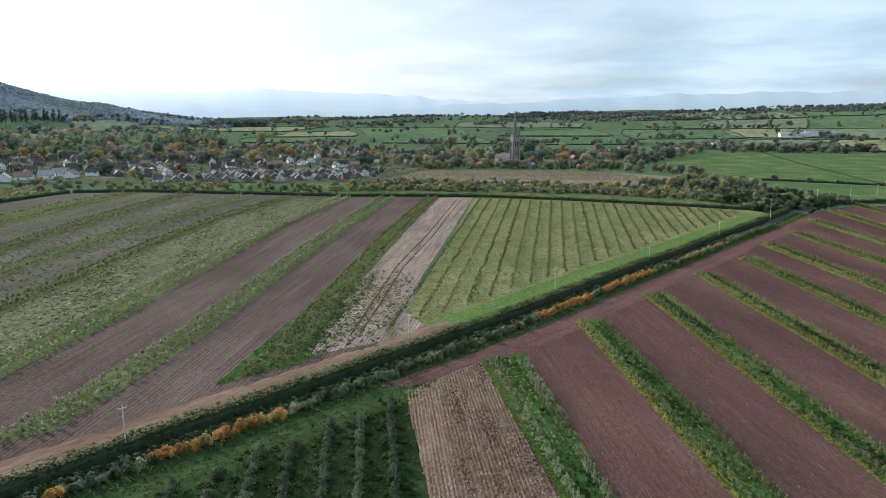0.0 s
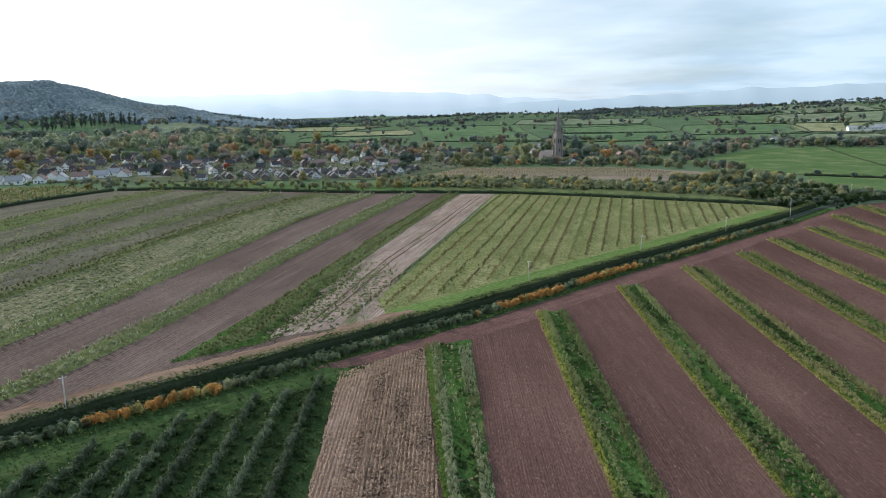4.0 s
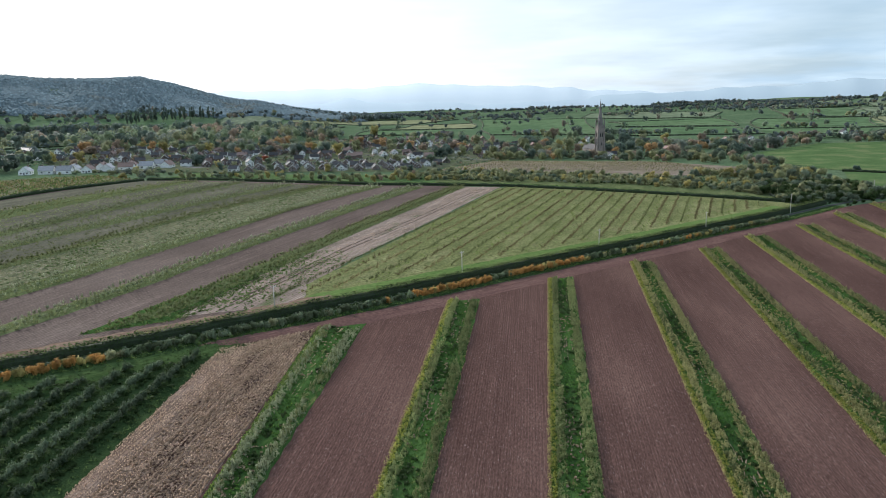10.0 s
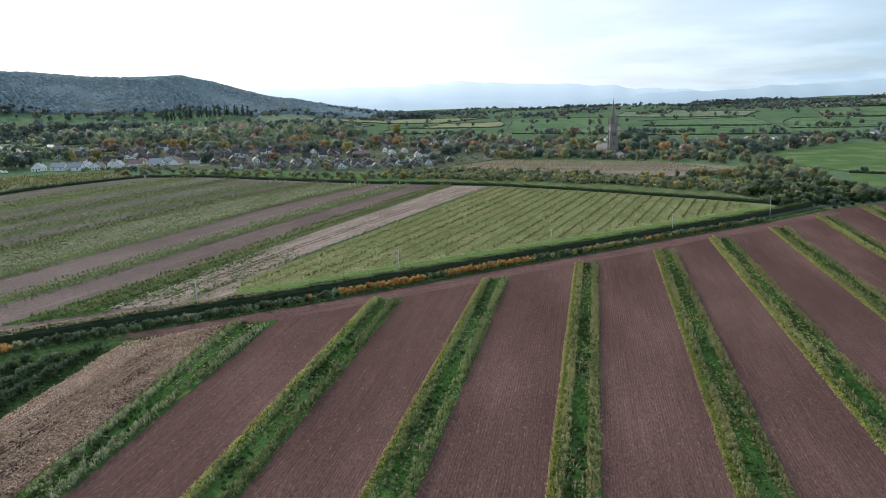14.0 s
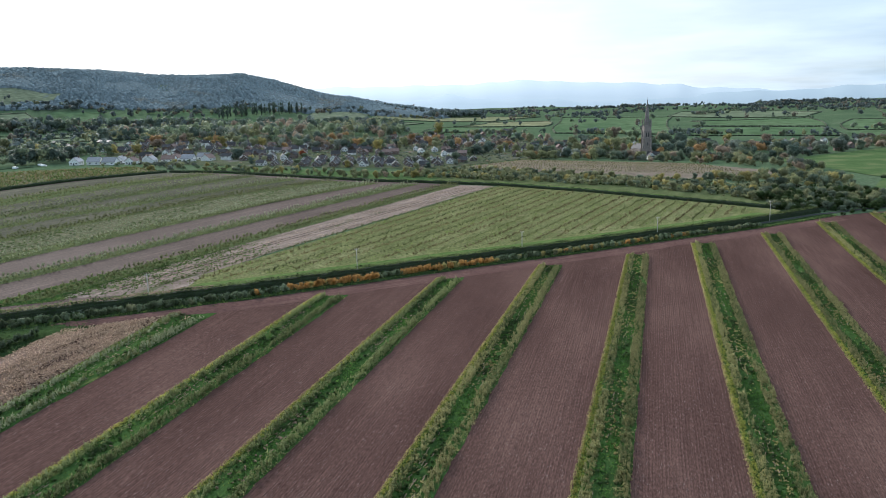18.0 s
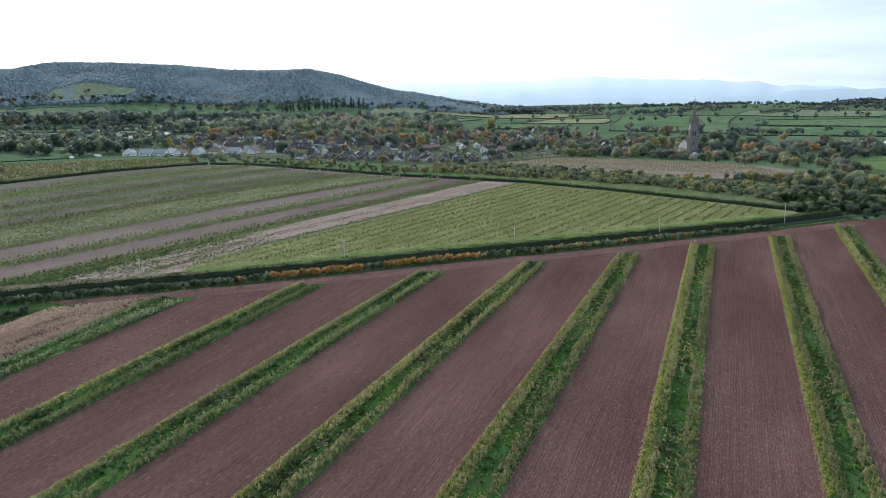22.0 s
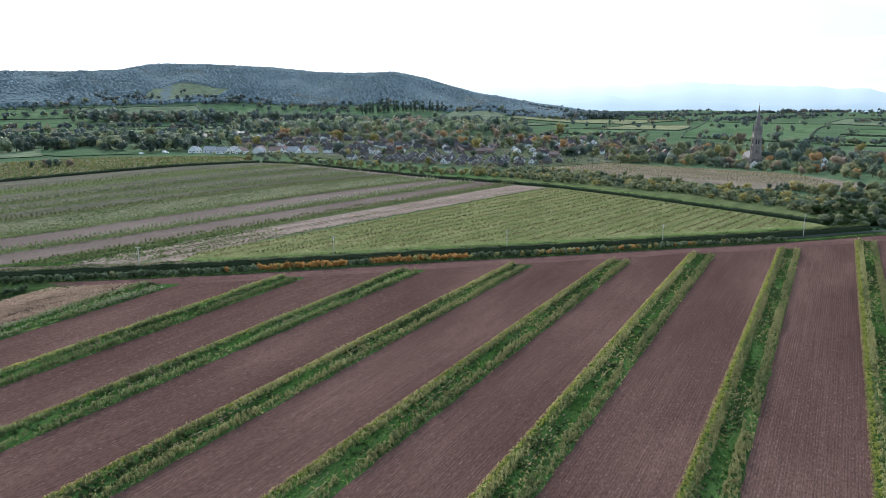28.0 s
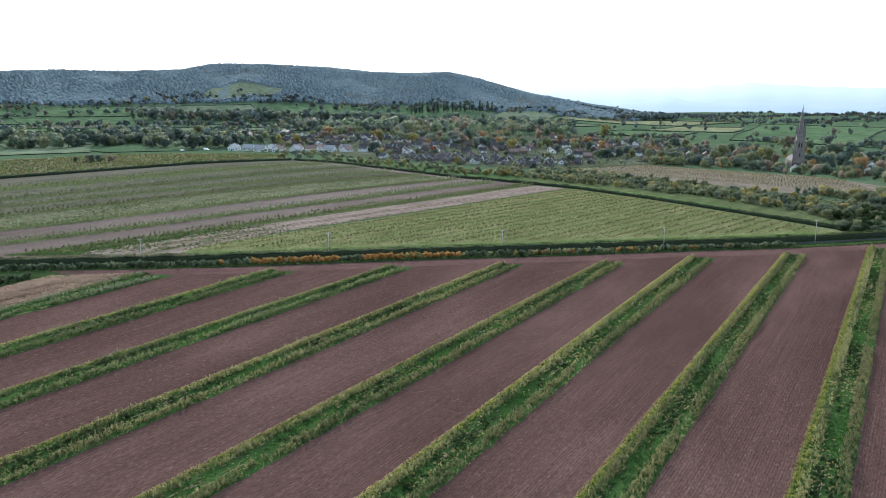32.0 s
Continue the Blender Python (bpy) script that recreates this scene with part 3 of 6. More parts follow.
for off in (0.0, 3.2):
    run = [(17.5 + off, 505), (-2.8 + off, 374), (-15 + off * 0.9, 306), (-20.5 + off * 0.9, 256), (-25 + off * 0.8, 217)]
    sheet("wheel_track", "dark wheel rut pressed into the pale stubble", run, [(x + 0.75, y) for x, y in run], M["rut"], 0.29, 4.0, "track", 0.06)
sheet("weedy_field", "weedy greyish soil of the outer beds", [(-238, 500), (-252, 422), (-285, 230), (-290, 120)], [(-95, 500), (-126, 360), (-136, 268), (-150, 165), (-160, 90)], M["weedy_soil"], 0.18, 12.0)
sheet("cover_crop_plot", "pale weedy cover crop bed with drill lines", BEDS[3][1], BEDS[2][0], M["cover_crop"], 0.22, 6.0, "crop")
sheet("track_margin", "bare wheel-worn margin inside the hedge", far_edge[4:25], beside(ROW, 21.5)[4:25], M["tracks"], 0.34, 4.0, "track", 0.8)
sheet("grass_margin", "bright mown grass margin inside the hedge", far_edge[23:57], beside(ROW, 25.0)[23:57], M["mown_grass"], 0.26, 5.0, "grass margin", 0.3)
sheet("verge", "rough grass verge under the lane's tree row", beside(ROW, 2.5), beside(ROW, -3.5), M["orchard_floor"], 0.30, 5.0, "verge", 0.2)
LANE = [tuple(p) for p in beside(ROW, 4.3)[46::3]] + [(262, 503), (290, 520), (330, 532)]
sheet("lane", "narrow grey tarmac lane between hedges", beside(LANE, 1.1), beside(LANE, -1.1), M["asphalt"], 0.24, 6.0, "lane")

# ---- vegetation ----
def leaf_cloud(rng, blobs, count, size, squash=1.0, up=0.55):
    """Leaf clumps spread over the skins of blobs (x, y, z, radius): corners and faces."""
    b = np.array(blobs, float)
    area = b[:, 3] ** 2
    pick = rng.choice(len(b), count, p=area / area.sum())
    d = rng.normal(size=(count, 3))
    d /= np.linalg.norm(d, axis=1)[:, None]
    rad = b[pick, 3] * rng.uniform(0.70, 1.18, count)
    c = b[pick, :3] + d * rad[:, None] * np.array([1, 1, squash])
    nrm = d + rng.normal(0, 0.12, (count, 3)) + np.array([0, 0, up])
    nrm /= np.linalg.norm(nrm, axis=1)[:, None]
    t = np.cross(nrm, rng.normal(size=(count, 3)))
    t /= np.linalg.norm(t, axis=1)[:, None]
    u = np.cross(nrm, t)
    s = (size * rng.uniform(0.6, 1.4, count))[:, None]
    t, u = t * s, u * s * rng.uniform(0.55, 1.0, count)[:, None]
    v = np.stack([c - t, c - 0.25 * t + u, c + t, c + 0.2 * t - u], 1).reshape(-1, 3)
    return v, [(4 * i + 3, 4 * i + 2, 4 * i + 1, 4 * i) for i in range(count)], np.repeat(d, 4, 0)


def unit(v):
    return v / np.maximum(np.linalg.norm(v, axis=1), 1e-6)[:, None]


def tube(path, radii, sides=6):
    """A bent tapered stem."""
    verts, faces = [], []
    for k, ((x, y, z), r) in enumerate(zip(path, radii)):
        for s in range(sides):
            a = 2 * math.pi * s / sides
            verts.append((x + r * math.cos(a), y + r * math.sin(a), z))
    for k in range(len(path) - 1):
        for s in range(sides):
            a, b = k * sides + s, k * sides + (s + 1) % sides
            faces.append((a, b, b + sides, a + sides))
    faces.append(tuple(range((len(path) - 1) * sides, len(path) * sides)))
    return verts, faces


def joined(parts):
    verts, faces = [], []
    for v, f in parts:
        k = len(verts)
        verts += [tuple(p) for p in v]
        faces += [tuple(i + k for i in face) for face in f]
    return verts, faces


def trunk_of(rng, high, thick, limbs=5, spread=0.3):
    lean = rng.normal(0, 0.03, 2)
    parts = [tube([(lean[0] * z, lean[1] * z, z) for z in np.linspace(-0.3, high * 0.75, 5)], np.linspace(thick * 1.25, thick * 0.25, 5))]
    for k in range(limbs):
        a, z0 = rng.uniform(0, 6.28), high * rng.uniform(0.25, 0.5)
        out, rise = high * spread * rng.uniform(0.6, 1.0), high * rng.uniform(0.2, 0.4)
        parts.append(tube([(math.cos(a) * out * f, math.sin(a) * out * f, z0 + rise * f ** 0.8) for f in (0, 0.5, 1)], (thick * 0.5, thick * 0.3, thick * 0.1), 4))
    return joined(parts)


def lump(rng, x, y, z, r, sides=6):
    """An uneven low ball of leaves, the heart of a clump."""
    v = [(x, y, z - r * 0.9)]
    for lat in (-0.5, 0.05, 0.6):
        rr = math.cos(lat * 1.5) * r
        v += [(x + rr * math.cos(6.283 * (k + lat) / sides) * rng.uniform(0.85, 1.1), y + rr * math.sin(6.283 * (k + lat) / sides) * rng.uniform(0.85, 1.1), z + lat * 1.25 * r * rng.uniform(0.9, 1.1)) for k in range(sides)]
    v.append((x, y, z + r * rng.uniform(0.9, 1.1)))
    f = [(0, 1 + (k + 1) % sides, 1 + k) for k in range(sides)]
    for row in range(2):
        a = 1 + row * sides
        f += [(a + k, a + (k + 1) % sides, a + sides + (k + 1) % sides, a + sides + k) for k in range(sides)]
    a = 1 + 2 * sides
    return v, f + [(a + k, a + (k + 1) % sides, len(v) - 1) for k in range(sides)]


def crown_of(rng, shape, count, size):
    """Crowns of unit height 1 (foot at 0)."""
    blobs = []
    if shape == "round":
        for k in range(9):
            a, r = rng.uniform(0, 6.28), rng.uniform(0.08, 0.30)
            blobs.append((math.cos(a) * r, math.sin(a) * r, rng.uniform(0.18, 0.78), rng.uniform(0.14, 0.23)))
        blobs.append((0, 0, 0.56, 0.33))
    elif shape == "wide":
        for k in range(12):
            a, r = rng.uniform(0, 6.28), rng.uniform(0.15, 0.48)
            blobs.append((math.cos(a) * r, math.sin(a) * r, rng.uniform(0.14, 0.66), rng.uniform(0.17, 0.27)))
        blobs.append((0, 0, 0.50, 0.38))
    elif shape == "tall":
        for k in range(9):
            z = rng.uniform(0.2, 0.9)
            a, r = rng.uniform(0, 6.28), 0.10 * (1 - abs(z - 0.5))
            blobs.append((math.cos(a) * r, math.sin(a) * r, z, 0.13 * (1.15 - z * 0.8)))
    elif shape == "cone":
        for k in range(14):
            z = k / 14
            a, r = rng.uniform(0, 6.28), 0.12 * (1 - z)
            blobs.append((math.cos(a) * r, math.sin(a) * r, 0.12 + z * 0.84, 0.02 + 0.20 * (1 - z)))
    elif shape == "bush":
        for k in range(7):
            a, r = rng.uniform(0, 6.28), rng.uniform(0.1, 0.45)
            blobs.append((math.cos(a) * r, math.sin(a) * r, rng.uniform(0.25, 0.65), rng.uniform(0.2, 0.34)))
    lv, lf, ln = leaf_cloud(rng, blobs, count, size)
    parts, shade = [(lv, lf)], [ln]
    for x, y, z, r in blobs:
        parts.append(lump(rng, x, y, z, r * 0.68, 5))
        shade.append(unit(np.array(parts[-1][0]) - (x, y, z)))
    v, f = joined(parts)
    v = np.array(v)
    return v, f, unit(0.75 * np.concatenate(shade) + 0.6 * unit((v - (0, 0, 0.5)) * (1.0, 1.0, 0.8)) + (0, 0, 0.15))


TREE_MESH = {}
veg = np.random.default_rng(5)


def tree_mesh(shape, leaf, variant, count, size):
    key = (shape, leaf, variant, count)
    if key not in TREE_MESH:
        rng = np.random.default_rng(100 + variant * 7 + len(shape))
        v, f, shade = crown_of(rng, shape, count, size)
        tv, tf = trunk_of(rng, 1.0, 0.03)
        TREE_MESH[key] = (mesh_of("crown", v, f, M[leaf], True, shade), mesh_of("trunk", tv, tf, M["bark"], True))
    return TREE_MESH[key]


LEAF_WORDS = {"green": "green", "dark": "dark green", "olive": "olive-green", "yellow": "yellow", "orange": "pale orange", "russet": "russet-brown", "grey": "thin grey-green", "silver": "silvery green", "brown": "brown", "hedge": "deep green", "moss": "mossy olive", "sedge": "dull dark green", "peach": "peach-orange", "red": "bright red"}


def tree(x, y, high, shape, leaf, name="tree", label="", category="tree", group="", count=620, size=0.036, wide=1.0):
    """A tree: an empty at its foot, trunk and crown."""
    crown, trunk = tree_mesh(shape, leaf, int(veg.integers(0, 4)), count, size)
    root = new(name)
    root.empty_display_size = 0.2
    root.location, root.rotation_euler, root.scale = (x, y, lz(x, y) - 0.05), (0, 0, veg.uniform(0, 6.28)), (high * wide, high * wide, high)
    for n, d in (("trunk", trunk), ("crown", crown)):
        ob = new(n, d)
        ob.parent = root
    return tagged(root, label or f"{LEAF_WORDS[leaf]} {shape} broadleaf tree in autumn leaf", category, group)


def inside(poly, x, y):
    hit = False
    for (x0, y0), (x1, y1) in zip(poly, poly[1:] + poly[:1]):
        if (y0 > y) != (y1 > y) and x < (x1 - x0) * (y - y0) / (y1 - y0) + x0:
            hit = not hit
    return hit


def scatter(rng, poly, count, apart, taken=(), keep=0.0):
    """Random places in a polygon, a distance apart and clear of what is taken."""
    p = np.array(poly, float)
    lo, hi = p.min(0), p.max(0)
    out = []
    for _ in range(count * 30):
        if len(out) >= count:
            break
        x, y = rng.uniform(lo, hi)
        if inside(poly, x, y) and all((x - a) ** 2 + (y - b) ** 2 > apart ** 2 for a, b in out) and all((x - a) ** 2 + (y - b) ** 2 > keep ** 2 for a, b in taken):
            out.append((x, y))
    return out


def hedge(line, wide, high, label, leaf="hedge", density=6.0, size=0.35, name="hedge", uneven=0.15, crest=""):
    """A hedge along a line: leaf clumps on a rounded box, with an uneven top."""
    rng = np.random.default_rng(int(abs(line[0][0] * 7 + line[-1][1] * 3)) + 3)
    p = np.array(line, float)
    length = np.hypot(*np.diff(p, axis=0).T).sum()
    n = int(length * density)
    s = rng.uniform(0, 1, n)
    c = along(line, 400)
    t = np.gradient(c, axis=0)
    t /= np.hypot(*t.T)[:, None]
    i = np.minimum((s * 399).astype(int), 398)
    f = (s * 399 - i)[:, None]
    base = c[i] * (1 - f) + c[i + 1] * f
    side = np.c_[-t[i, 1], t[i, 0]]
    a = rng.uniform(-0.35, math.pi + 0.35, n)
    top = high * (1 + uneven * np.sin(s * length / 3.1) * np.sin(s * length / 7.7 + 1) + rng.normal(0, uneven * 0.35, n))
    off = np.cos(a) * wide / 2 * rng.uniform(0.75, 1.05, n)
    z = np.clip(np.sin(a) * 1.25, 0.04, 1.0) * top * rng.uniform(0.85, 1.03, n)
    xy = base + side * off[:, None]
    centre = np.c_[xy, land(xy[:, 0], xy[:, 1]) + z]
    nrm = np.c_[side * np.cos(a)[:, None], np.sin(a)] + rng.normal(0, 0.5, (n, 3))
    nrm /= np.linalg.norm(nrm, axis=1)[:, None]
    tt = np.cross(nrm, rng.normal(size=(n, 3)))
    tt /= np.linalg.norm(tt, axis=1)[:, None]
    uu = np.cross(nrm, tt)
    k = (size * rng.uniform(0.6, 1.5, n))[:, None]
    tt, uu = tt * k, uu * k * 0.8
    v = np.stack([centre - tt, centre + uu, centre + tt, centre - uu], 1).reshape(-1, 3)
    # a dense core, coloured dark as the shaded inside, keeps daylight out
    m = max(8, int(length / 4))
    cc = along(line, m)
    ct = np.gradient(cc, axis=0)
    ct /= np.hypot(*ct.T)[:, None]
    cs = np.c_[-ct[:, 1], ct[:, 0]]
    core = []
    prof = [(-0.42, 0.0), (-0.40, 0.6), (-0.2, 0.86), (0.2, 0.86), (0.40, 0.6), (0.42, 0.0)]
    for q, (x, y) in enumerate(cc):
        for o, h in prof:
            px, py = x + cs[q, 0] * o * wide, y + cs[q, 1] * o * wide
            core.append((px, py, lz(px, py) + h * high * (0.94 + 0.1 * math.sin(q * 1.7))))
    root = new(name)
    root.location = (*line[0], lz(*line[0]))
    shift = np.array(root.location)
    shade = np.repeat(unit(np.c_[side * np.cos(a)[:, None], 1.3 * np.sin(a)] + rng.normal(0, 0.25, (n, 3))), 4, 0)
    leaves = new("foliage", mesh_of("foliage", v - shift, [(4 * j + 3, 4 * j + 2, 4 * j + 1, 4 * j) for j in range(n)], M[leaf], True, shade))
    dark_core = new("woody_core", mesh_of("woody_core", np.array(core) - shift, [(q * 6 + j, q * 6 + j + 1, q * 6 + 7 + j, q * 6 + 6 + j) for q in range(m - 1) for j in range(5)], M["core"]))
    leaves.parent = dark_core.parent = root
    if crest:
        # lighter leaves over the top paint the sunlight on it
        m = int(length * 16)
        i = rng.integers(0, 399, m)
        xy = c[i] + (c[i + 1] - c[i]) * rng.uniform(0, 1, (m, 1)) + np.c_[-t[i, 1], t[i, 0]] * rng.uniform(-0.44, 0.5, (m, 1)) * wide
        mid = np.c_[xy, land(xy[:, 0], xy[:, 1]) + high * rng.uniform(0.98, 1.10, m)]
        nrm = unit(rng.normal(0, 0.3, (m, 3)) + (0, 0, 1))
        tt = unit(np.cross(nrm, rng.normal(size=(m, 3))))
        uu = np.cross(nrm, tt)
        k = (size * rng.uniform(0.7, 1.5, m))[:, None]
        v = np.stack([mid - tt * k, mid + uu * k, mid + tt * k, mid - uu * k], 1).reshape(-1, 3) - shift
        lit_top = new("top_growth", mesh_of("top_growth", v, [(4 * j + 3, 4 * j + 2, 4 * j + 1, 4 * j) for j in range(m)], M[crest], True, np.repeat(nrm, 4, 0)))
        lit_top.parent = root
        tagged(lit_top, "lighter olive-green leaves painted as the hedge's sunlit top")
    return tagged(root, label, "hedge")


def stuff(name, label, category, centres, highs, leaf, per=4, size=0.3, spread=0.4, seed=1, squash=0.9, low=0.12, flat=0.0):
    """Many small plants in one mesh: leaf clumps round each centre, up to its height."""
    rng = np.random.default_rng(seed)
    c = np.repeat(np.asarray(centres, float), per, 0)
    h = np.repeat(np.asarray(highs, float), per)
    n = len(c)
    f = rng.uniform(low, 1.0, n)
    w = spread * np.sqrt(np.clip(1.15 - f, 0.05, 1))
    xy = c + rng.normal(0, 0.6, (n, 2)) * w[:, None]
    z = land(xy[:, 0], xy[:, 1]) + 0.2 + h * f * squash
    centre = np.c_[xy, z]
    nrm = rng.normal(0, 1, (n, 3)) * np.array([1, 1, 0.6]) + np.array([0, 0, flat])
    nrm /= np.linalg.norm(nrm, axis=1)[:, None]
    tt = np.cross(nrm, rng.normal(0, 0.35, (n, 3)) + np.array([0, 0, 1.0]))
    tt /= np.linalg.norm(tt, axis=1)[:, None]
    uu = np.cross(nrm, tt)
    k = (size * rng.uniform(0.5, 1.5, n))[:, None]
    tt, uu = tt * k * 0.6, uu * k
    v = np.stack([centre - tt, centre - uu, centre + tt, centre + uu], 1).reshape(-1, 3)
    ob = new(name, mesh_of(name, v, [(4 * j, 4 * j + 1, 4 * j + 2, 4 * j + 3) for j in range(n)], M[leaf]))
    return tagged(ob, label, category, kind="stuff")


OCTA = np.array([(1, 0, 0), (0.31, 0.95, 0), (-0.81, 0.59, 0), (-0.81, -0.59, 0), (0.31, -0.95, 0), (0, 0, 1), (0, 0, -1)], float)
OCTA_FACES = np.array([f for k in range(5) for f in ((k, (k + 1) % 5, 5), ((k + 1) % 5, k, 6))])


def bushes(name, label, category, centres, highs, radii, leaf, per=26, size=0.2, seed=1, low=0.08, shoots=0.25, heart=0.74, lift=0.2, up=0.35):
    """Many leafy bushes in one mesh: leaf clumps on the skin of an egg, upright shoots, and a dense heart."""
    rng = np.random.default_rng(seed)
    c, h, r = np.asarray(centres, float), np.asarray(highs, float), np.asarray(radii, float)
    count = len(c)
    z0 = land(c[:, 0], c[:, 1]) + lift
    mid, half = z0 + h * (1 + low) / 2, h * (1 - low) / 2
    who = np.repeat(np.arange(count), per)
    n = len(who)
    d = rng.normal(size=(n, 3))
    d[:, 2] += 0.25
    d /= np.linalg.norm(d, axis=1)[:, None]
    f = rng.uniform(0.72, 1.12, n)
    centre = np.c_[c[who] + d[:, :2] * (r[who] * f)[:, None], mid[who] + d[:, 2] * half[who] * f]
    nrm = d + rng.normal(0, 0.32, (n, 3)) + np.array([0, 0, up])
    nrm /= np.linalg.norm(nrm, axis=1)[:, None]
    t = np.cross(nrm, rng.normal(size=(n, 3)))
    t /= np.linalg.norm(t, axis=1)[:, None]
    u = np.cross(nrm, t)
    k = (size * rng.uniform(0.6, 1.4, n))[:, None]
    t, u = t * k, u * k * 0.75
    tall = rng.random(n) < shoots
    lean = rng.normal(0, 0.25, (n, 3)) + np.array([0, 0, 1.0])
    t[tall] = (lean * (np.minimum(h[who], 1.6) * rng.uniform(0.18, 0.4, n))[:, None])[tall]
    u[tall] = (unit(np.cross(nrm, lean)) * k * 0.3)[tall]
    v = np.stack([centre - t, centre - 0.2 * t + u, centre + t, centre + 0.2 * t - u], 1).reshape(-1, 3)
    faces = np.arange(4 * n).reshape(-1, 4)[:, ::-1].tolist()
    shade = np.repeat(unit(d + rng.normal(0, 0.2, (n, 3)) + (0, 0, 0.2)), 4, 0)
    if heart:
        o = OCTA[None] * rng.uniform(0.8, 1.1, (count, 7, 1)) * heart
        core = np.stack([c[:, None, 0] + o[:, :, 0] * r[:, None], c[:, None, 1] + o[:, :, 1] * r[:, None], mid[:, None] + o[:, :, 2] * half[:, None]], 2).reshape(-1, 3)
        faces += (OCTA_FACES[None] + (4 * n + 7 * np.arange(count))[:, None, None]).reshape(-1, 3).tolist()
        v, shade = np.r_[v, core], np.r_[shade, np.tile(OCTA, (count, 1))]
    return tagged(new(name, mesh_of(name, v, faces, M[leaf], True, shade)), label, category, kind="stuff")


def lodged(centres, heading, seed, leaf="stalk", low=0.42, high=0.6):
    """Long wisps of flattened straw lying along a heading (degrees right of +y)."""
    rng = np.random.default_rng(seed)
    c = np.asarray(centres, float)
    n = len(c)
    a = np.radians(heading + rng.normal(0, 6, n))
    d, w = np.c_[np.sin(a), np.cos(a)] * rng.uniform(0.3, 1.1, n)[:, None], np.c_[np.cos(a), -np.sin(a)] * rng.uniform(0.08, 0.2, n)[:, None]
    v, lift = [], rng.uniform(low, high, n)
    for off in (-d - 0.2 * w, -0.2 * d - w, d + 0.3 * w, 0.3 * d + w):
        q = c + off
        v.append(np.c_[q, land(q[:, 0], q[:, 1]) + lift + rng.uniform(-0.06, 0.06, n)])
    v = np.stack(v, 1).reshape(-1, 3)
    ob = new("lodged_straw", mesh_of("lodged_straw", v, [(4 * j, 4 * j + 1, 4 * j + 2, 4 * j + 3) for j in range(n)], M[leaf]))
    return tagged(ob, "pale wisps of flattened straw along a strip", "straw", kind="stuff")


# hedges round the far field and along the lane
hedge(beside(ROW, 8.9)[2:60], 4.4, 3.0, "dense clipped hedge along the lane with a painted sunlit top", "hedge", 40, 0.26, crest="sunlit_hedge_top")
hedge(TOP[1:], 3.2, 2.2, "dark clipped hedge at the far field's end", density=12, size=0.4)
hedge([(-284, 240), (-284, 272), (-270, 348), (-256, 430), (-238, 498)], 3.5, 2.2, "dark hedge at the far field's side", density=10, size=0.45)

# dark weeds added as a stand-in for the hedge's shadow on the lane
shadow_band = beside(ROW, 4.6, 700)[:570]
for leaf, many, seed in (("hedge", 2, 701), ("sedge", 1, 702)):
    p = np.concatenate([shadow_band + veg.normal(0, 0.75, shadow_band.shape) for _ in range(many)])
    bushes("ditch_weeds", "dark weeds added to deepen the hedge's shadow along the lane", "weeds", p, veg.uniform(0.4, 1.2, len(p)), veg.uniform(0.5, 1.1, len(p)), leaf, 14, 0.26, seed, shoots=0.3)

# trees in a row beside the lane
lane_row = along(ROW[1:-1], 235)
for k, (x, y) in enumerate(lane_row):
    d = x
    orange = (26 < d < 28) or (35 < d < 57.5) or (64 < d < 92.5) or (-68 < d < -66) or (-54 < d < -33)
    if orange:
        leaf, high = ("peach" if veg.random() < 0.8 else "yellow"), veg.uniform(3.0, 4.0)
    elif d > 92:
        leaf, high = veg.choice(["silver", "green", "olive", "yellow", "peach"], p=[0.35, 0.2, 0.2, 0.15, 0.10]), veg.uniform(2.6, 3.8)
    else:
        leaf, high = veg.choice(["silver", "green", "olive"], p=[0.5, 0.35, 0.15]), veg.uniform(2.4, 3.8)
    tree(x + veg.normal(0, 0.4), y + veg.normal(0, 0.4), high, "bush", str(leaf), "young_tree", f"young {LEAF_WORDS[str(leaf)]} tree in the lane's planted row", "tree", "lane tree row", 190, 0.075, 0.8)


# ---- plants of the near field ----
def strip_points(rng, tl, tr, fl, fr, y0, y1, count, lo, hi):
    """Random places within a strip, between the shares lo and hi of its width."""
    y = rng.uniform(y0, y1, count)
    xl = tl[0] + (fl - tl[0]) * (tl[1] - y) / (tl[1] - 100)
    xr = tr[0] + (fr - tr[0]) * (tr[1] - y) / (tr[1] - 100)
    return np.c_[xl + (xr - xl) * rng.uniform(lo, hi, count), y]


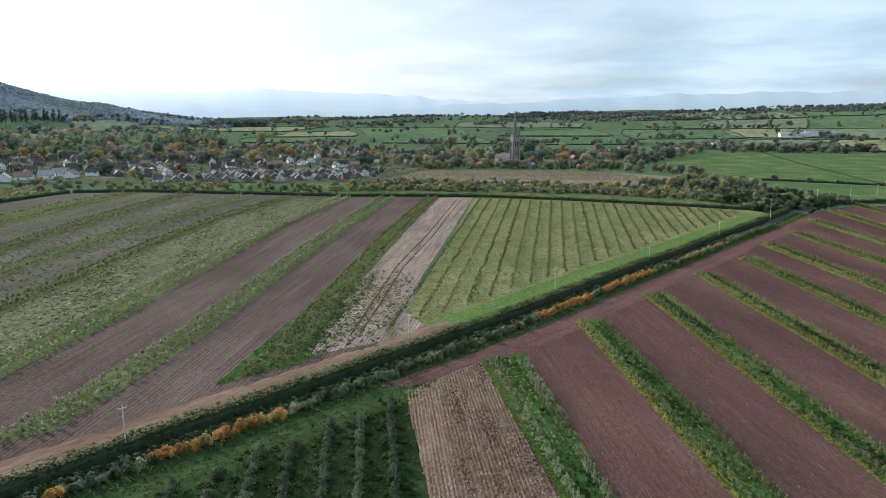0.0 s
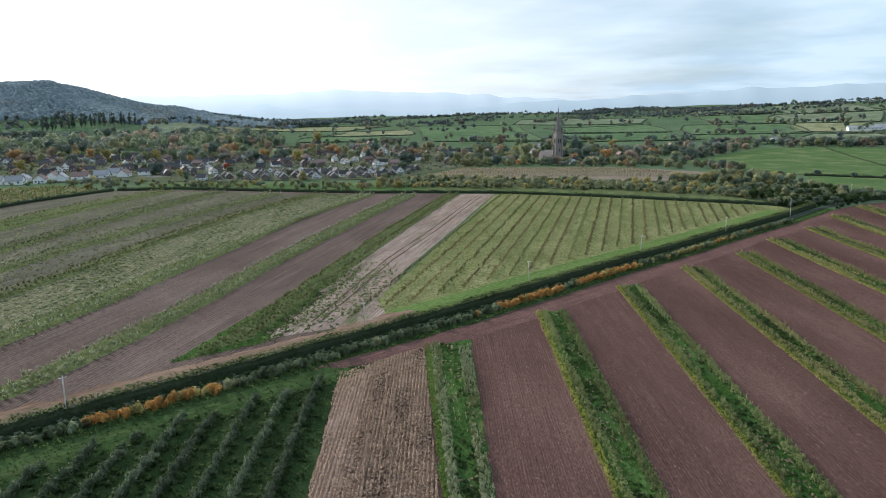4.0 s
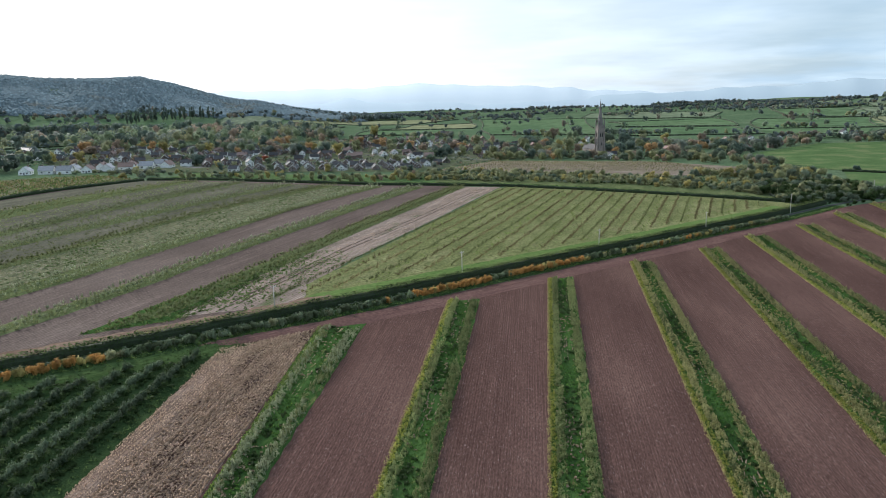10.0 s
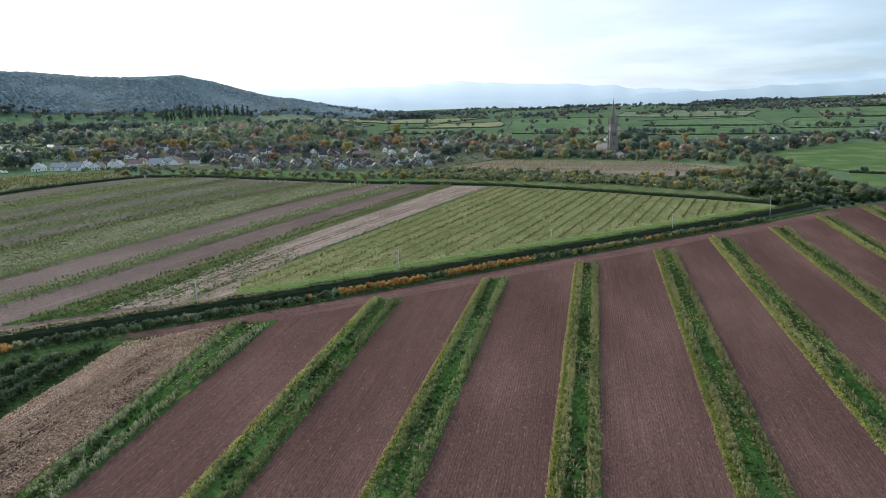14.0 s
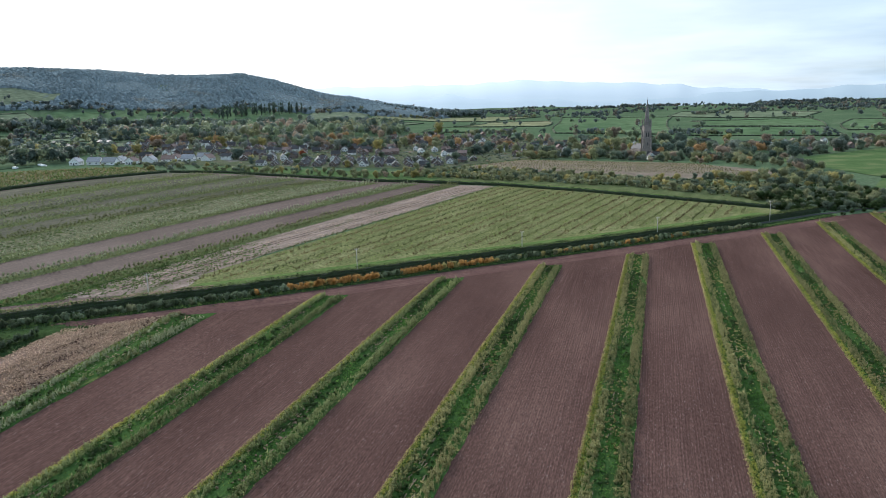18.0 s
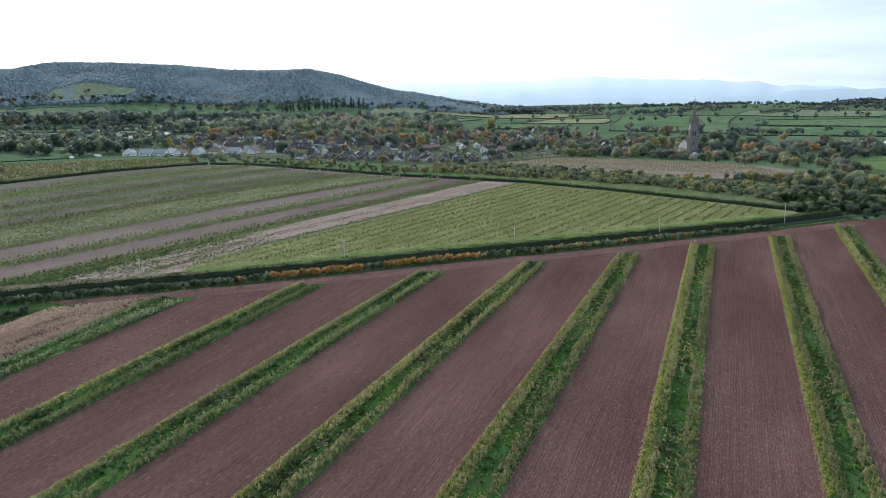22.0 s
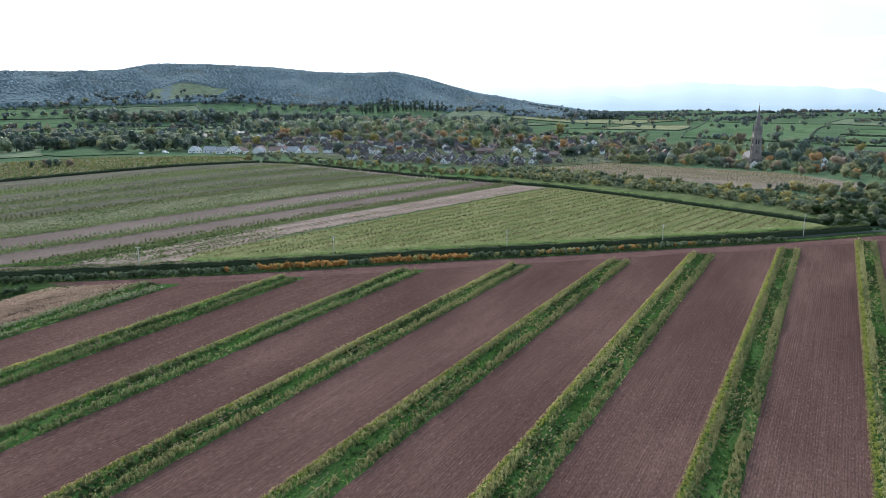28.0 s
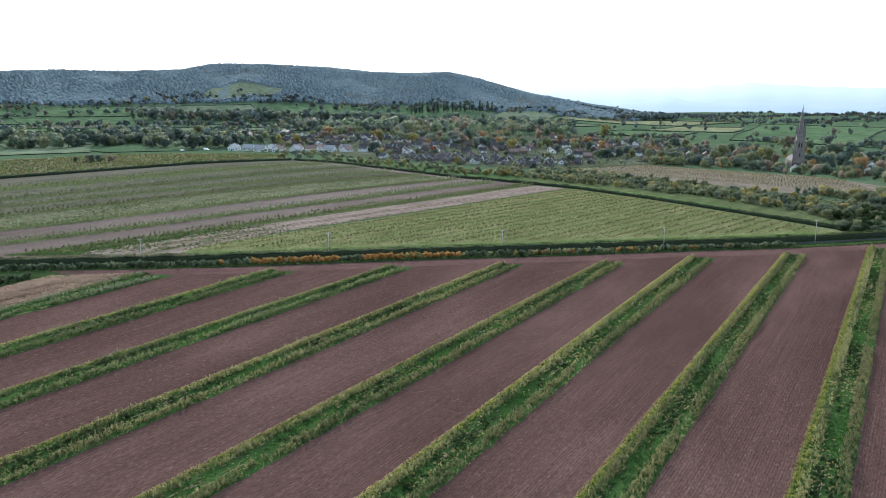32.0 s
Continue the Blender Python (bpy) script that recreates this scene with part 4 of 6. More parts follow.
for k, (tl, tr, fl, fr) in enumerate(STRIPS):
    rng = np.random.default_rng(40 + k)
    y1, y0 = (tl[1] + tr[1]) / 2 - 1.5, max(70, 95 + 9 * k - 25)
    if k > 6:
        y0 = 150
    n = int(y1 - y0)
    # two bands of feathery saplings, a green middle with lodged straw, a yellowed edge coloured as sunlit
    for lo, hi, side in ((0.13, 0.33, 0), (0.72, 0.97, 1)):
        p = strip_points(rng, tl, tr, fl, fr, y0, y1, int(n * (6.5 if side else 5.2)), lo, hi)
        wave = np.sin(p[:, 1] / 9.0 + k * 2 + side) + 0.8 * np.sin(p[:, 1] / 3.7 + p[:, 0] + 3 * side) + rng.normal(0, 0.5, len(p))
        p, wave = p[wave > -1.35], wave[wave > -1.35]
        high = rng.uniform(0.5, 1.75, len(p)) * (1.0 + 0.16 * wave)
        tone = np.sin(p[:, 1] / 17 + k * 1.3 + 2 * side) + rng.normal(0, 0.7, len(p))
        # from the fourth strip on, backlight is painted by the lighter copy
        for leaf, sel in (("sapling_grey" if k < 1 else "sapling_backlit" if k > 2 else "sapling", tone > -0.6), ("sapling_dark", tone <= -0.6)):
            if sel.sum():
                bushes("sapling_row", "band of feathery olive-grey saplings along a grass strip", "saplings", p[sel], high[sel], rng.uniform(0.22, 0.5, sel.sum()), leaf, 15, 0.15, 60 + 3 * k + side, shoots=0.48, heart=0.5)
    p = strip_points(rng, tl, tr, fl, fr, y0, y1, n * 12, 0.30, 0.74)
    clump = np.sin(p[:, 1] / 7 + k) + np.sin(p[:, 1] / 2.9 + p[:, 0] * 1.3) + rng.normal(0, 0.4, len(p))
    p, clump = p[clump > -0.5], clump[clump > -0.5]
    stuff("tangled_weeds", "lush green tangled weeds between the sapling rows", "weeds", p, rng.uniform(0.1, 0.7, len(p)) * (0.5 + 0.3 * clump), "lush", 4, 0.22, 0.35, 80 + k, flat=0.7)
    p = strip_points(rng, tl, tr, fl, fr, y0, y1, n * 4, 0.0, 1.0)
    p = np.concatenate([p, strip_points(rng, tl, tr, fl, fr, y0, y1, n * 16, 0.0, 0.16)])
    stuff("grass_tufts", "bright green grass tufts on a strip", "grass", p, rng.uniform(0.1, 0.35, len(p)), "tuft", 2, 0.19, 0.3, 100 + k, flat=0.7)
    # dry straw is thickest on the left, where it also paints sunlight
    edge = np.concatenate([strip_points(rng, tl, tr, fl, fr, y0, y1, n * 10, -0.05, 0.03), strip_points(rng, tl, tr, fl, fr, y0, y1, n, 0.97, 1.02)])
    if k:
        stuff("dry_grass", "yellowed dry grass along the strip's edge", "grass", edge, rng.uniform(0.15, 0.7, len(edge)), "straw", 3, 0.13, 0.25, 120 + k, flat=0.8)
    p = strip_points(rng, tl, tr, fl, fr, y0, y1, n * 4, 0.0, 0.13)
    if k:
        bushes("margin_grass", "tall yellow-green grass at the strip's left edge, coloured as sunlit", "grass", p, rng.uniform(0.25, 0.8, len(p)), rng.uniform(0.2, 0.45, len(p)), "margin", 10, 0.15, 210 + k, shoots=0.6, heart=0.5)
    p = strip_points(rng, tl, tr, fl, fr, y0, y1, int(n * 2.4), 0.30, 0.74)
    p = p[np.sin(p[:, 1] / 6.3 + k) + np.sin(p[:, 1] / 15 + 2 * k) + rng.normal(0, 0.6, len(p)) > 0.3]
    bushes("dark_weeds", "dark green docks and nettles on a strip", "weeds", p, rng.uniform(0.35, 0.95, len(p)), rng.uniform(0.3, 0.75, len(p)), "hedge", 14, 0.2, 150 + k, shoots=0.2)
    p = strip_points(rng, tl, tr, fl, fr, y0, y1, int(n * (1.3 if k < 3 else 3.0)), 0.16, 0.72)
    p = p[np.sin(p[:, 1] / 13 + k * 1.7) + rng.normal(0, 0.5, len(p)) > -0.2]
    bushes("straw_tussocks", "pale dry tussocks in a strip's green middle", "grass", p, rng.uniform(0.25, 0.6, len(p)), rng.uniform(0.2, 0.5, len(p)), "straw" if k > 2 else "stalk", 10, 0.17, 170 + k, shoots=0.3)
    p = strip_points(rng, tl, tr, fl, fr, y0, y1, int(n * 2.2), 0.0, 1.0)
    lane_of = rng.choice((0.37, 0.45, 0.52, 0.66), len(p))
    yy = p[:, 1]
    xl = tl[0] + (fl - tl[0]) * (tl[1] - yy) / (tl[1] - 100)
    xr = tr[0] + (fr - tr[0]) * (tr[1] - yy) / (tr[1] - 100)
    p = np.c_[xl + (xr - xl) * (lane_of + 0.012 * np.sin(yy / 6 + lane_of * 40) + rng.normal(0, 0.008, len(p))), yy]
    p = p[np.sin(yy / 9 + lane_of * 90 + k) + rng.normal(0, 0.3, len(p)) > 0.35]
    lodged(p, math.degrees(math.atan2(tl[0] - fl, tl[1] - 100)), 130 + k)

rng = np.random.default_rng(9)
PLOT = [(-7, 174), (13, 197), (29, 80), (4, 80)]
p = np.array([(x0 - 0.075 * (y - 100) + rng.normal(0, 0.09), y + rng.normal(0, 0.15)) for x0 in np.arange(-4, 30, 0.82) for y in np.arange(80, 200, 0.4)])
p = np.array([q for q in p if inside(PLOT, q[0], q[1])])
tone = np.sin(p[:, 0] * 0.9) + np.sin(p[:, 1] / 6 + p[:, 0] / 3) + rng.normal(0, 0.9, len(p))
stuff("stubble_stalks", "rows of pale broken maize stalks", "stubble", p[tone > -1.2], rng.uniform(0.2, 0.6, (tone > -1.2).sum()), "stalk", 4, 0.17, 0.2, 7, flat=0.4)
dark = (tone < -1.5) & (p[:, 0] + 0.075 * (p[:, 1] - 100) > 8)
stuff("stubble_trash", "dark trampled leaf trash among the stalks", "stubble", p[dark], rng.uniform(0.1, 0.3, dark.sum()), "trash", 4, 0.26, 0.35, 17, flat=0.8)
clod = np.array([(x0 - 0.075 * (y - 100) + rng.normal(0, 0.15), y + rng.normal(0, 0.2)) for x0 in np.arange(7, 32, 0.95) for y in np.arange(80, 200, 0.72)])
clod = np.array([q for q in clod if inside(PLOT, q[0], q[1]) and rng.random() < 0.82])
bushes("stubble_clumps", "clumpy rows of pale maize stools", "stubble", clod, rng.uniform(0.15, 0.45, len(clod)), rng.uniform(0.25, 0.5, len(clod)), "stalk", 8, 0.17, 18, shoots=0.2, heart=0.8)
p = np.array([q for q in p if q[1] > 165 + (q[0] + 7) * 1.1 - 8])
p = p[rng.random(len(p)) < 0.5]
stuff("dead_weeds", "dead brown weeds at the head of the stubble", "weeds", p, rng.uniform(0.3, 0.8, len(p)), "russet", 4, 0.2, 0.6, 8, flat=0.5)

for off in (0.0, 2.0, -3.2):
    y = rng.uniform(85, 178, 240)
    lodged(np.c_[13.4 + off - 0.125 * (y - 112) + rng.normal(0, 0.1, 240), y], -7.0, 310 + int(off * 10), "stalk", 0.5, 0.75)

# rows of bushy young orchard trees
for k in range(11):
    x0 = -10.5 - 6.2 * k
    y_top = float(np.interp(x0, [q[0] for q in ROW], [q[1] for q in ROW])) - 17 + rng.normal(0, 1.5)
    y = np.arange(40, y_top, 1.15)
    p = np.c_[x0 + 0.075 * (y_top - y) + rng.normal(0, 0.25, len(y)), y + rng.normal(0, 0.2, len(y))]
    keep = rng.random(len(p)) > 0.08
    bushes("orchard_row", "row of bushy dark green young orchard trees", "orchard trees", p[keep], rng.uniform(1.5, 3.1, keep.sum()), rng.uniform(0.7, 1.25, keep.sum()), "orchard_leaf", 60, 0.2, 140 + k, shoots=0.3)
    q = np.repeat(p, 2, 0) + rng.normal(0, 1.7, (2 * len(p), 2))
    bushes("orchard_scrub", "low dark scrub between the orchard rows", "weeds", q, rng.uniform(0.2, 1.1, len(q)), rng.uniform(0.4, 1.1, len(q)), "hedge", 20, 0.22, 190 + k, shoots=0.3)
p = np.array([q for q in rng.uniform((-95, 40), (4, 178), (9000, 2)) if q[1] < np.interp(q[0], [r[0] for r in ROW], [r[1] for r in ROW]) - 5 and q[0] < -7 + (174 - q[1]) * 0.1])
p = p[p[:, 1] < np.interp(p[:, 0], [r[0] for r in ROW], [r[1] for r in ROW]) - 18]
stuff("grass_tufts", "dark green tussocks between the orchard rows", "grass", p, rng.uniform(0.1, 0.5, len(p)), "hedge", 4, 0.26, 0.5, 160, flat=0.6)
strip = np.concatenate([beside(ROW, -o, 300)[:98] + rng.normal(0, 0.7, (98, 2)) for o in np.arange(4.5, 14.5, 0.5)])
stuff("grass_tufts", "low uneven grass beside the lane", "grass", strip, rng.uniform(0.06, 0.22, len(strip)), "hedge", 4, 0.26, 0.6, 162, flat=1.0)
verge = beside(ROW, -2.2, 500)
stuff("verge_grass", "long grass and weeds along the lane's tree row", "grass", np.concatenate([verge + rng.normal(0, 1.0, verge.shape) for _ in range(5)]), rng.uniform(0.15, 0.5, 2500), "weed", 4, 0.26, 0.5, 161)

# ---- plants of the far field ----
for k, (left, right) in enumerate(BEDS):
    rng = np.random.default_rng(200 + k)
    length = np.hypot(*np.diff(np.array(left, float), axis=0).T).sum()
    pts = []
    for share in (0.2, 0.8):
        m = int(length / 2.4)
        c = along(left, m) * (1 - share) + along(right, m) * share
        pts.append(c + rng.normal(0, 0.3, c.shape))
    p = np.concatenate(pts)
    p = p[rng.random(len(p)) > 0.1]
    bushes("fruit_tree_rows", "two rows of small round-headed fruit trees", "fruit trees", p, rng.uniform(1.6, 3.0, len(p)), rng.uniform(0.6, 1.1, len(p)), "sapling_grey" if k % 3 else "sapling_dark", 24, 0.24, 220 + k, low=0.2, shoots=0.25, heart=0.6)
    m = int(length * 7)
    f = rng.uniform(-0.04, 1.04, m)[:, None]
    p = along(left, m) * (1 - f) + along(right, m) * f + rng.normal(0, 0.4, (m, 2))
    stuff("grass_tufts", "rough grass on a far strip", "grass", p, rng.uniform(0.2, 0.7, len(p)), "sapling_dark", 3, 0.30, 0.4, 240 + k, flat=1.0)
rng = np.random.default_rng(31)
p = scatter(rng, [(-40, 253), (-54, 176), (-30, 196), (-20, 300)], 900, 0.3)
stuff("tangled_weeds", "dark green weeds at the end of a bed", "weeds", p, rng.uniform(0.2, 0.8, len(p)), "weed", 4, 0.3, 0.5, 32, flat=0.9)
p = scatter(rng, [(8, 516), (30, 519), (-14, 222), (-36, 205)], 1500, 0.5)
stuff("stubble_trash", "pale stalks lying on the far stubble", "stubble", p, rng.uniform(0.1, 0.4, len(p)), "stalk", 3, 0.25, 0.6, 33, flat=1.5)
p = scatter(rng, [(-30, 300), (-8, 300), (-14, 222), (-36, 205)], 350, 0.6)
stuff("weed_patches", "green weeds growing through the stubble", "weeds", p, rng.uniform(0.2, 0.7, len(p)), "weed", 4, 0.3, 0.7, 34, flat=1.0)

for left, right, leaf, many in ((BEDS[3][1], BEDS[2][0], "sapling_grey", 2600), (BEDS[4][1], BEDS[3][0], "sapling_dark", 900), (BEDS[5][1], BEDS[4][0], "sapling", 1100), (BEDS[6][1], BEDS[5][0], "sapling", 1100)):
    f, u = rng.uniform(0.03, 0.97, (many, 1)), rng.integers(0, 500, many)
    p = along(left, 500)[u] * (1 - f) + along(right, 500)[u] * f
    bushes("bed_weeds", "low dry weeds across a drilled bed", "weeds", p, rng.uniform(0.08, 0.32, many), rng.uniform(0.3, 0.8, many), leaf, 8, 0.22, 500 + many, shoots=0.2, heart=0.7)
f, u = rng.uniform(0.05, 0.95, (1400, 1)), rng.integers(0, 400, 1400)
p = along(BEDS[3][1], 400)[u] * (1 - f) + along(BEDS[2][0], 400)[u] * f
p = p[np.sin(p[:, 1] / 21 + p[:, 0] / 5) + rng.normal(0, 0.5, len(p)) > 0.1]
bushes("bed_weeds", "green weeds growing through the cover crop", "weeds", p, rng.uniform(0.15, 0.4, len(p)), rng.uniform(0.3, 0.9, len(p)), "weed", 10, 0.24, 540, shoots=0.2)
# weeds spilling over the stubble's lower half
p = np.array(scatter(rng, [(-33, 262), (-6, 292), (-11, 238), (-17, 205), (-36, 200)], 520, 0.5))
bushes("weed_patches", "green weed clumps in the lower stubble", "weeds", p, rng.uniform(0.06, 0.22, len(p)), rng.uniform(0.3, 0.9, len(p)), "weed", 10, 0.2, 541, shoots=0.2)

# rows planted across the green field
TOPX, TOPY = [q[0] for q in TOP], [q[1] for q in TOP]
MARX, MARY = beside(ROW, 27.0)[:, 0], beside(ROW, 27.0)[:, 1]
for k in range(27):
    x_top = 36 + 6.9 * k
    y_top = float(np.interp(x_top, TOPX, TOPY)) - 7
    line = [(x_top - 0.166 * (520 - y), y) for y in np.arange(y_top, 215, -1.3)]
    line = np.array([(x, y) for x, y in line if y > float(np.interp(x, MARX, MARY))])
    if len(line) < 8:
        continue
    p = line + rng.normal(0, 0.35, line.shape)
    p = p[rng.random(len(p)) > 0.1]
    bushes("sapling_row", "row of thin brownish saplings in rough grass", "saplings", p, rng.uniform(0.8, 2.0, len(p)), rng.uniform(0.35, 0.85, len(p)), "brown" if k % 3 else "sapling_dark", 12, 0.25, 260 + k, shoots=0.4, heart=0.5)
    q = line[::2] + rng.normal(0, 1.6, line[::2].shape) + np.array([3.2, 0])
    stuff("rough_grass", "rough pale grass between sapling rows", "grass", np.repeat(q, 2, 0) + rng.normal(0, 1, (2 * len(q), 2)), rng.uniform(0.2, 0.6, 2 * len(q)), "sapling" if k % 3 else "tuft", 3, 0.3, 0.6, 290 + k, flat=1.0)

# ---- orchards, scrub and hedgerow trees beyond the far field ----
sheet("orchard_meadow", "green meadow under old orchard trees", [(-236, 506), (-120, 519), (-20, 524)], [(-235, 575), (-120, 572), (-30, 600)], M["bright_grass"], 0.3, 12.0, "meadow")
sheet("orchard_meadow", "green grass under scrubby orchard trees", [(-20, 524), (93, 519), (200, 500), (232, 492)], [(-30, 600), (93, 600), (250, 560), (262, 545)], M["far_strip_grass"], 0.3, 12.0, "meadow")
sheet("orchard_meadow", "bright green grass strip behind the far hedge", [(-60, 514), (-20, 521), (31, 525), (93, 516), (160, 501)], [(-60, 528), (-20, 534), (31, 539), (93, 529), (160, 511)], M["mown_grass"], 0.42, 8.0, "meadow", 0.6)
sheet("brown_orchard", "brown planted orchard ground with bush rows", [(-40, 632), (150, 604), (215, 640)], [(-5, 735), (140, 760), (230, 690)], M["orchard_soil"], 0.35, 12.0, "orchard")
rng = np.random.default_rng(77)
for k in range(16):
    a, b = np.array((-38 + 2.2 * k, 636 + 6.6 * k)), np.array((208 - 3.0 * k, 650 + 6.4 * k))
    p = along([a, b], 95)
    p = p + rng.normal(0, 0.4, p.shape)
    stuff("bush_row", "row of small brown-green orchard bushes", "bushes", p, rng.uniform(1.0, 1.9, len(p)), "brown" if k % 3 else "sapling_dark", 7, 0.4, 0.6, 320 + k)


def grove(rng, poly, count, apart, heights, leaves, weights, shapes=("round", "wide"), group="", label="", clear=(), keep=0.0, name="tree", count_leaf=620, size=0.036):
    out = scatter(rng, poly, count, apart, clear, keep)
    for x, y in out:
        leaf = str(rng.choice(leaves, p=weights))
        tree(x, y, rng.uniform(*heights), str(rng.choice(shapes)), leaf, name, label and label.format(LEAF_WORDS[leaf]), "tree", group, count_leaf, size, rng.uniform(0.85, 1.2))
    return out


MIX = ["green", "dark", "olive", "yellow", "orange", "russet", "grey"]
grove(rng, [(-232, 520), (-60, 524), (-62, 566), (-228, 566)], 58, 8, (3.6, 6.5), ["moss", "sedge", "olive", "yellow"], [0.5, 0.18, 0.24, 0.08], group="old orchard", label="{} old orchard tree in a green meadow", name="orchard_tree")
grove(rng, [(-55, 545), (40, 550), (120, 543), (190, 522), (215, 560), (140, 602), (-40, 628)], 215, 4.8, (3.5, 6.8), ["moss", "sedge", "olive", "yellow"], [0.46, 0.16, 0.26, 0.12], ("wide", "round", "bush"), "old orchard", "{} scrubby orchard tree beside the brown orchard", name="orchard_tree")
grove(rng, [(212, 486), (240, 498), (300, 530), (275, 575), (215, 560), (196, 520)], 120, 3.2, (4, 8), ["hedge", "sedge", "moss", "olive"], [0.40, 0.25, 0.21, 0.14], ("wide", "round", "bush"), "lane thicket", "{} thicket tree overhanging the lane", name="thicket_tree")
grove(rng, [(150, 606), (215, 570), (275, 590), (260, 660), (225, 690), (215, 640)], 50, 6, (6, 10), ["moss", "yellow", "sedge"], [0.55, 0.2, 0.25], ("wide", "round"), "field edge trees", "{} tree at the brown orchard's edge")
grove(rng, [(-75, 545), (-45, 528), (-30, 560), (-60, 600)], 14, 6, (4, 8), ["olive", "green", "yellow", "russet"], [0.4, 0.3, 0.2, 0.1], ("wide", "round"), label="{} tree by the field corner")
grove(rng, [(226, 486), (246, 492), (268, 506), (290, 517), (300, 528), (262, 520), (236, 506)], 34, 3.2, (4, 8), ["hedge", "sedge"], [0.6, 0.4], ("wide", "bush"), "lane thicket", "{} scrub crowding the end of the lane", [(237, 489)], 4.5, name="thicket_tree")
grove(rng, [(211, 486), (222, 478), (231, 484), (235, 493), (230, 503), (214, 503)], 34, 2.6, (3, 6.5), ["hedge", "sedge"], [0.75, 0.25], ("wide", "bush"), "lane thicket", "{} scrub between the hedge and the lane", [(237, 489)], 3.5, name="thicket_tree")
for leaf, many in (("sedge", 520), ("olive", 330), ("moss", 420), ("hedge", 420)):
    p = np.array(scatter(rng, [(-50, 548), (40, 552), (120, 545), (196, 518), (212, 492), (240, 502), (296, 530), (275, 585), (225, 640), (200, 580), (140, 606), (-40, 628)], many, 1.5, [(237, 489)], 6))
    bushes("scrub", f"{LEAF_WORDS[leaf]} bramble scrub between the orchard trees", "scrub", p, rng.uniform(0.8, 3.2, len(p)), rng.uniform(0.8, 2.2, len(p)), leaf, 34, 0.3, 700 + many, shoots=0.35, heart=0.7)
for x, y, h in ((234.5, 484.5, 1.6), (237.5, 485.5, 1.4), (246, 478, 2.6), (252, 486, 3.0), (259, 493, 2.6), (266, 499, 3.0), (274, 505, 2.6)):
    tree(x, y, h, "bush", "hedge", "bush", "low dark bush beside the lane", "bush", "", 260, 0.075)
hedge([(262, 508), (300, 524), (345, 535), (420, 545)], 3, 2.4, "rough dark hedge along the lane", density=8, size=0.5)
hedge([(296, 664), (386, 624), (480, 600), (600, 590)], 3, 2.4, "dark field hedge with small trees", density=5, size=0.6)
for x, y, h, leaf in ((330, 648, 6, "dark"), (352, 640, 5, "green"), (386, 624, 6.5, "russet"), (420, 615, 6, "dark"), (470, 604, 5, "olive"), (306, 664, 7, "dark")):
    tree(x, y, h, "wide", leaf, label=f"{LEAF_WORDS[leaf]} hedgerow tree between green fields")
sheet("green_field", "bright green pasture beyond the thicket", [(230, 830), (296, 669), (386, 628), (600, 594)], [(373, 1033), (466, 1049), (617, 1009), (900, 950)], M["bright_grass"], 0.4, 25.0)
sheet("green_field", "bright green pasture beside the lane", [(296, 660), (276, 575), (264, 532)], [(600, 588), (560, 540), (520, 500)], M["bright_grass"], 0.4, 15.0)
hedge([(466, 1049), (386, 628)], 2, 1.4, "low thin hedge between two pastures", density=1.6, size=0.7)

# the brushy field at the far field's side
sheet("brushy_field", "rough field of russet and yellow tall weeds", [(-292, 150), (-287, 272), (-273, 348), (-259, 430), (-241, 500)], [(-420, 260), (-440, 337), (-400, 425), (-345, 500), (-300, 535)], M["cover_crop"], 0.3, 12.0)
p = scatter(rng, [(-290, 200), (-273, 348), (-245, 500), (-300, 530), (-400, 425), (-430, 300)], 2600, 0.5)
stuff("tall_weeds", "russet and yellow tall weeds of a fallow field", "weeds", p, rng.uniform(0.6, 1.6, len(p)), "brown", 4, 0.6, 0.8, 400)
p = scatter(rng, [(-290, 200), (-273, 348), (-245, 500), (-300, 530), (-400, 425), (-430, 300)], 2600, 0.5)
stuff("tall_weeds", "olive tall weeds of a fallow field", "weeds", p, rng.uniform(0.6, 1.6, len(p)), "weed", 4, 0.6, 0.8, 401)


# ---- the village ----
def box(x, y, z, sx, sy, sz):
    """A box by its foot's centre and size."""
    v = [(x + a * sx / 2, y + b * sy / 2, z + c * sz) for c in (0, 1) for a, b in ((-1, -1), (1, -1), (1, 1), (-1, 1))]
    return v, [(3, 2, 1, 0), (4, 5, 6, 7), (0, 1, 5, 4), (1, 2, 6, 5), (2, 3, 7, 6), (3, 0, 4, 7)]


def gabled(w, d, h, rise):
    """Walls with gables on the faces -y and +y."""
    v = [(-w / 2, -d / 2, -0.6), (w / 2, -d / 2, -0.6), (w / 2, d / 2, -0.6), (-w / 2, d / 2, -0.6), (-w / 2, -d / 2, h), (w / 2, -d / 2, h), (w / 2, d / 2, h), (-w / 2, d / 2, h),
         (0, -d / 2, h + rise), (0, d / 2, h + rise)]
    return v, [(0, 1, 5, 8, 4), (2, 3, 7, 9, 6), (1, 2, 6, 5), (3, 0, 4, 7), (4, 8, 9, 7), (5, 6, 9, 8)]


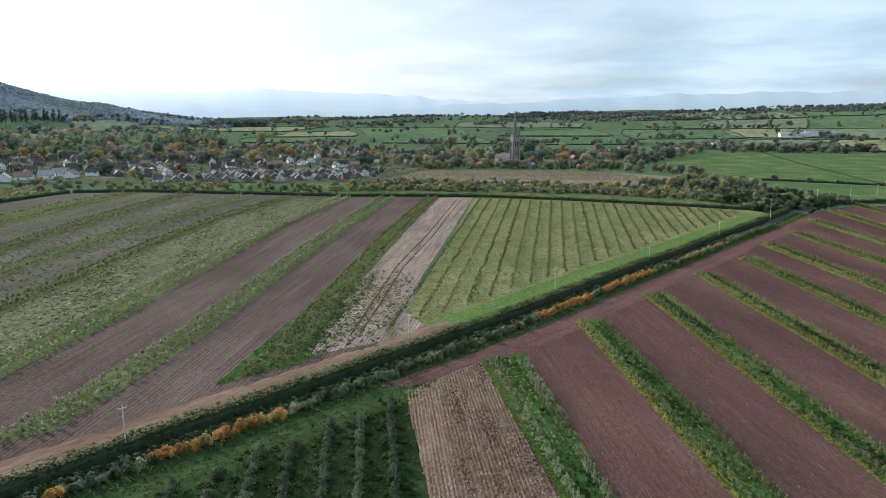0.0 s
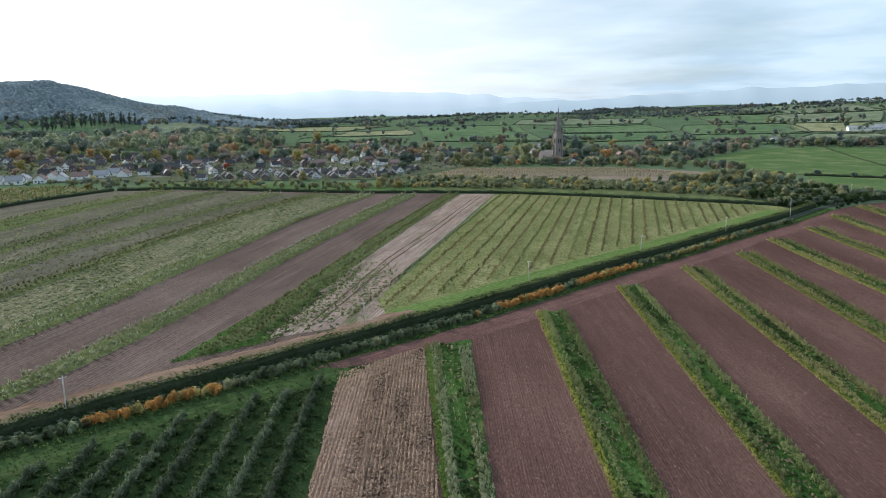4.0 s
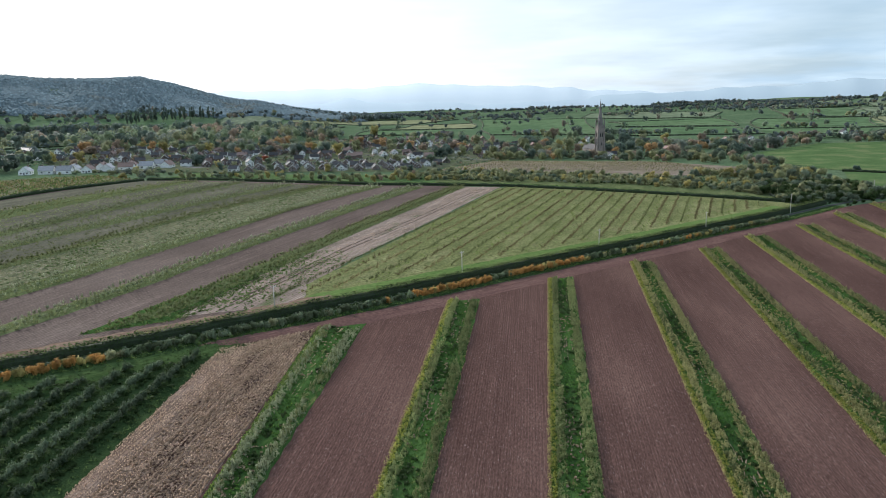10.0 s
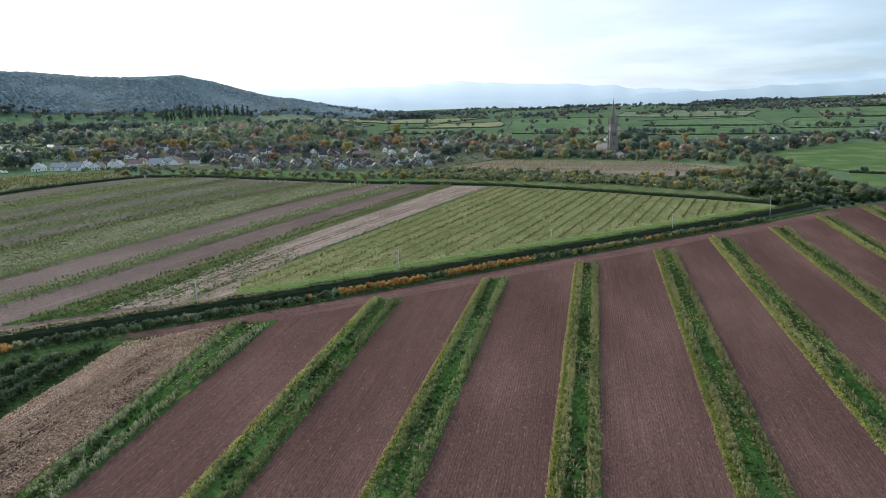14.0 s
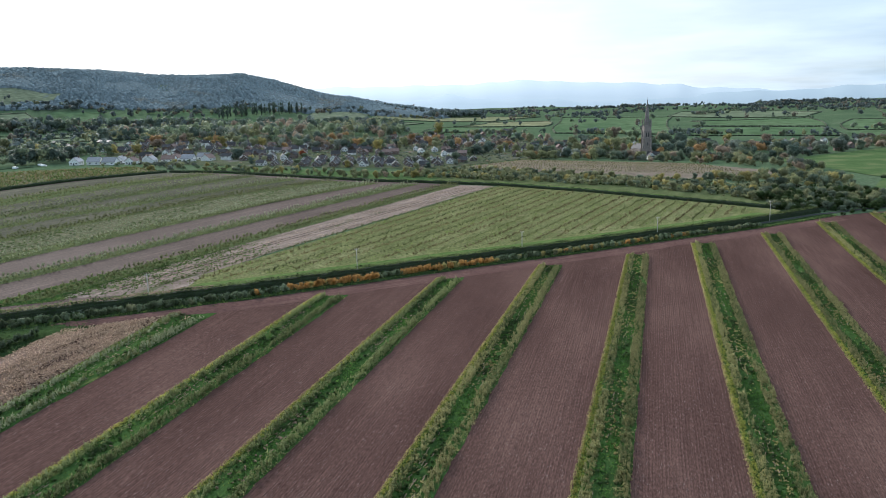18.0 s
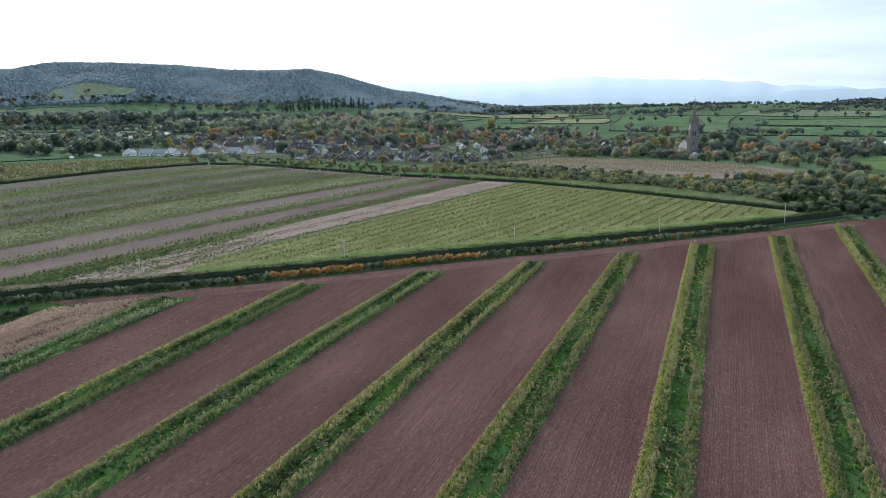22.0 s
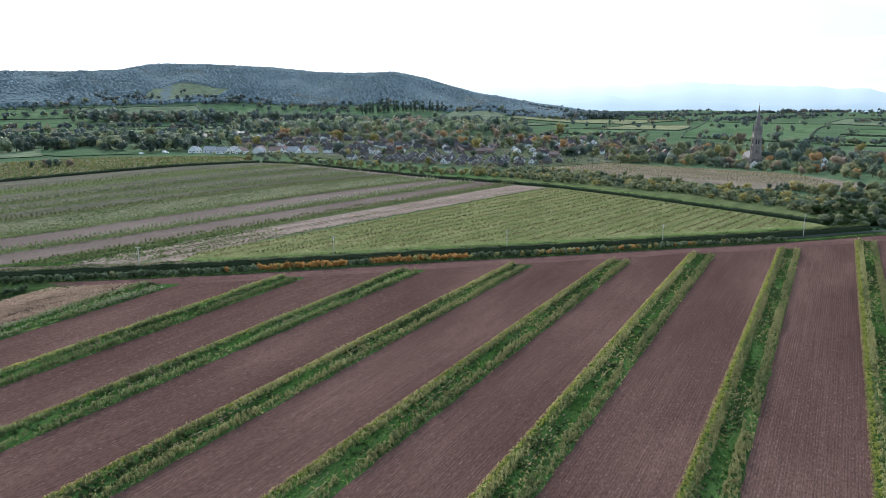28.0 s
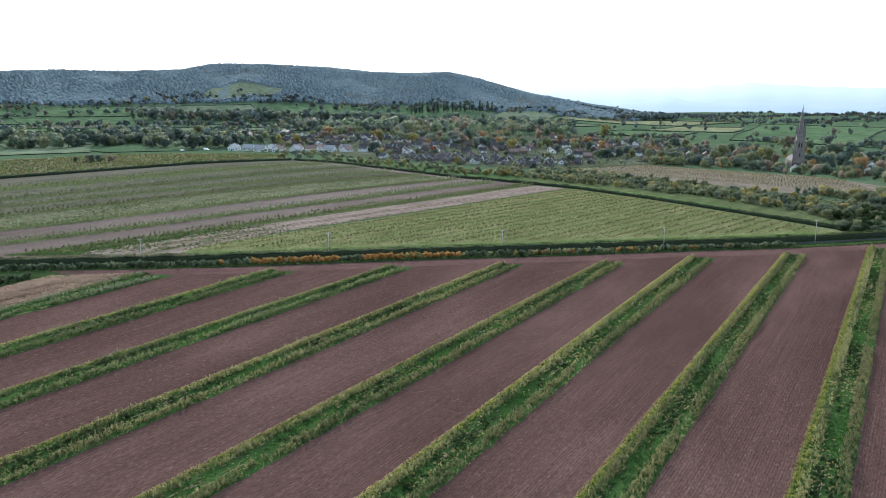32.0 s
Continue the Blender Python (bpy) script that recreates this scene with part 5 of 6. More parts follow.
def roof_slabs(w, d, h, rise, over=0.45, thick=0.22):
    """Two slabs meeting at the ridge, over the eaves and gables."""
    s = rise / (w / 2)
    xe, ze, y = w / 2 + over, h - over * s, d / 2 + over
    v, f = [], []
    for sgn in (-1, 1):
        k = len(v)
        for yy in (-y, y):
            v += [(sgn * xe, yy, ze + 0.03), (0, yy, h + rise + 0.03), (0, yy, h + rise + 0.03 + thick), (sgn * xe, yy, ze + thick)]
        f += [tuple(k + i for i in q) for q in ((0, 1, 2, 3), (7, 6, 5, 4), (0, 4, 5, 1), (3, 2, 6, 7), (0, 3, 7, 4))]
    # ridge tiles
    rv, rf = box(0, 0, h + rise + thick - 0.06, 0.34, 2 * y, 0.16)
    k = len(v)
    return v + rv, f + [tuple(i + k for i in q) for q in rf]


def barge(w, d, h, rise, side, over=0.5):
    """A pair of sloping boards on one gable."""
    s = rise / (w / 2)
    xe, ze, y = w / 2 + over, h - over * s, side * (d / 2 + 0.5)
    v, f = [], []
    for sgn in (-1, 1):
        k = len(v)
        for yy in (y - 0.05, y + 0.05):
            v += [(sgn * xe, yy, ze - 0.1), (0, yy, h + rise - 0.1), (0, yy, h + rise + 0.32), (sgn * xe, yy, ze + 0.32)]
        f += [tuple(k + i for i in q) for q in ((0, 1, 2, 3), (7, 6, 5, 4), (0, 4, 5, 1), (3, 2, 6, 7), (0, 3, 7, 4), (1, 5, 6, 2))]
    return v, f


HOUSE_MESH = {}
HOUSES = {  # wall, roof, width across the gable, depth along the ridge, eaves, rise, boards, words
    "gable": ("brick_wall", "slate_roof", 8.2, 10.5, 3.4, 3.4, True, "brick chalet house with dark tiled roof and white gable boards"),
    "gable_white": ("white_wall", "slate_roof", 8.2, 10.0, 3.4, 3.3, True, "white-fronted chalet house with dark tiled roof"),
    "brick": ("brick_wall", "slate_roof", 7.4, 11.0, 5.0, 2.8, False, "two-storey red brick house with dark roof"),
    "white": ("white_wall", "slate_roof", 7.2, 12.0, 4.8, 3.0, False, "white rendered cottage with slate roof"),
    "clay": ("brick_wall", "clay_roof", 7.2, 11.0, 4.6, 3.2, False, "brick cottage with clay tile roof"),
    "new_white": ("white_wall", "pale_roof", 8.6, 12.0, 3.2, 3.6, False, "new white rendered house with pale grey roof"),
    "new_clay": ("white_wall", "clay_roof", 8.6, 13.0, 3.2, 3.4, False, "new white rendered house with pinkish tile roof"),
    "long": ("brick_wall", "slate_roof", 11.0, 44.0, 4.5, 2.6, False, "long low brick school building with dark roof"),
    "barn": ("white_wall", "pale_roof", 18.0, 50.0, 5.5, 3.0, False, "large pale-roofed farm shed with white walls"),
    "mansion": ("white_wall", "slate_roof", 9.0, 17.0, 6.2, 2.2, False, "large white country house with low slate roof"),
}


def house_parts(kind):
    if kind in HOUSE_MESH:
        return HOUSE_MESH[kind]
    wall, roof, w, d, h, rise, boards, words = HOUSES[kind]
    out = [("wall", mesh_of("wall", *gabled(w, d, h, rise), M[wall]), []), ("roof", mesh_of("roof", *roof_slabs(w, d, h, rise), M[roof]), [])]
    if boards:
        for side in (-1, 1):
            out.append(("gable_board", mesh_of("gable_board", *barge(w, d, h, rise, side), M["white_paint"]), []))
        if wall == "white_wall":
            out.append(("gable_cladding", mesh_of("gable_cladding", *box(0, -d / 2 - 0.06, 2.5, w * 0.62, 0.1, 1.6), M["white_wall"]), []))
    if kind not in ("barn", "long"):
        pot = box(w * 0.12, d * 0.3, h + rise - 0.9, 0.45, 0.45, 2.4)
        stack = box(w * 0.12, d * 0.3, h + rise - 1.0, 0.9, 0.9, 2.1)
        out.append(("chimney", mesh_of("chimney", *stack, M["brick_wall"]), [("chimney_pot", mesh_of("chimney_pot", *joined([pot]), M["clay_roof"]))]))
    spots = []
    storeys = (0.9,) if h < 4.2 else (0.9, 3.0)
    for z in storeys:
        spots += [(-w * 0.26, -d / 2, z, 0), (w * 0.26, -d / 2, z, 0)]
    if boards:
        spots.append((0, -d / 2 - 0.1, 3.4 - 0.3, 0))
    long_n = max(2, int(d / 5.5))
    for z in storeys[-1:]:
        for i in range(long_n):
            for sgn in (-1, 1):
                spots.append((sgn * w / 2, -d / 2 + (i + 0.5) * d / long_n, z, 1))
    for x, y, z, turned in spots:
        sx, sy = (0.12, 1.7) if turned else (1.7, 0.12)
        px, py = (0.14, 1.4) if turned else (1.4, 0.14)
        sgn = -1 if turned and x < 0 else 1
        ox, oy = ((0.02 * sgn), 0) if turned else (0, -0.02)
        fv, ff = box(x, y, z, sx, sy, 1.4)
        pv, pf = box(x + ox, y + oy, z + 0.12, px, py, 1.16)
        me = mesh_of("window", fv + pv, ff + [tuple(i + 8 for i in q) for q in pf], [M["white_paint"], M["window_glass"]])
        me.polygons.foreach_set("material_index", [0] * 6 + [1] * 6)
        out.append(("window", me, []))
    out.append(("door", mesh_of("door", *box(0, -d / 2, 0, 1.0, 0.12, 2.05), M["dark_door"]), []))
    HOUSE_MESH[kind] = out
    return out


def house(kind, x, y, turn, group="village houses", big=1.0):
    root = new("house" if kind not in ("long", "barn") else ("school_building" if kind == "long" else "farm_shed"))
    root.location, root.rotation_euler, root.scale = (x, y, lz(x, y)), (0, 0, radians(turn)), (big, big, big)
    for name, mesh, kids in house_parts(kind):
        ob = new(name, mesh)
        ob.parent = root
        for kid, kmesh in kids:
            sub = new(kid, kmesh)
            sub.parent = ob
    return tagged(root, HOUSES[kind][7], "house" if kind not in ("long", "barn") else "building", group)


rng = np.random.default_rng(2024)
taken = []


def settle(poly, count, apart, kinds, weights, turn, jitter=8, group="village houses"):
    for x, y in scatter(rng, poly, count, apart, taken, apart):
        taken.append((x, y))
        house(str(rng.choice(kinds, p=weights)), x, y, turn + rng.choice([0, 0, 0, 90, -90]) + rng.normal(0, jitter), group, 0.86)


# the estate behind the orchard meadow: gables to the fields, in crooked rows
for row in range(5):
    for i in range(12):
        x, y = -214 + i * 13.2 + row * 6 + rng.normal(0, 1.2), 592 + row * 18 + i * 4.0 + rng.normal(0, 1.6)
        if rng.random() < 0.07:
            continue
        taken.append((x, y))
        house("gable" if rng.random() < 0.72 else "gable_white", x, y, 14 + rng.normal(0, 9) + (90 if rng.random() < 0.15 else 0), "estate houses", 0.80)
for x, y, turn, kind in ((-366, 540, 35, "new_white"), (-352, 548, 30, "new_white"), (-338, 552, 120, "new_white"), (-326, 566, 32, "new_clay"), (-318, 582, 122, "new_white"), (-344, 572, 32, "new_white"),
                         (-312, 600, 30, "new_clay"), (-302, 616, 118, "new_white"), (-322, 622, 30, "new_clay"), (-288, 628, 110, "new_clay"), (-336, 600, 120, "new_clay"), (-302, 640, 25, "new_white"), (-350, 612, 30, "brick")):
    taken.append((x, y))
    house(kind, x - 8, y, turn + (78 if rng.random() < 0.4 else -12), "new houses", 1.0)
settle([(-275, 640), (-225, 610), (-225, 700), (-130, 735), (-120, 830), (-330, 880), (-560, 830), (-520, 700), (-380, 660)], 125, 12.5, ["brick", "white", "clay", "gable_white", "gable"], [0.28, 0.22, 0.18, 0.16, 0.16], 20)
settle([(-110, 735), (10, 790), (40, 870), (-10, 1000), (-130, 1010), (-250, 960), (-120, 840)], 56, 14, ["brick", "white", "clay"], [0.30, 0.28, 0.42], 10)
settle([(-280, 980), (-110, 1020), (-60, 1100), (-160, 1190), (-290, 1120)], 20, 17, ["clay", "brick", "white"], [0.6, 0.25, 0.15], 15)
settle([(140, 860), (230, 880), (320, 960), (380, 1080), (300, 1100), (150, 990)], 16, 22, ["brick", "white", "clay"], [0.25, 0.5, 0.25], 5)
for x, y, turn, kind in ((-628, 684, 62, "long"), (-566, 716, 64, "long"), (-640, 770, 60, "long"), (-590, 800, 62, "long"), (640, 1320, 80, "barn"), (690, 1330, 80, "barn"), (-150, 1212, 95, "mansion"), (112, 840, 100, "white"), (160, 930, 20, "white")):
    taken.append((x, y))
    house(kind, x, y, turn, "")


for kind, x, y, turn in (("white", 84, 1072, 20), ("white", 48, 958, 100), ("gable_white", 76, 997, 10), ("white", 149, 1016, 15), ("brick", 160, 1037, 95), ("gable_white", 136, 1030, 20), ("clay", 264, 1048, 10), ("brick", 284, 1061, 15),
                         ("white", 444, 1175, 10), ("brick", 458, 1172, 100), ("clay", 17, 957, 20), ("gable_white", 111, 826, 15)):
    house(kind, x, y, turn)
    taken.append((x, y))

# ---- the church ----
def part(name, geometry, material, parent, label="", flat=True):
    ob = new(name, mesh_of(name, *geometry, M[material], not flat))
    ob.parent = parent
    return tagged(ob, label)


def prism(cx, cy, z0, z1, r0, r1, sides, turn=0.0):
    """A straight or tapering prism with flat ends."""
    v = []
    for z, r in ((z0, r0), (z1, max(r1, 0.02))):
        v += [(cx + r * math.cos(2 * math.pi * (s + turn) / sides), cy + r * math.sin(2 * math.pi * (s + turn) / sides), z) for s in range(sides)]
    f = [(s, (s + 1) % sides, sides + (s + 1) % sides, sides + s) for s in range(sides)]
    return v, f + [tuple(range(sides))[::-1], tuple(range(sides, 2 * sides))]


def arch_window(w, h, y, x, z, deep):
    """A pointed opening's slab in a wall that faces -y."""
    pts = [(-w / 2, 0), (w / 2, 0), (w / 2, h * 0.6), (w * 0.3, h * 0.85), (0, h), (-w * 0.3, h * 0.85), (-w / 2, h * 0.6)]
    n = len(pts)
    v = [(x + px, y - deep, z + pz) for px, pz in pts] + [(x + px, y + deep, z + pz) for px, pz in pts]
    return v, [tuple(range(n)), tuple(range(2 * n - 1, n - 1, -1))] + [(i, (i + 1) % n, n + (i + 1) % n, n + i)[::-1] for i in range(n)]


church = new("church")
CX, CY = 100, 886
church.location, church.rotation_euler, church.scale = (CX, CY, lz(CX, CY) - 0.3), (0, 0, radians(24)), (0.84, 0.84, 1.165)
S = 4.6  # half the tower's width
tower = part("tower", joined([box(0, 0, 0, 2 * S + 0.9, 2 * S + 0.9, 2.0), box(0, 0, 2.0, 2 * S, 2 * S, 27.0)]), "sandstone", church, "tall square sandstone tower")
for z in (9.0, 17.5, 24.0, 28.6):
    part("string_course", box(0, 0, z, 2 * S + 0.5, 2 * S + 0.5, 0.4), "sandstone_dark", tower)
for sx in (-1, 1):
    for sy in (-1, 1):
        # two stepped buttresses to a corner, each one solid
        side = [(0, 0), (1.9, 0), (1.9, 8.6), (1.4, 9.4), (1.4, 17.4), (0.9, 18.2), (0.9, 24.8), (0, 26.0)]
        m = len(side)
        for along_x in (True, False):
            v = []
            for w in (-0.65, 0.65):
                for o, z in side:
                    far, near = S - 0.1 + o, S - 0.9 + w
                    v.append((sx * far, sy * near, z) if along_x else (sx * near, sy * far, z))
            part("buttress", (v, [tuple(range(m)), tuple(range(2 * m - 1, m - 1, -1))] + [(i, (i + 1) % m, m + (i + 1) % m, m + i) for i in range(m)]), "sandstone", tower)
        turret = part("pinnacle", joined([prism(sx * (S - 0.4), sy * (S - 0.4), 29.0, 33.5, 0.95, 0.85, 8), prism(sx * (S - 0.4), sy * (S - 0.4), 33.5, 38.5, 1.0, 0.05, 8)]), "sandstone_dark", tower, "stone corner pinnacle")
        part("finial", prism(sx * (S - 0.4), sy * (S - 0.4), 38.2, 39.2, 0.28, 0.05, 6), "sandstone_dark", turret)
        # flying buttress to the spire
        a, b = np.array((sx * (S - 0.8), sy * (S - 0.8), 33.0)), np.array((sx * 1.9, sy * 1.9, 36.4))
        q = np.array((-sy * 0.2, sx * 0.2, 0.0))
        part("flying_buttress", ([a - q, a + q, b + q, b - q, a - q + (0, 0, 0.7), a + q + (0, 0, 0.7), b + q + (0, 0, 0.7), b - q + (0, 0, 0.7)], [(3, 2, 1, 0), (4, 5, 6, 7), (0, 1, 5, 4), (1, 2, 6, 5), (2, 3, 7, 6), (3, 0, 4, 7)]), "sandstone", tower)
para = []
for k in range(9):
    o = -S + 0.6 + k * (2 * S - 1.2) / 8
    para += [box(o, -S + 0.2, 29.0, 0.6, 0.4, 1.5), box(o, S - 0.2, 29.0, 0.6, 0.4, 1.5), box(-S + 0.2, o, 29.0, 0.4, 0.6, 1.5), box(S - 0.2, o, 29.0, 0.4, 0.6, 1.5)]
para += [box(0, -S + 0.2, 28.9, 2 * S, 0.36, 0.8), box(0, S - 0.2, 28.9, 2 * S, 0.36, 0.8), box(-S + 0.2, 0, 28.9, 0.36, 2 * S - 0.8, 0.8), box(S - 0.2, 0, 28.9, 0.36, 2 * S - 0.8, 0.8)]
part("parapet", joined(para), "sandstone", tower, "battlemented stone parapet")
spire = part("spire", joined([prism(0, 0, 29.0, 33.0, 3.9, 3.5, 8, 0.5), prism(0, 0, 33.0, 54.2, 3.5, 0.22, 8, 0.5)]), "sandstone_dark", church, "slender octagonal stone spire")
for z, r in ((39.0, 2.62), (45.5, 1.62)):
    part("spire_band", prism(0, 0, z, z + 0.4, r + 0.12, r + 0.06, 8, 0.5), "sandstone", spire)
part("weathervane", joined([prism(0, 0, 54.0, 56.4, 0.07, 0.05, 6), box(0, 0, 55.4, 1.2, 0.06, 0.35)]), "metal", spire, "thin metal weathervane")
for k in range(4):
    turn = Matrix.Rotation(math.pi / 2 * k, 4, "Z")
    for x in (-1.5, 1.5):
        for z, w, h in ((19.0, 1.5, 4.6), (11.0, 1.1, 3.2)):
            if z < 15 and x > 0:
                continue
            v, f = arch_window(w, h, -S, x if z > 15 else 0, z, 0.06)
            belfry = part("belfry_window", ([turn @ Vector(p) for p in v], f), "window_glass", tower, "dark pointed belfry opening")
nave = part("nave", gabled(9.5, 30, 7.0, 4.5), "sandstone", church, "long sandstone nave wall")
nave.location = (-1.5, 19.8, 0)
part("nave_roof", roof_slabs(9.5, 30, 7.0, 4.5, 0.3), "slate_roof", nave)
for sgn in (-1, 1):
    for k in range(5):
        v, f = arch_window(1.5, 3.4, 0, 0, 2.6, 0.08)
        part("nave_window", ([(sgn * 4.8 + p[1], -12 + 6 * k + p[0], p[2]) for p in v], f), "window_glass", nave)
aisle = part("aisle", gabled(6.5, 26, 4.4, 2.8), "sandstone", church, "lower sandstone aisle")
aisle.location = (6.7, 19.8, 0)
part("aisle_roof", roof_slabs(6.5, 26, 4.4, 2.8, 0.3), "slate_roof", aisle)
chancel = part("chancel", gabled(7.5, 14, 6.0, 3.8), "sandstone", church, "sandstone chancel")
chancel.location = (-1.5, 42.0, 0)
part("chancel_roof", roof_slabs(7.5, 14, 6.0, 3.8, 0.3), "slate_roof", chancel)
tagged(church, "old sandstone parish church with tall pinnacled spire among trees", "church")
taken += [(CX, CY), (CX + 1, CY - 14), (CX + 2, CY - 30), (CX + 3, CY - 45), (CX - 8, CY - 40), (CX + 12, CY - 40), (CX - 4, CY + 10), (CX - 9, CY + 20), (CX - 14, CY + 32), (CX - 19, CY + 42)]

# ---- trees of the village, single ones first ----
rng = np.random.default_rng(66)
SINGLES = [
    (-309, 872, 21, "round", "dark"), (-281, 1036, 20, "round", "sedge"), (-190, 875, 14, "round", "moss"), (-162, 891, 14, "round", "orange"), (-249, 830, 16, "round", "green"), (-278, 649, 15, "wide", "dark"),
    (-291, 763, 11, "round", "orange"), (-227, 693, 9, "wide", "red"), (-350, 1128, 20, "wide", "grey"), (-130, 604, 9, "round", "yellow"), (-258, 1180, 21, "round", "yellow"), (-451, 849, 14, "round", "orange"),
    (-506, 1042, 18, "round", "olive"), (-59, 691, 13, "wide", "sedge"), (-100, 721, 10, "wide", "olive"), (-589, 648, 19, "round", "moss"), (-552, 741, 19, "cone", "dark"), (-445, 660, 13, "round", "yellow"),
    (-560, 885, 15, "round", "russet"), (-522, 788, 12, "wide", "olive"), (-913, 809, 18, "wide", "green"), (-525, 522, 16, "wide", "dark"), (-361, 676, 10, "wide", "russet"), (-300, 672, 11, "round", "green"),
    (-532, 960, 15, "round", "orange"), (-261, 507, 6, "bush", "yellow"), (-478, 611, 10, "wide", "sedge"), (-390, 732, 11, "round", "grey"), (-293, 712, 10, "wide", "olive"), (-175, 651, 6, "cone", "dark"),
    (-116, 736, 7, "tall", "dark"), (-207, 799, 13, "wide", "dark"), (-150, 718, 8, "wide", "sedge"),
    (9, 929, 18, "round", "moss"), (31, 922, 15, "round", "russet"), (34, 967, 16, "round", "dark"), (50, 935, 17, "round", "yellow"), (27, 1132, 17, "wide", "olive"), (64, 985, 13, "round", "olive"),
    (116, 866, 13, "round", "orange"), (124, 906, 19, "wide", "dark"), (137, 914, 21, "round", "dark"), (146, 938, 19, "round", "moss"), (156, 900, 14, "round", "orange"), (146, 875, 14, "tall", "dark"),
    (188, 931, 15, "round", "dark"), (174, 815, 8, "round", "russet"), (10, 775, 17, "wide", "sedge"), (-10, 895, 14, "round", "russet"), (84, 832, 6, "wide", "sedge"), (116, 820, 6, "wide", "grey"),
    (167, 789, 8, "wide", "dark"), (-14, 802, 15, "round", "moss"), (-32, 812, 14, "round", "olive"), (-48, 806, 13, "round", "moss"), (30, 790, 14, "wide", "dark"), (205, 960, 13, "wide", "olive"),
    (33, 1132, 18, "round", "russet"), (68, 1190, 16, "round", "grey"), (63, 918, 20, "round", "moss"), (38, 945, 12, "round", "russet"), (32, 828, 18, "round", "moss"), (129, 1000, 24, "wide", "dark"), (112, 1010, 21, "wide", "sedge"), (160, 884, 17, "round", "orange"), (194, 884, 19, "round", "grey"), (182, 866, 17, "wide", "russet"), (230, 1032, 16, "round", "russet"), (303, 953, 18, "wide", "grey"), (229, 869, 11, "wide", "dark"), (250, 906, 11, "round", "dark"), (281, 939, 17, "wide", "grey"), (0, 993, 14, "round", "sedge"), (18, 875, 14, "round", "green"), (94, 1020, 14, "wide", "green"), (30, 1060, 9, "round", "dark"), (-8, 1230, 8, "round", "dark"), (20, 1300, 7, "round", "green"), (190, 1240, 9, "wide", "dark")]
for x, y, h, shape, leaf in SINGLES:
    tree(x, y, h, shape, leaf)
    taken.append((x, y))
WEIGHT = [0.20, 0.26, 0.20, 0.06, 0.05, 0.09, 0.14]
sheet("village_ground", "gardens, yards and lanes between the houses", [(-372, 560), (-230, 580), (-55, 618), (-10, 740), (60, 860)], [(-600, 860), (-430, 950), (-300, 1110), (-120, 1130), (60, 1010)], M["garden"], 0.4, 20.0, "gardens")
# garden shrubs and hedges between the houses
FRONT = [(-372, 600), (-300, 655), (-225, 590), (-60, 625), (-10, 740), (60, 860), (40, 1000), (-120, 1110), (-300, 1100), (-420, 950), (-600, 880), (-640, 690), (-480, 620)]
for leaf, many in (("sedge", 700), ("grey", 450), ("olive", 350), ("russet", 260), ("dark", 500)):
    p = np.c_[rng.uniform(-640, 60, 5 * many), rng.uniform(590, 1110, 5 * many)]
    homes = np.array(taken)
    p = np.array([q for q in p if inside(FRONT, q[0], q[1]) and ((homes - q) ** 2).sum(1).min() > 34])[:many]
    bushes("garden_shrubs", f"{LEAF_WORDS[leaf]} shrubs and hedges in village gardens", "shrubs", p, rng.uniform(0.9, 2.5, len(p)), rng.uniform(0.8, 2.2, len(p)), leaf, 22, 0.4, 600 + many, shoots=0.05, heart=0.8)
BACK = [(-120, 780), (10, 800), (60, 850), (40, 1000), (-120, 1110), (-300, 1100), (-300, 900)]
grove(rng, [(10, 815), (90, 850), (200, 850), (250, 1000), (200, 1040), (60, 1110), (-20, 1000)], 46, 13, (9, 17), MIX, WEIGHT, ("round", "wide"), "village trees", "{} tree round the parish church", taken, 10, name="churchyard_tree")
grove(rng, BACK, 90, 10, (8, 15), MIX, WEIGHT, ("round", "wide"), "village trees", "{} garden tree among village houses", taken, 9, name="garden_tree")
grove(rng, [(-372, 600), (-300, 655), (-225, 590), (-60, 625), (-30, 720), (-120, 745), (-300, 765), (-480, 720)], 42, 9, (4.5, 8.5), MIX, WEIGHT, ("round", "wide", "round", "tall"), "village trees", "{} garden tree among village houses", taken, 6.5, name="garden_tree")
grove(rng, [(-120, 775), (-300, 785), (-480, 745), (-600, 880), (-420, 950), (-300, 1000), (-300, 900)], 95, 10, (9, 17), MIX, WEIGHT, ("round", "wide", "round"), "village trees", "{} garden tree among village houses", taken, 6.5, name="garden_tree")
grove(rng, [(-45, 745), (60, 770), (190, 755), (240, 690), (262, 720), (220, 830), (200, 870), (60, 845), (-20, 830)], 115, 5.5, (6, 13), ["moss", "sedge", "olive", "russet", "grey", "orange"], [0.22, 0.28, 0.16, 0.12, 0.16, 0.06], ("wide", "round", "bush"), "churchyard edge trees", "{} tree in the belt before the church", taken, 8, name="churchyard_tree")
grove(rng, [(200, 830), (240, 850), (380, 1045), (620, 1030), (640, 1075), (420, 1110), (250, 1050), (150, 1000)], 110, 7, (8, 16), ["moss", "sedge", "dark", "russet", "grey", "orange"], [0.18, 0.32, 0.18, 0.13, 0.15, 0.04], ("wide", "round"), "pasture edge trees", "{} tree in the belt behind the pasture", taken, 9, name="hedgerow_tree")
grove(rng, [(-640, 640), (-560, 600), (-420, 640), (-380, 660), (-520, 720), (-600, 760)], 30, 11, (9, 16), ["dark", "green", "olive", "yellow"], [0.45, 0.3, 0.15, 0.1], ("wide", "round"), "west edge trees", "{} tree at the village edge", taken, 12)
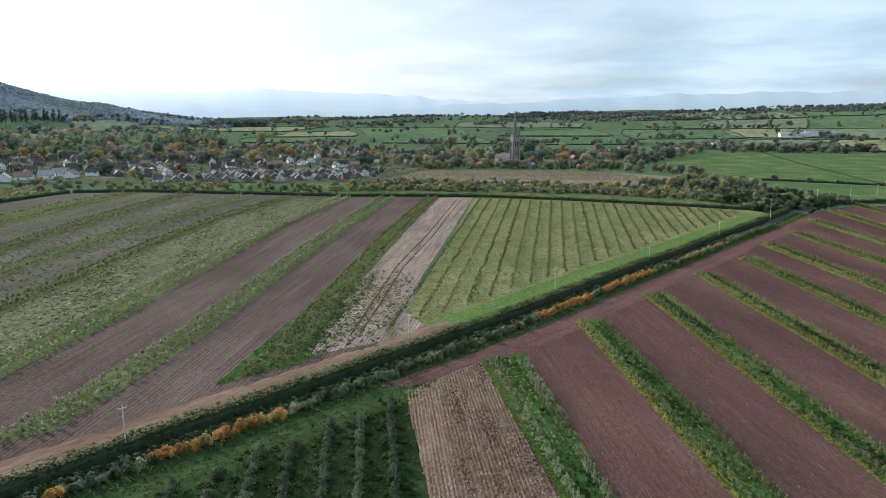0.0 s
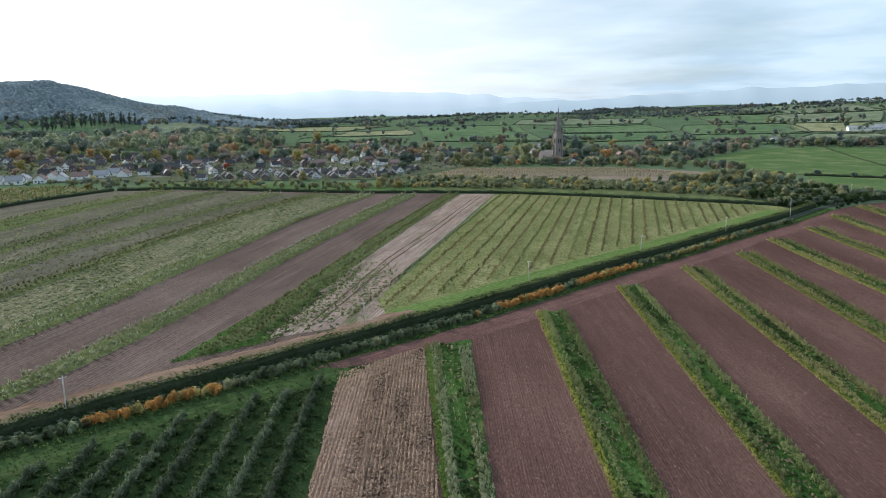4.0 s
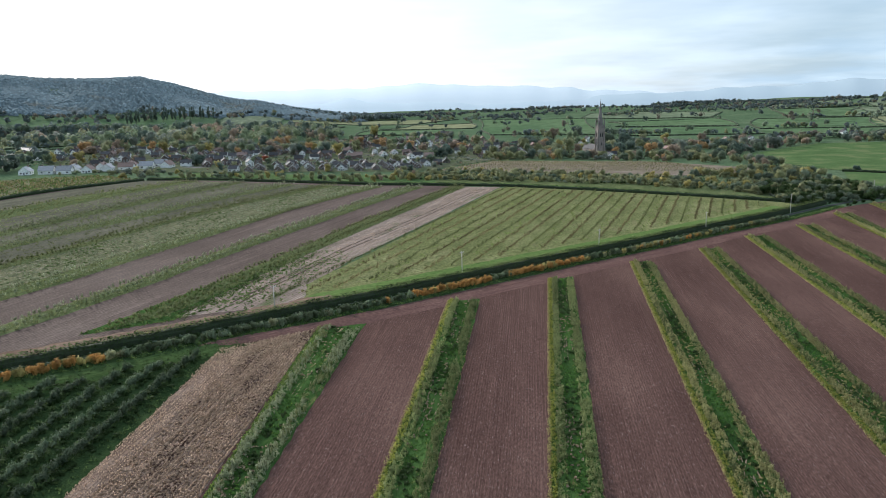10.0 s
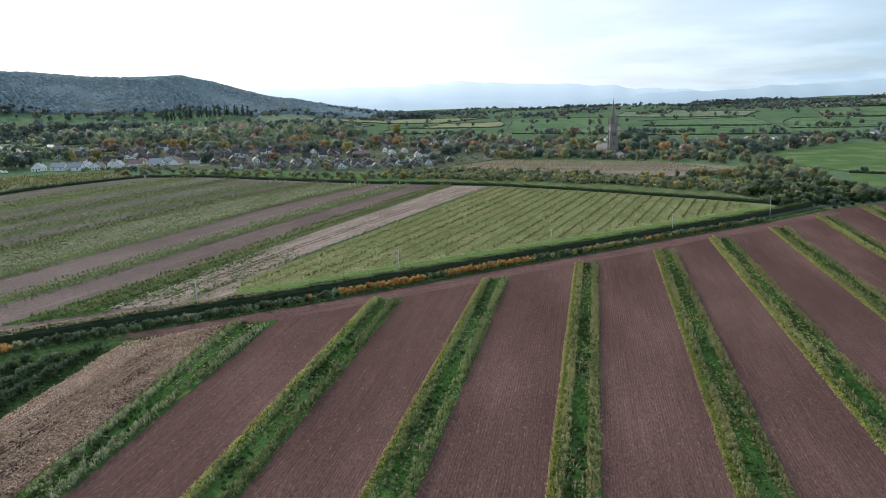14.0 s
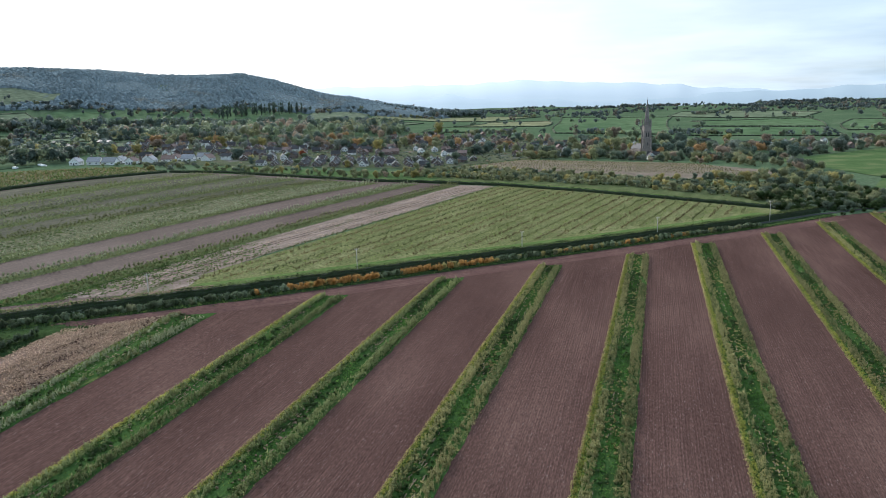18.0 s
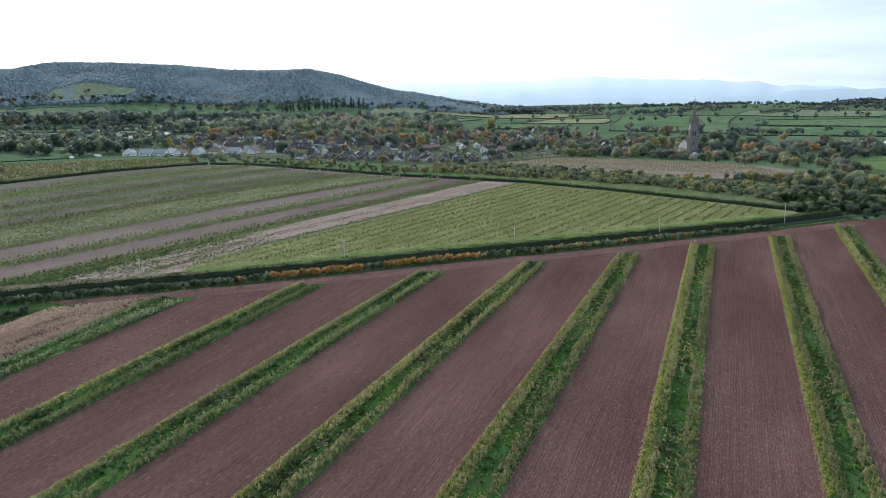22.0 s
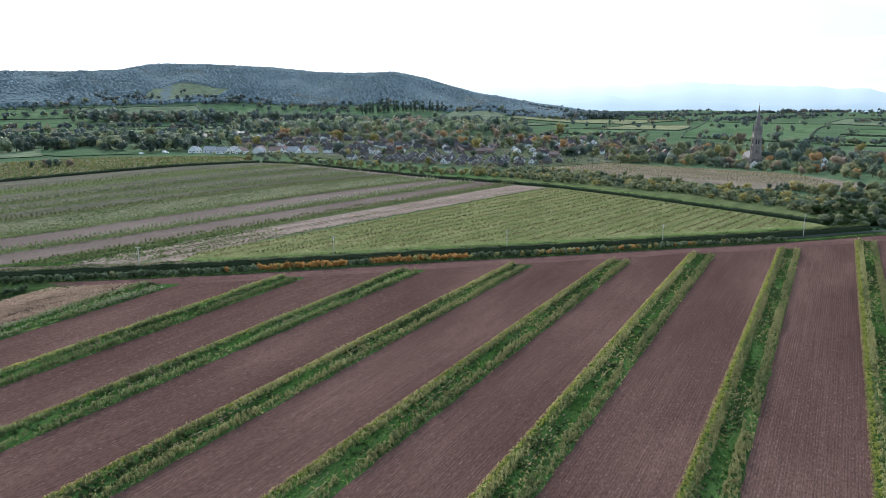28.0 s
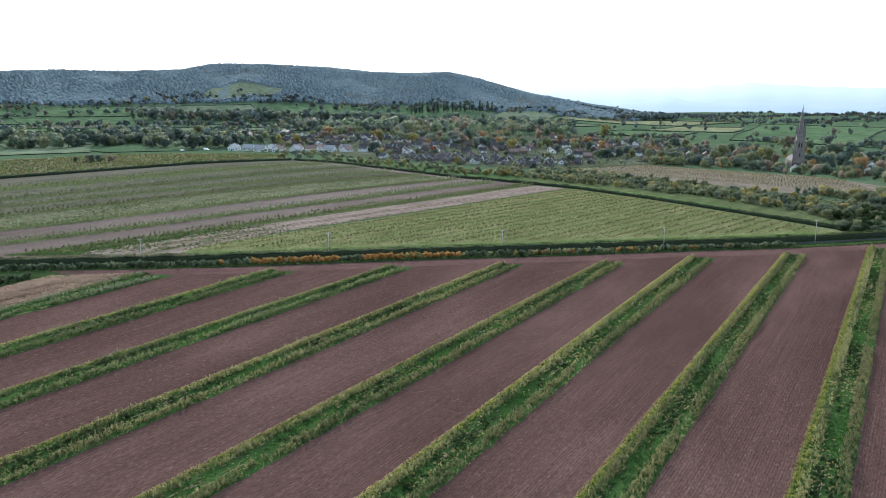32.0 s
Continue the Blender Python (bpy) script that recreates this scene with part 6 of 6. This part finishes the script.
grove(rng, [(-600, 400), (-530, 395), (-500, 450), (-505, 530), (-560, 560), (-620, 480)], 34, 10, (12, 18), ["dark", "green", "olive"], [0.6, 0.25, 0.15], ("wide", "round"), "meadow trees", "{} tree in a belt across the meadows", taken, 12)
grove(rng, [(-366, 362), (-342, 360), (-334, 384), (-352, 384)], 6, 7, (5, 8.5), ["olive", "dark", "russet"], [0.4, 0.4, 0.2], label="{} tree beside the fallow field")
grove(rng, [(-345, 520), (-300, 535), (-240, 512), (-235, 570), (-280, 600), (-330, 590)], 26, 7, (3.5, 7), ["olive", "green", "yellow", "grey"], [0.35, 0.3, 0.15, 0.2], ("wide", "bush"), "field corner scrub", "{} scrub tree at the field corner", taken, 9)


def woods(name, label, rng, places, highs, leaf, quads=22, size=1.5, seed=1, slim=0.42):
    """A wood far off: crowns of leaf clumps in one mesh, with no counting them."""
    c, h = np.asarray(places, float), np.asarray(highs, float)
    z0 = land(c[:, 0], c[:, 1])
    n = len(c) * quads
    lobes = np.clip(rng.normal(0, 1, (len(c), 4, 3)), -1.4, 1.4) * np.array([0.20, 0.20, 0.12]) * slim / 0.42 + np.array([0, 0, 0.56])
    wide = rng.uniform(0.20, 0.30, (len(c), 4))
    who, lobe = np.repeat(np.arange(len(c)), quads), rng.integers(0, 4, n)
    hh = h[who]
    d = rng.normal(size=(n, 3))
    d /= np.linalg.norm(d, axis=1)[:, None]
    r = rng.uniform(0.8, 1.12, n) * wide[who, lobe]
    centre = np.c_[c[who], z0[who]] + (lobes[who, lobe] + d * r[:, None]) * hh[:, None]
    nrm = d + rng.normal(0, 0.15, (n, 3)) + np.array([0, 0, 0.5])
    nrm /= np.linalg.norm(nrm, axis=1)[:, None]
    t = np.cross(nrm, rng.normal(size=(n, 3)))
    t /= np.linalg.norm(t, axis=1)[:, None]
    u = np.cross(nrm, t)
    k = (size * hh / 10 * rng.uniform(0.7, 1.4, n))[:, None]
    v = np.stack([centre - t * k, centre + u * k, centre + t * k, centre - u * k], 1).reshape(-1, 3)
    f = [(4 * j + 3, 4 * j + 2, 4 * j + 1, 4 * j) for j in range(n)]
    hearts = [lump(rng, x + q * o[0], y + q * o[1], z + q * o[2], q * w * 0.85, 5) for (x, y), z, q, os, ws in zip(c, z0, h, lobes, wide) for o, w in zip(os[:2], ws)]
    hv, hf = joined(hearts)
    mids = np.repeat(np.concatenate([[(x + q * o[0], y + q * o[1], z + q * o[2]) for o in os[:2]] for (x, y), z, q, os in zip(c, z0, h, lobes)]), len(hearts[0][0]), 0)
    shade = np.r_[np.repeat(unit(d + 0.6 * lobes[who, lobe] / 0.3 * (1, 1, 0) + (0, 0, 0.55)), 4, 0), unit(unit(np.array(hv) - mids) + (0, 0, 0.5))]
    ob = new(name, mesh_of(name, np.r_[v, np.array(hv)], f + [tuple(i + len(v) for i in q) for q in hf], M[leaf], True, shade))
    return tagged(ob, label, "woodland", kind="stuff")


def polar(a, r):
    return (150 - r * math.sin(radians(a)), 20 + r * math.cos(radians(a)))


def mixed_woods(label, places, heights, palette, **more):
    """The same wood in several leaf colours."""
    places = np.array(places)
    pick = rng.choice(len(palette), len(places), p=[w for _, w in palette])
    for i, (leaf, _) in enumerate(palette):
        sel = places[pick == i]
        if len(sel):
            woods("woodland", label, rng, sel, rng.uniform(*heights, len(sel)), leaf, **more)


# belts behind the village and up to the hill
mixed_woods("belt of mixed autumn trees behind the village", scatter(rng, [(-700, 880), (-560, 890), (-420, 960), (-300, 1110), (-330, 1230), (-470, 1300), (-640, 1120), (-760, 960)], 210, 14, taken, 10), (15, 24),
            [("green", 0.25), ("dark", 0.28), ("olive", 0.18), ("russet", 0.06), ("orange", 0.01), ("grey", 0.22)], quads=190, size=0.5, slim=0.68)
mixed_woods("line of trees across the western meadows", [polar(a + rng.normal(0, 0.5), r + rng.normal(0, 25)) for a in np.arange(42, 80, 0.55) for r in (950, 1180)], (9, 16),
            [("green", 0.2), ("dark", 0.3), ("olive", 0.15), ("far_wood_haze", 0.35)], quads=50, size=1.2)
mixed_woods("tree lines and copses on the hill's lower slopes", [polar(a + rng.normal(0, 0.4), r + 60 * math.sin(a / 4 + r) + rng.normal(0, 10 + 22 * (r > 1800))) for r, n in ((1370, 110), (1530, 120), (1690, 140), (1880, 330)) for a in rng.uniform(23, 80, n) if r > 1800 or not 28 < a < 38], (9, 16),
            [("far_wood_haze", 0.62), ("dark", 0.16), ("olive", 0.08), ("far_rust_haze", 0.14)], quads=36, size=1.3)
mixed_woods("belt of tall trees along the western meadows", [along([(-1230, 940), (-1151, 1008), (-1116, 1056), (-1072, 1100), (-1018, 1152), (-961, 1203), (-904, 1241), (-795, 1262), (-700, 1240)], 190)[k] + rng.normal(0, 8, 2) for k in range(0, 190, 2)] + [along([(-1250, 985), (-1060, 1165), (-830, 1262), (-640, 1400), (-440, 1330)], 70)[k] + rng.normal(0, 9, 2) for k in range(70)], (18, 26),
            [("dark", 0.38), ("far_wood_haze", 0.24), ("sedge", 0.28), ("far_rust_haze", 0.1)], quads=190, size=0.5, slim=0.68)
mixed_woods("dark belt of trees across the near meadows", [along([(-760, 400), (-656, 450), (-600, 500), (-520, 520), (-430, 500), (-400, 545), (-440, 580), (-560, 560), (-640, 620), (-600, 660)], 130)[k] + rng.normal(0, 9, 2) for k in range(130)], (10, 18),
            [("dark", 0.6), ("green", 0.15), ("olive", 0.15), ("grey", 0.1)], quads=150, size=0.6, slim=0.6)
sheet("hillside", "woodland floor of the hill, blued by painted haze", [polar(a, 1940) for a in np.arange(19, 100, 1.5)], [polar(a, 3000) for a in np.arange(19, 100, 1.5)], M["hill_wood_haze"], 0.9, 60.0, "hillside")
CLEAR = [[(-1381, 1206), (-1483, 1314), (-1513, 1404), (-1318, 1434), (-1286, 1360), (-1324, 1270)], [polar(41, 1730), polar(43, 1730), polar(43, 1800), polar(41, 1790)], [polar(26, 1700), polar(30, 1700), polar(29, 1950), polar(25, 1900)]]
# the hill's closed canopy: a bumpy sheet of crowns, open over the fields
ca, cr = np.arange(19, 100, 0.28), np.arange(1900, 2860, 9.0)
cx = 150 - cr[None, :] * np.sin(np.radians(ca))[:, None]
cy = 20 + cr[None, :] * np.cos(np.radians(ca))[:, None]
bump = rng.uniform(0, 1.5, cx.shape) + 3 * np.sin(cx / 90) * np.sin(cy / 70)
high = land(cx, cy) + 3.0 + bump
for c in CLEAR:
    for i in range(len(ca)):
        for j in range(len(cr)):
            if c[0][0] - 420 < cx[i, j] < c[0][0] + 420 and inside(c, cx[i, j], cy[i, j]):
                high[i, j] -= 11
high[:, 0] -= 14
canopy = new("woodland", mesh_of("woodland", np.c_[cx.ravel(), cy.ravel(), high.ravel()], grid_faces(len(ca), len(cr)), M["hill_wood_haze"], True))
tagged(canopy, "closed canopy of the wooded hill, painted blue-grey with haze", "woodland", kind="stuff")
crowns = []
for r in np.arange(1885, 2612, 12.0):
    for a in np.arange(19, 72, math.degrees(12.0 / r)):
        x, y = polar(a + rng.normal(0, 0.09), r + rng.normal(0, 4.5))
        if not any(inside(c, x, y) for c in CLEAR):
            crowns.append(lump(rng, x, y, lz(x, y) + rng.uniform(0.4, 2.6), rng.uniform(4.8, 7.2), 5))
v, f = joined(crowns)
v = np.array(v)
mids = np.repeat(np.array([np.mean(c[0], axis=0) for c in crowns]), len(crowns[0][0]), 0)
shade = unit(unit(v - mids) * (0.45, 0.45, 0.3) + (0, 0, 0.8))
tagged(new("woodland", mesh_of("woodland", v, f, M["hill_crown_haze"], True, shade)), "tree crowns of the wooded hill, painted blue-grey with haze", "woodland", kind="stuff")
for c, leaf in zip(CLEAR, ("hill_pasture", "far_green", "hill_pasture")):
    sheet("hill_field", "pale open field on the wooded hillside", c[:len(c) // 2], c[len(c) // 2:][::-1], M[leaf], 2.0, 30.0)
# tree lines, copses and single trees of the far country
def lines_of(count, angles, radii, most, spread):
    """Trees in ragged lines across the view, some thickened to copses."""
    out = []
    for _ in range(count):
        edge = len(radii) > 2
        a, r, n = rng.uniform(*angles), (rng.choice(radii) + rng.normal(0, 8) if edge else rng.uniform(*radii)), int(rng.integers(3, most))
        slope, thick = rng.normal(0, 0.06 if edge else 0.5), rng.choice([2, 3, spread])
        for k in range(n):
            step = (k - n / 2) * rng.uniform(3.8, 6.5)
            if rng.random() < 0.82:
                out.append(polar(a + math.degrees(step / r) + rng.normal(0, 0.02), r + slope * step + rng.normal(0, thick)))
    return out


# far palette, with the haze already in its leaf colours
FARS = [("far_wood_haze", 0.80), ("far_rust_haze", 0.14), ("sedge", 0.06)]
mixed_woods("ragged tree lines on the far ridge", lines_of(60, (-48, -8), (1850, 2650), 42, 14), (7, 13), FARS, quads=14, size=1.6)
mixed_woods("dark wood along the far ridge's top", lines_of(14, (-48, -26), (2250, 2420), 60, 22), (9, 14), [("far_wood_haze", 0.75), ("sedge", 0.1), ("far_rust_haze", 0.15)], quads=14, size=1.6)
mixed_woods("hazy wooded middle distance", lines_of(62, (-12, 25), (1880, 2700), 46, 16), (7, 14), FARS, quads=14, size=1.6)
mixed_woods("hedgerow trees of the far valley", lines_of(70, (-46, -10), (1130, 1340, 1570, 1840), 22, 5), (6, 13), [("far_wood_haze", 0.35), ("sedge", 0.35), ("moss", 0.15), ("far_rust_haze", 0.15)], quads=46, size=1.0)
mixed_woods("hedgerow trees behind the church", lines_of(26, (-10, 22), (1185, 1200, 1830, 1860), 16, 6), (6, 12), [("far_wood_haze", 0.3), ("sedge", 0.35), ("moss", 0.2), ("far_rust_haze", 0.15)], quads=46, size=1.0)
mixed_woods("dark copse in the pale fields", scatter(rng, [(-530, 1800), (-395, 1850), (-400, 1910), (-540, 1870)], 90, 8), (14, 20), [("dark", 0.4), ("far_wood_haze", 0.6)], quads=40, size=1.2)

mixed_woods("single trees in the far pastures", [polar(rng.uniform(-46, 20), rng.uniform(1140, 2200)) for _ in range(190)], (9, 17), [("far_wood_haze", 0.4), ("sedge", 0.3), ("dark", 0.15), ("far_rust_haze", 0.15)], quads=70, size=0.8, slim=0.6)

# poplars in a row below the hill
for k in range(30):
    f = k / 29
    x, y = -869 + 83 * f + rng.normal(0, 3), 1423 + 212 * f + rng.normal(0, 4)
    tree(x, y, rng.uniform(28, 36), "tall", "dark", "poplar", "tall dark poplar in a long row below the hill", "tree", "poplar row", 300, 0.05, 0.5)

# ---- fields of the middle distance, with hedges between ----
def bend(line):
    """The line drawn as a gentle curve, as old field edges run."""
    p = along(line, 9)
    span = p[-1] - p[0]
    wave = np.sin(np.linspace(0, math.pi, 9))[:, None] * rng.normal(0, 0.07)
    return [tuple(q) for q in p + wave * np.array([-span[1], span[0]])]


def far_field(left, right, leaf, label, hedged=True):
    left, right = bend(left), bend(right)
    sheet("far_field", label, left, right, M[leaf], 0.8, 40.0)
    if hedged:
        hedge(list(left) + list(right)[::-1] + [left[0]], 3.0, 2.2, "dark hedge round a far field", "sedge", 1.1, 1.0)


far_field([(-76, 1235), (-130, 1400), (-180, 1800)], [(110, 1215), (95, 1500), (70, 1800)], "far_green", "bright green pasture rising behind the church")
far_field([(134, 1190), (140, 1390)], [(345, 1210), (330, 1380)], "far_green", "green pasture beside the church fields")
far_field([(130, 1420), (120, 1600)], [(340, 1400), (330, 1620)], "far_green", "green pasture on the slope")
far_field([(60, 1830), (330, 1660)], [(80, 2000), (380, 1850)], "far_olive", "dull green pasture high on the slope")
far_field([(-610, 1674), (-305, 1640)], [(-676, 1839), (-241, 1854)], "far_pale", "pale stubble field beyond the village")
far_field([(-300, 1210), (-330, 1400)], [(-170, 1250), (-190, 1420)], "far_green", "small green paddock behind the village")
far_field([(-320, 1430), (-300, 1600)], [(-140, 1450), (-170, 1620)], "far_pale", "pale paddock behind the village")
far_field([(-640, 1380), (-620, 1560)], [(-480, 1400), (-440, 1570)], "far_olive", "dull paddock behind dark trees")
for a0 in range(-46, -10, 6):
    for r0, r1 in ((1130, 1330), (1350, 1560), (1580, 1830), (1850, 2120)):
        j = rng.normal(0, 0.7, 4)
        leaf = str(rng.choice(["far_green", "far_olive", "far_green", "far_pale"], p=[0.4, 0.35, 0.15, 0.10]))
        far_field([polar(a0 + j[0], r0), polar(a0 + j[1], r1)], [polar(a0 + 5.6 + j[2], r0 + 30 * j[0]), polar(a0 + 5.6 + j[3], r1 + 30 * j[1])], leaf, "hedged pasture on the far valley side", rng.random() < 0.75)
for a0 in range(32, 80, 8):
    for r0, r1 in ((720, 900), (985, 1130), (1220, 1350), (1390, 1510), (1550, 1670), (1710, 1850)):
        if r0 < 1300 and a0 < 40 or r0 < 900 and a0 < 50:
            continue
        j = rng.normal(0, 0.7, 4)
        leaf = str(rng.choice(["far_green", "far_olive", "pasture", "weedy_soil"], p=[0.4, 0.3, 0.2, 0.1]))
        far_field([polar(a0 + j[0], r0), polar(a0 + j[1], r1)], [polar(a0 + 7.6 + j[2], r0), polar(a0 + 7.6 + j[3], r1)], leaf, "hedged meadow west of the village", rng.random() < 0.7)
far_field([(-600, 440), (-560, 520)], [(-430, 430), (-385, 505)], "pasture", "green meadow beyond the fallow field", False)

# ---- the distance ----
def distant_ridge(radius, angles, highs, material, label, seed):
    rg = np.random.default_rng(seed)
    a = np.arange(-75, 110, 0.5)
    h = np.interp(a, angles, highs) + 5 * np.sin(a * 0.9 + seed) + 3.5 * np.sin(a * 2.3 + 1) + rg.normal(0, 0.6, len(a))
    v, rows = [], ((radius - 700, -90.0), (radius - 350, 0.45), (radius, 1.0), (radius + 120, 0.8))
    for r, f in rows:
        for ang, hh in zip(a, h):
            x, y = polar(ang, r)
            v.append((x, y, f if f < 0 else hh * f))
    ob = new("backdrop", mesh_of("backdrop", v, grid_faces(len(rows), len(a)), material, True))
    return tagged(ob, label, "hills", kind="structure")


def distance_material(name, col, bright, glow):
    """Hills with painted haze: col away from the sun, bright towards it (west), emission for the haze's light."""
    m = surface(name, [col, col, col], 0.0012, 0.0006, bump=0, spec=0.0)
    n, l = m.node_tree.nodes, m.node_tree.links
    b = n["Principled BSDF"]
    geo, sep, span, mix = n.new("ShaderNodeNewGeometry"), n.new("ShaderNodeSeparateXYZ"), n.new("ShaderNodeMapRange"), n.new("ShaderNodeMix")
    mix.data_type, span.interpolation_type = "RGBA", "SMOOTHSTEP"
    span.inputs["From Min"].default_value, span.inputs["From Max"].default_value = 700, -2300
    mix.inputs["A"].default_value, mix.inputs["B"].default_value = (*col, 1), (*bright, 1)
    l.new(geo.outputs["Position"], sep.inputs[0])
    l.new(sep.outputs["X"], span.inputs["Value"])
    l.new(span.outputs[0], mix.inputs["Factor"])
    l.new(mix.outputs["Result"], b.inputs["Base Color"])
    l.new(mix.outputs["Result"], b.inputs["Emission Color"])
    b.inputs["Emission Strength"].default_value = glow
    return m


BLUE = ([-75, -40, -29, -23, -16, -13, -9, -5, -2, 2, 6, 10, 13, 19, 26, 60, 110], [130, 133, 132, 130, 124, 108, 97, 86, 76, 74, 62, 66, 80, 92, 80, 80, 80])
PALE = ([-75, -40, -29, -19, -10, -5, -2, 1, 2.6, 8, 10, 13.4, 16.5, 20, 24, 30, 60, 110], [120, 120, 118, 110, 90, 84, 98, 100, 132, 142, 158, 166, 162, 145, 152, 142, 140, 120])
# haze over both ridges is painted as colour and emission
distant_ridge(4350, *BLUE, distance_material("blue_haze_hills", (0.25, 0.30, 0.33), (0.39, 0.44, 0.465), 0.65), "hazy blue distant hills", 3)
distant_ridge(4560, *PALE, distance_material("pale_haze_hills", (0.31, 0.355, 0.382), (0.455, 0.495, 0.515), 0.71), "pale far hills fading into the sky", 8)

# ---- poles, the parked van ----
def pole_thing(x, y, high, turn):
    root = new("utility_pole")
    root.location, root.rotation_euler = (x, y, lz(x, y)), (0, 0, radians(turn))
    part("pole", tube([(0, 0, z) for z in (-0.5, high * 0.5, high)], (0.19, 0.16, 0.13), 8), "pole_wood", root, flat=False)
    arm = part("crossarm", box(0, 0, high - 0.55, 1.9, 0.14, 0.16), "pole_wood", root)
    for dx in (-0.85, 0.0, 0.85):
        part("insulator", joined([prism(dx, 0, high - 0.39, high - 0.15, 0.07, 0.07, 8), prism(dx, 0, high - 0.30, high - 0.24, 0.12, 0.12, 8)]), "porcelain", arm, flat=False)
    part("brace", joined([tube([(-0.6, 0.08, high - 0.5), (0, 0.16, high - 1.2)], (0.035, 0.035), 4), tube([(0.6, 0.08, high - 0.5), (0, 0.16, high - 1.2)], (0.035, 0.035), 4)]), "metal", arm)
    return tagged(root, "grey wooden utility pole with short crossarm", "utility pole", "line of poles")


for x, y, high in ((-61.5, 141.2, 10.0), (-7, 212, 8.6), (45.5, 270.5, 9.8), (98, 330, 9.5), (152, 389, 9.5), (206.5, 449.3, 11.0), (276, 529, 9), (309, 545, 9), (339, 562, 9)):
    pole_thing(x, y, high, 48)


def van(x, y, turn):
    root = new("van")
    root.location, root.rotation_euler = (x, y, lz(x, y) + 0.25), (0, 0, radians(turn))
    # side outline swept across, narrower at the roof
    out = [(-2.4, 0.35), (2.4, 0.35), (2.45, 0.95), (1.75, 1.15), (1.05, 1.95), (-2.3, 2.0), (-2.45, 1.1)]
    n = len(out)
    v = [(px, -0.92 if pz < 1.2 else -0.78, pz) for px, pz in out] + [(px, 0.92 if pz < 1.2 else 0.78, pz) for px, pz in out]
    body = part("body", (v, [tuple(range(n)), tuple(range(2 * n - 1, n - 1, -1))] + [(i, (i + 1) % n, n + (i + 1) % n, n + i)[::-1] for i in range(n)]), "white_paint", root)
    part("windscreen", ([(1.72, -0.72, 1.22), (1.72, 0.72, 1.22), (1.12, 0.66, 1.88), (1.12, -0.66, 1.88)], [(0, 1, 2, 3)]), "window_glass", body)
    for sgn in (-1, 1):
        part("side_window", box(0.55, sgn * 0.82, 1.3, 0.9, 0.12, 0.45), "window_glass", body)
        part("headlight", box(2.42, sgn * 0.65, 0.72, 0.08, 0.3, 0.16), "porcelain", body)
    for wx in (-1.5, 1.5):
        for sgn in (-1, 1):
            ring = [(wx + 0.34 * math.cos(k * math.pi / 8), sgn * 0.85 + w, 0.34 + 0.34 * math.sin(k * math.pi / 8)) for w in (-0.11, 0.11) for k in range(16)]
            wheel = part("wheel", (ring, [(k, (k + 1) % 16, 16 + (k + 1) % 16, 16 + k) for k in range(16)] + [tuple(range(16)), tuple(range(31, 15, -1))]), "asphalt", root)
            rim = [(wx + 0.19 * math.cos(k * math.pi / 6), sgn * 0.85 + w, 0.34 + 0.19 * math.sin(k * math.pi / 6)) for w in (-0.125, 0.125) for k in range(12)]
            part("rim", (rim, [(k, (k + 1) % 12, 12 + (k + 1) % 12, 12 + k) for k in range(12)] + [tuple(range(12)), tuple(range(23, 11, -1))]), "metal", wheel)
    return tagged(root, "white van parked on rough grass beside a hedge", "van")


van(231.5, 489, 120)
for x, y, turn in ((-394, 519, 20), (-385, 514, 24), (-390, 489, 95)):
    van(x, y, turn)
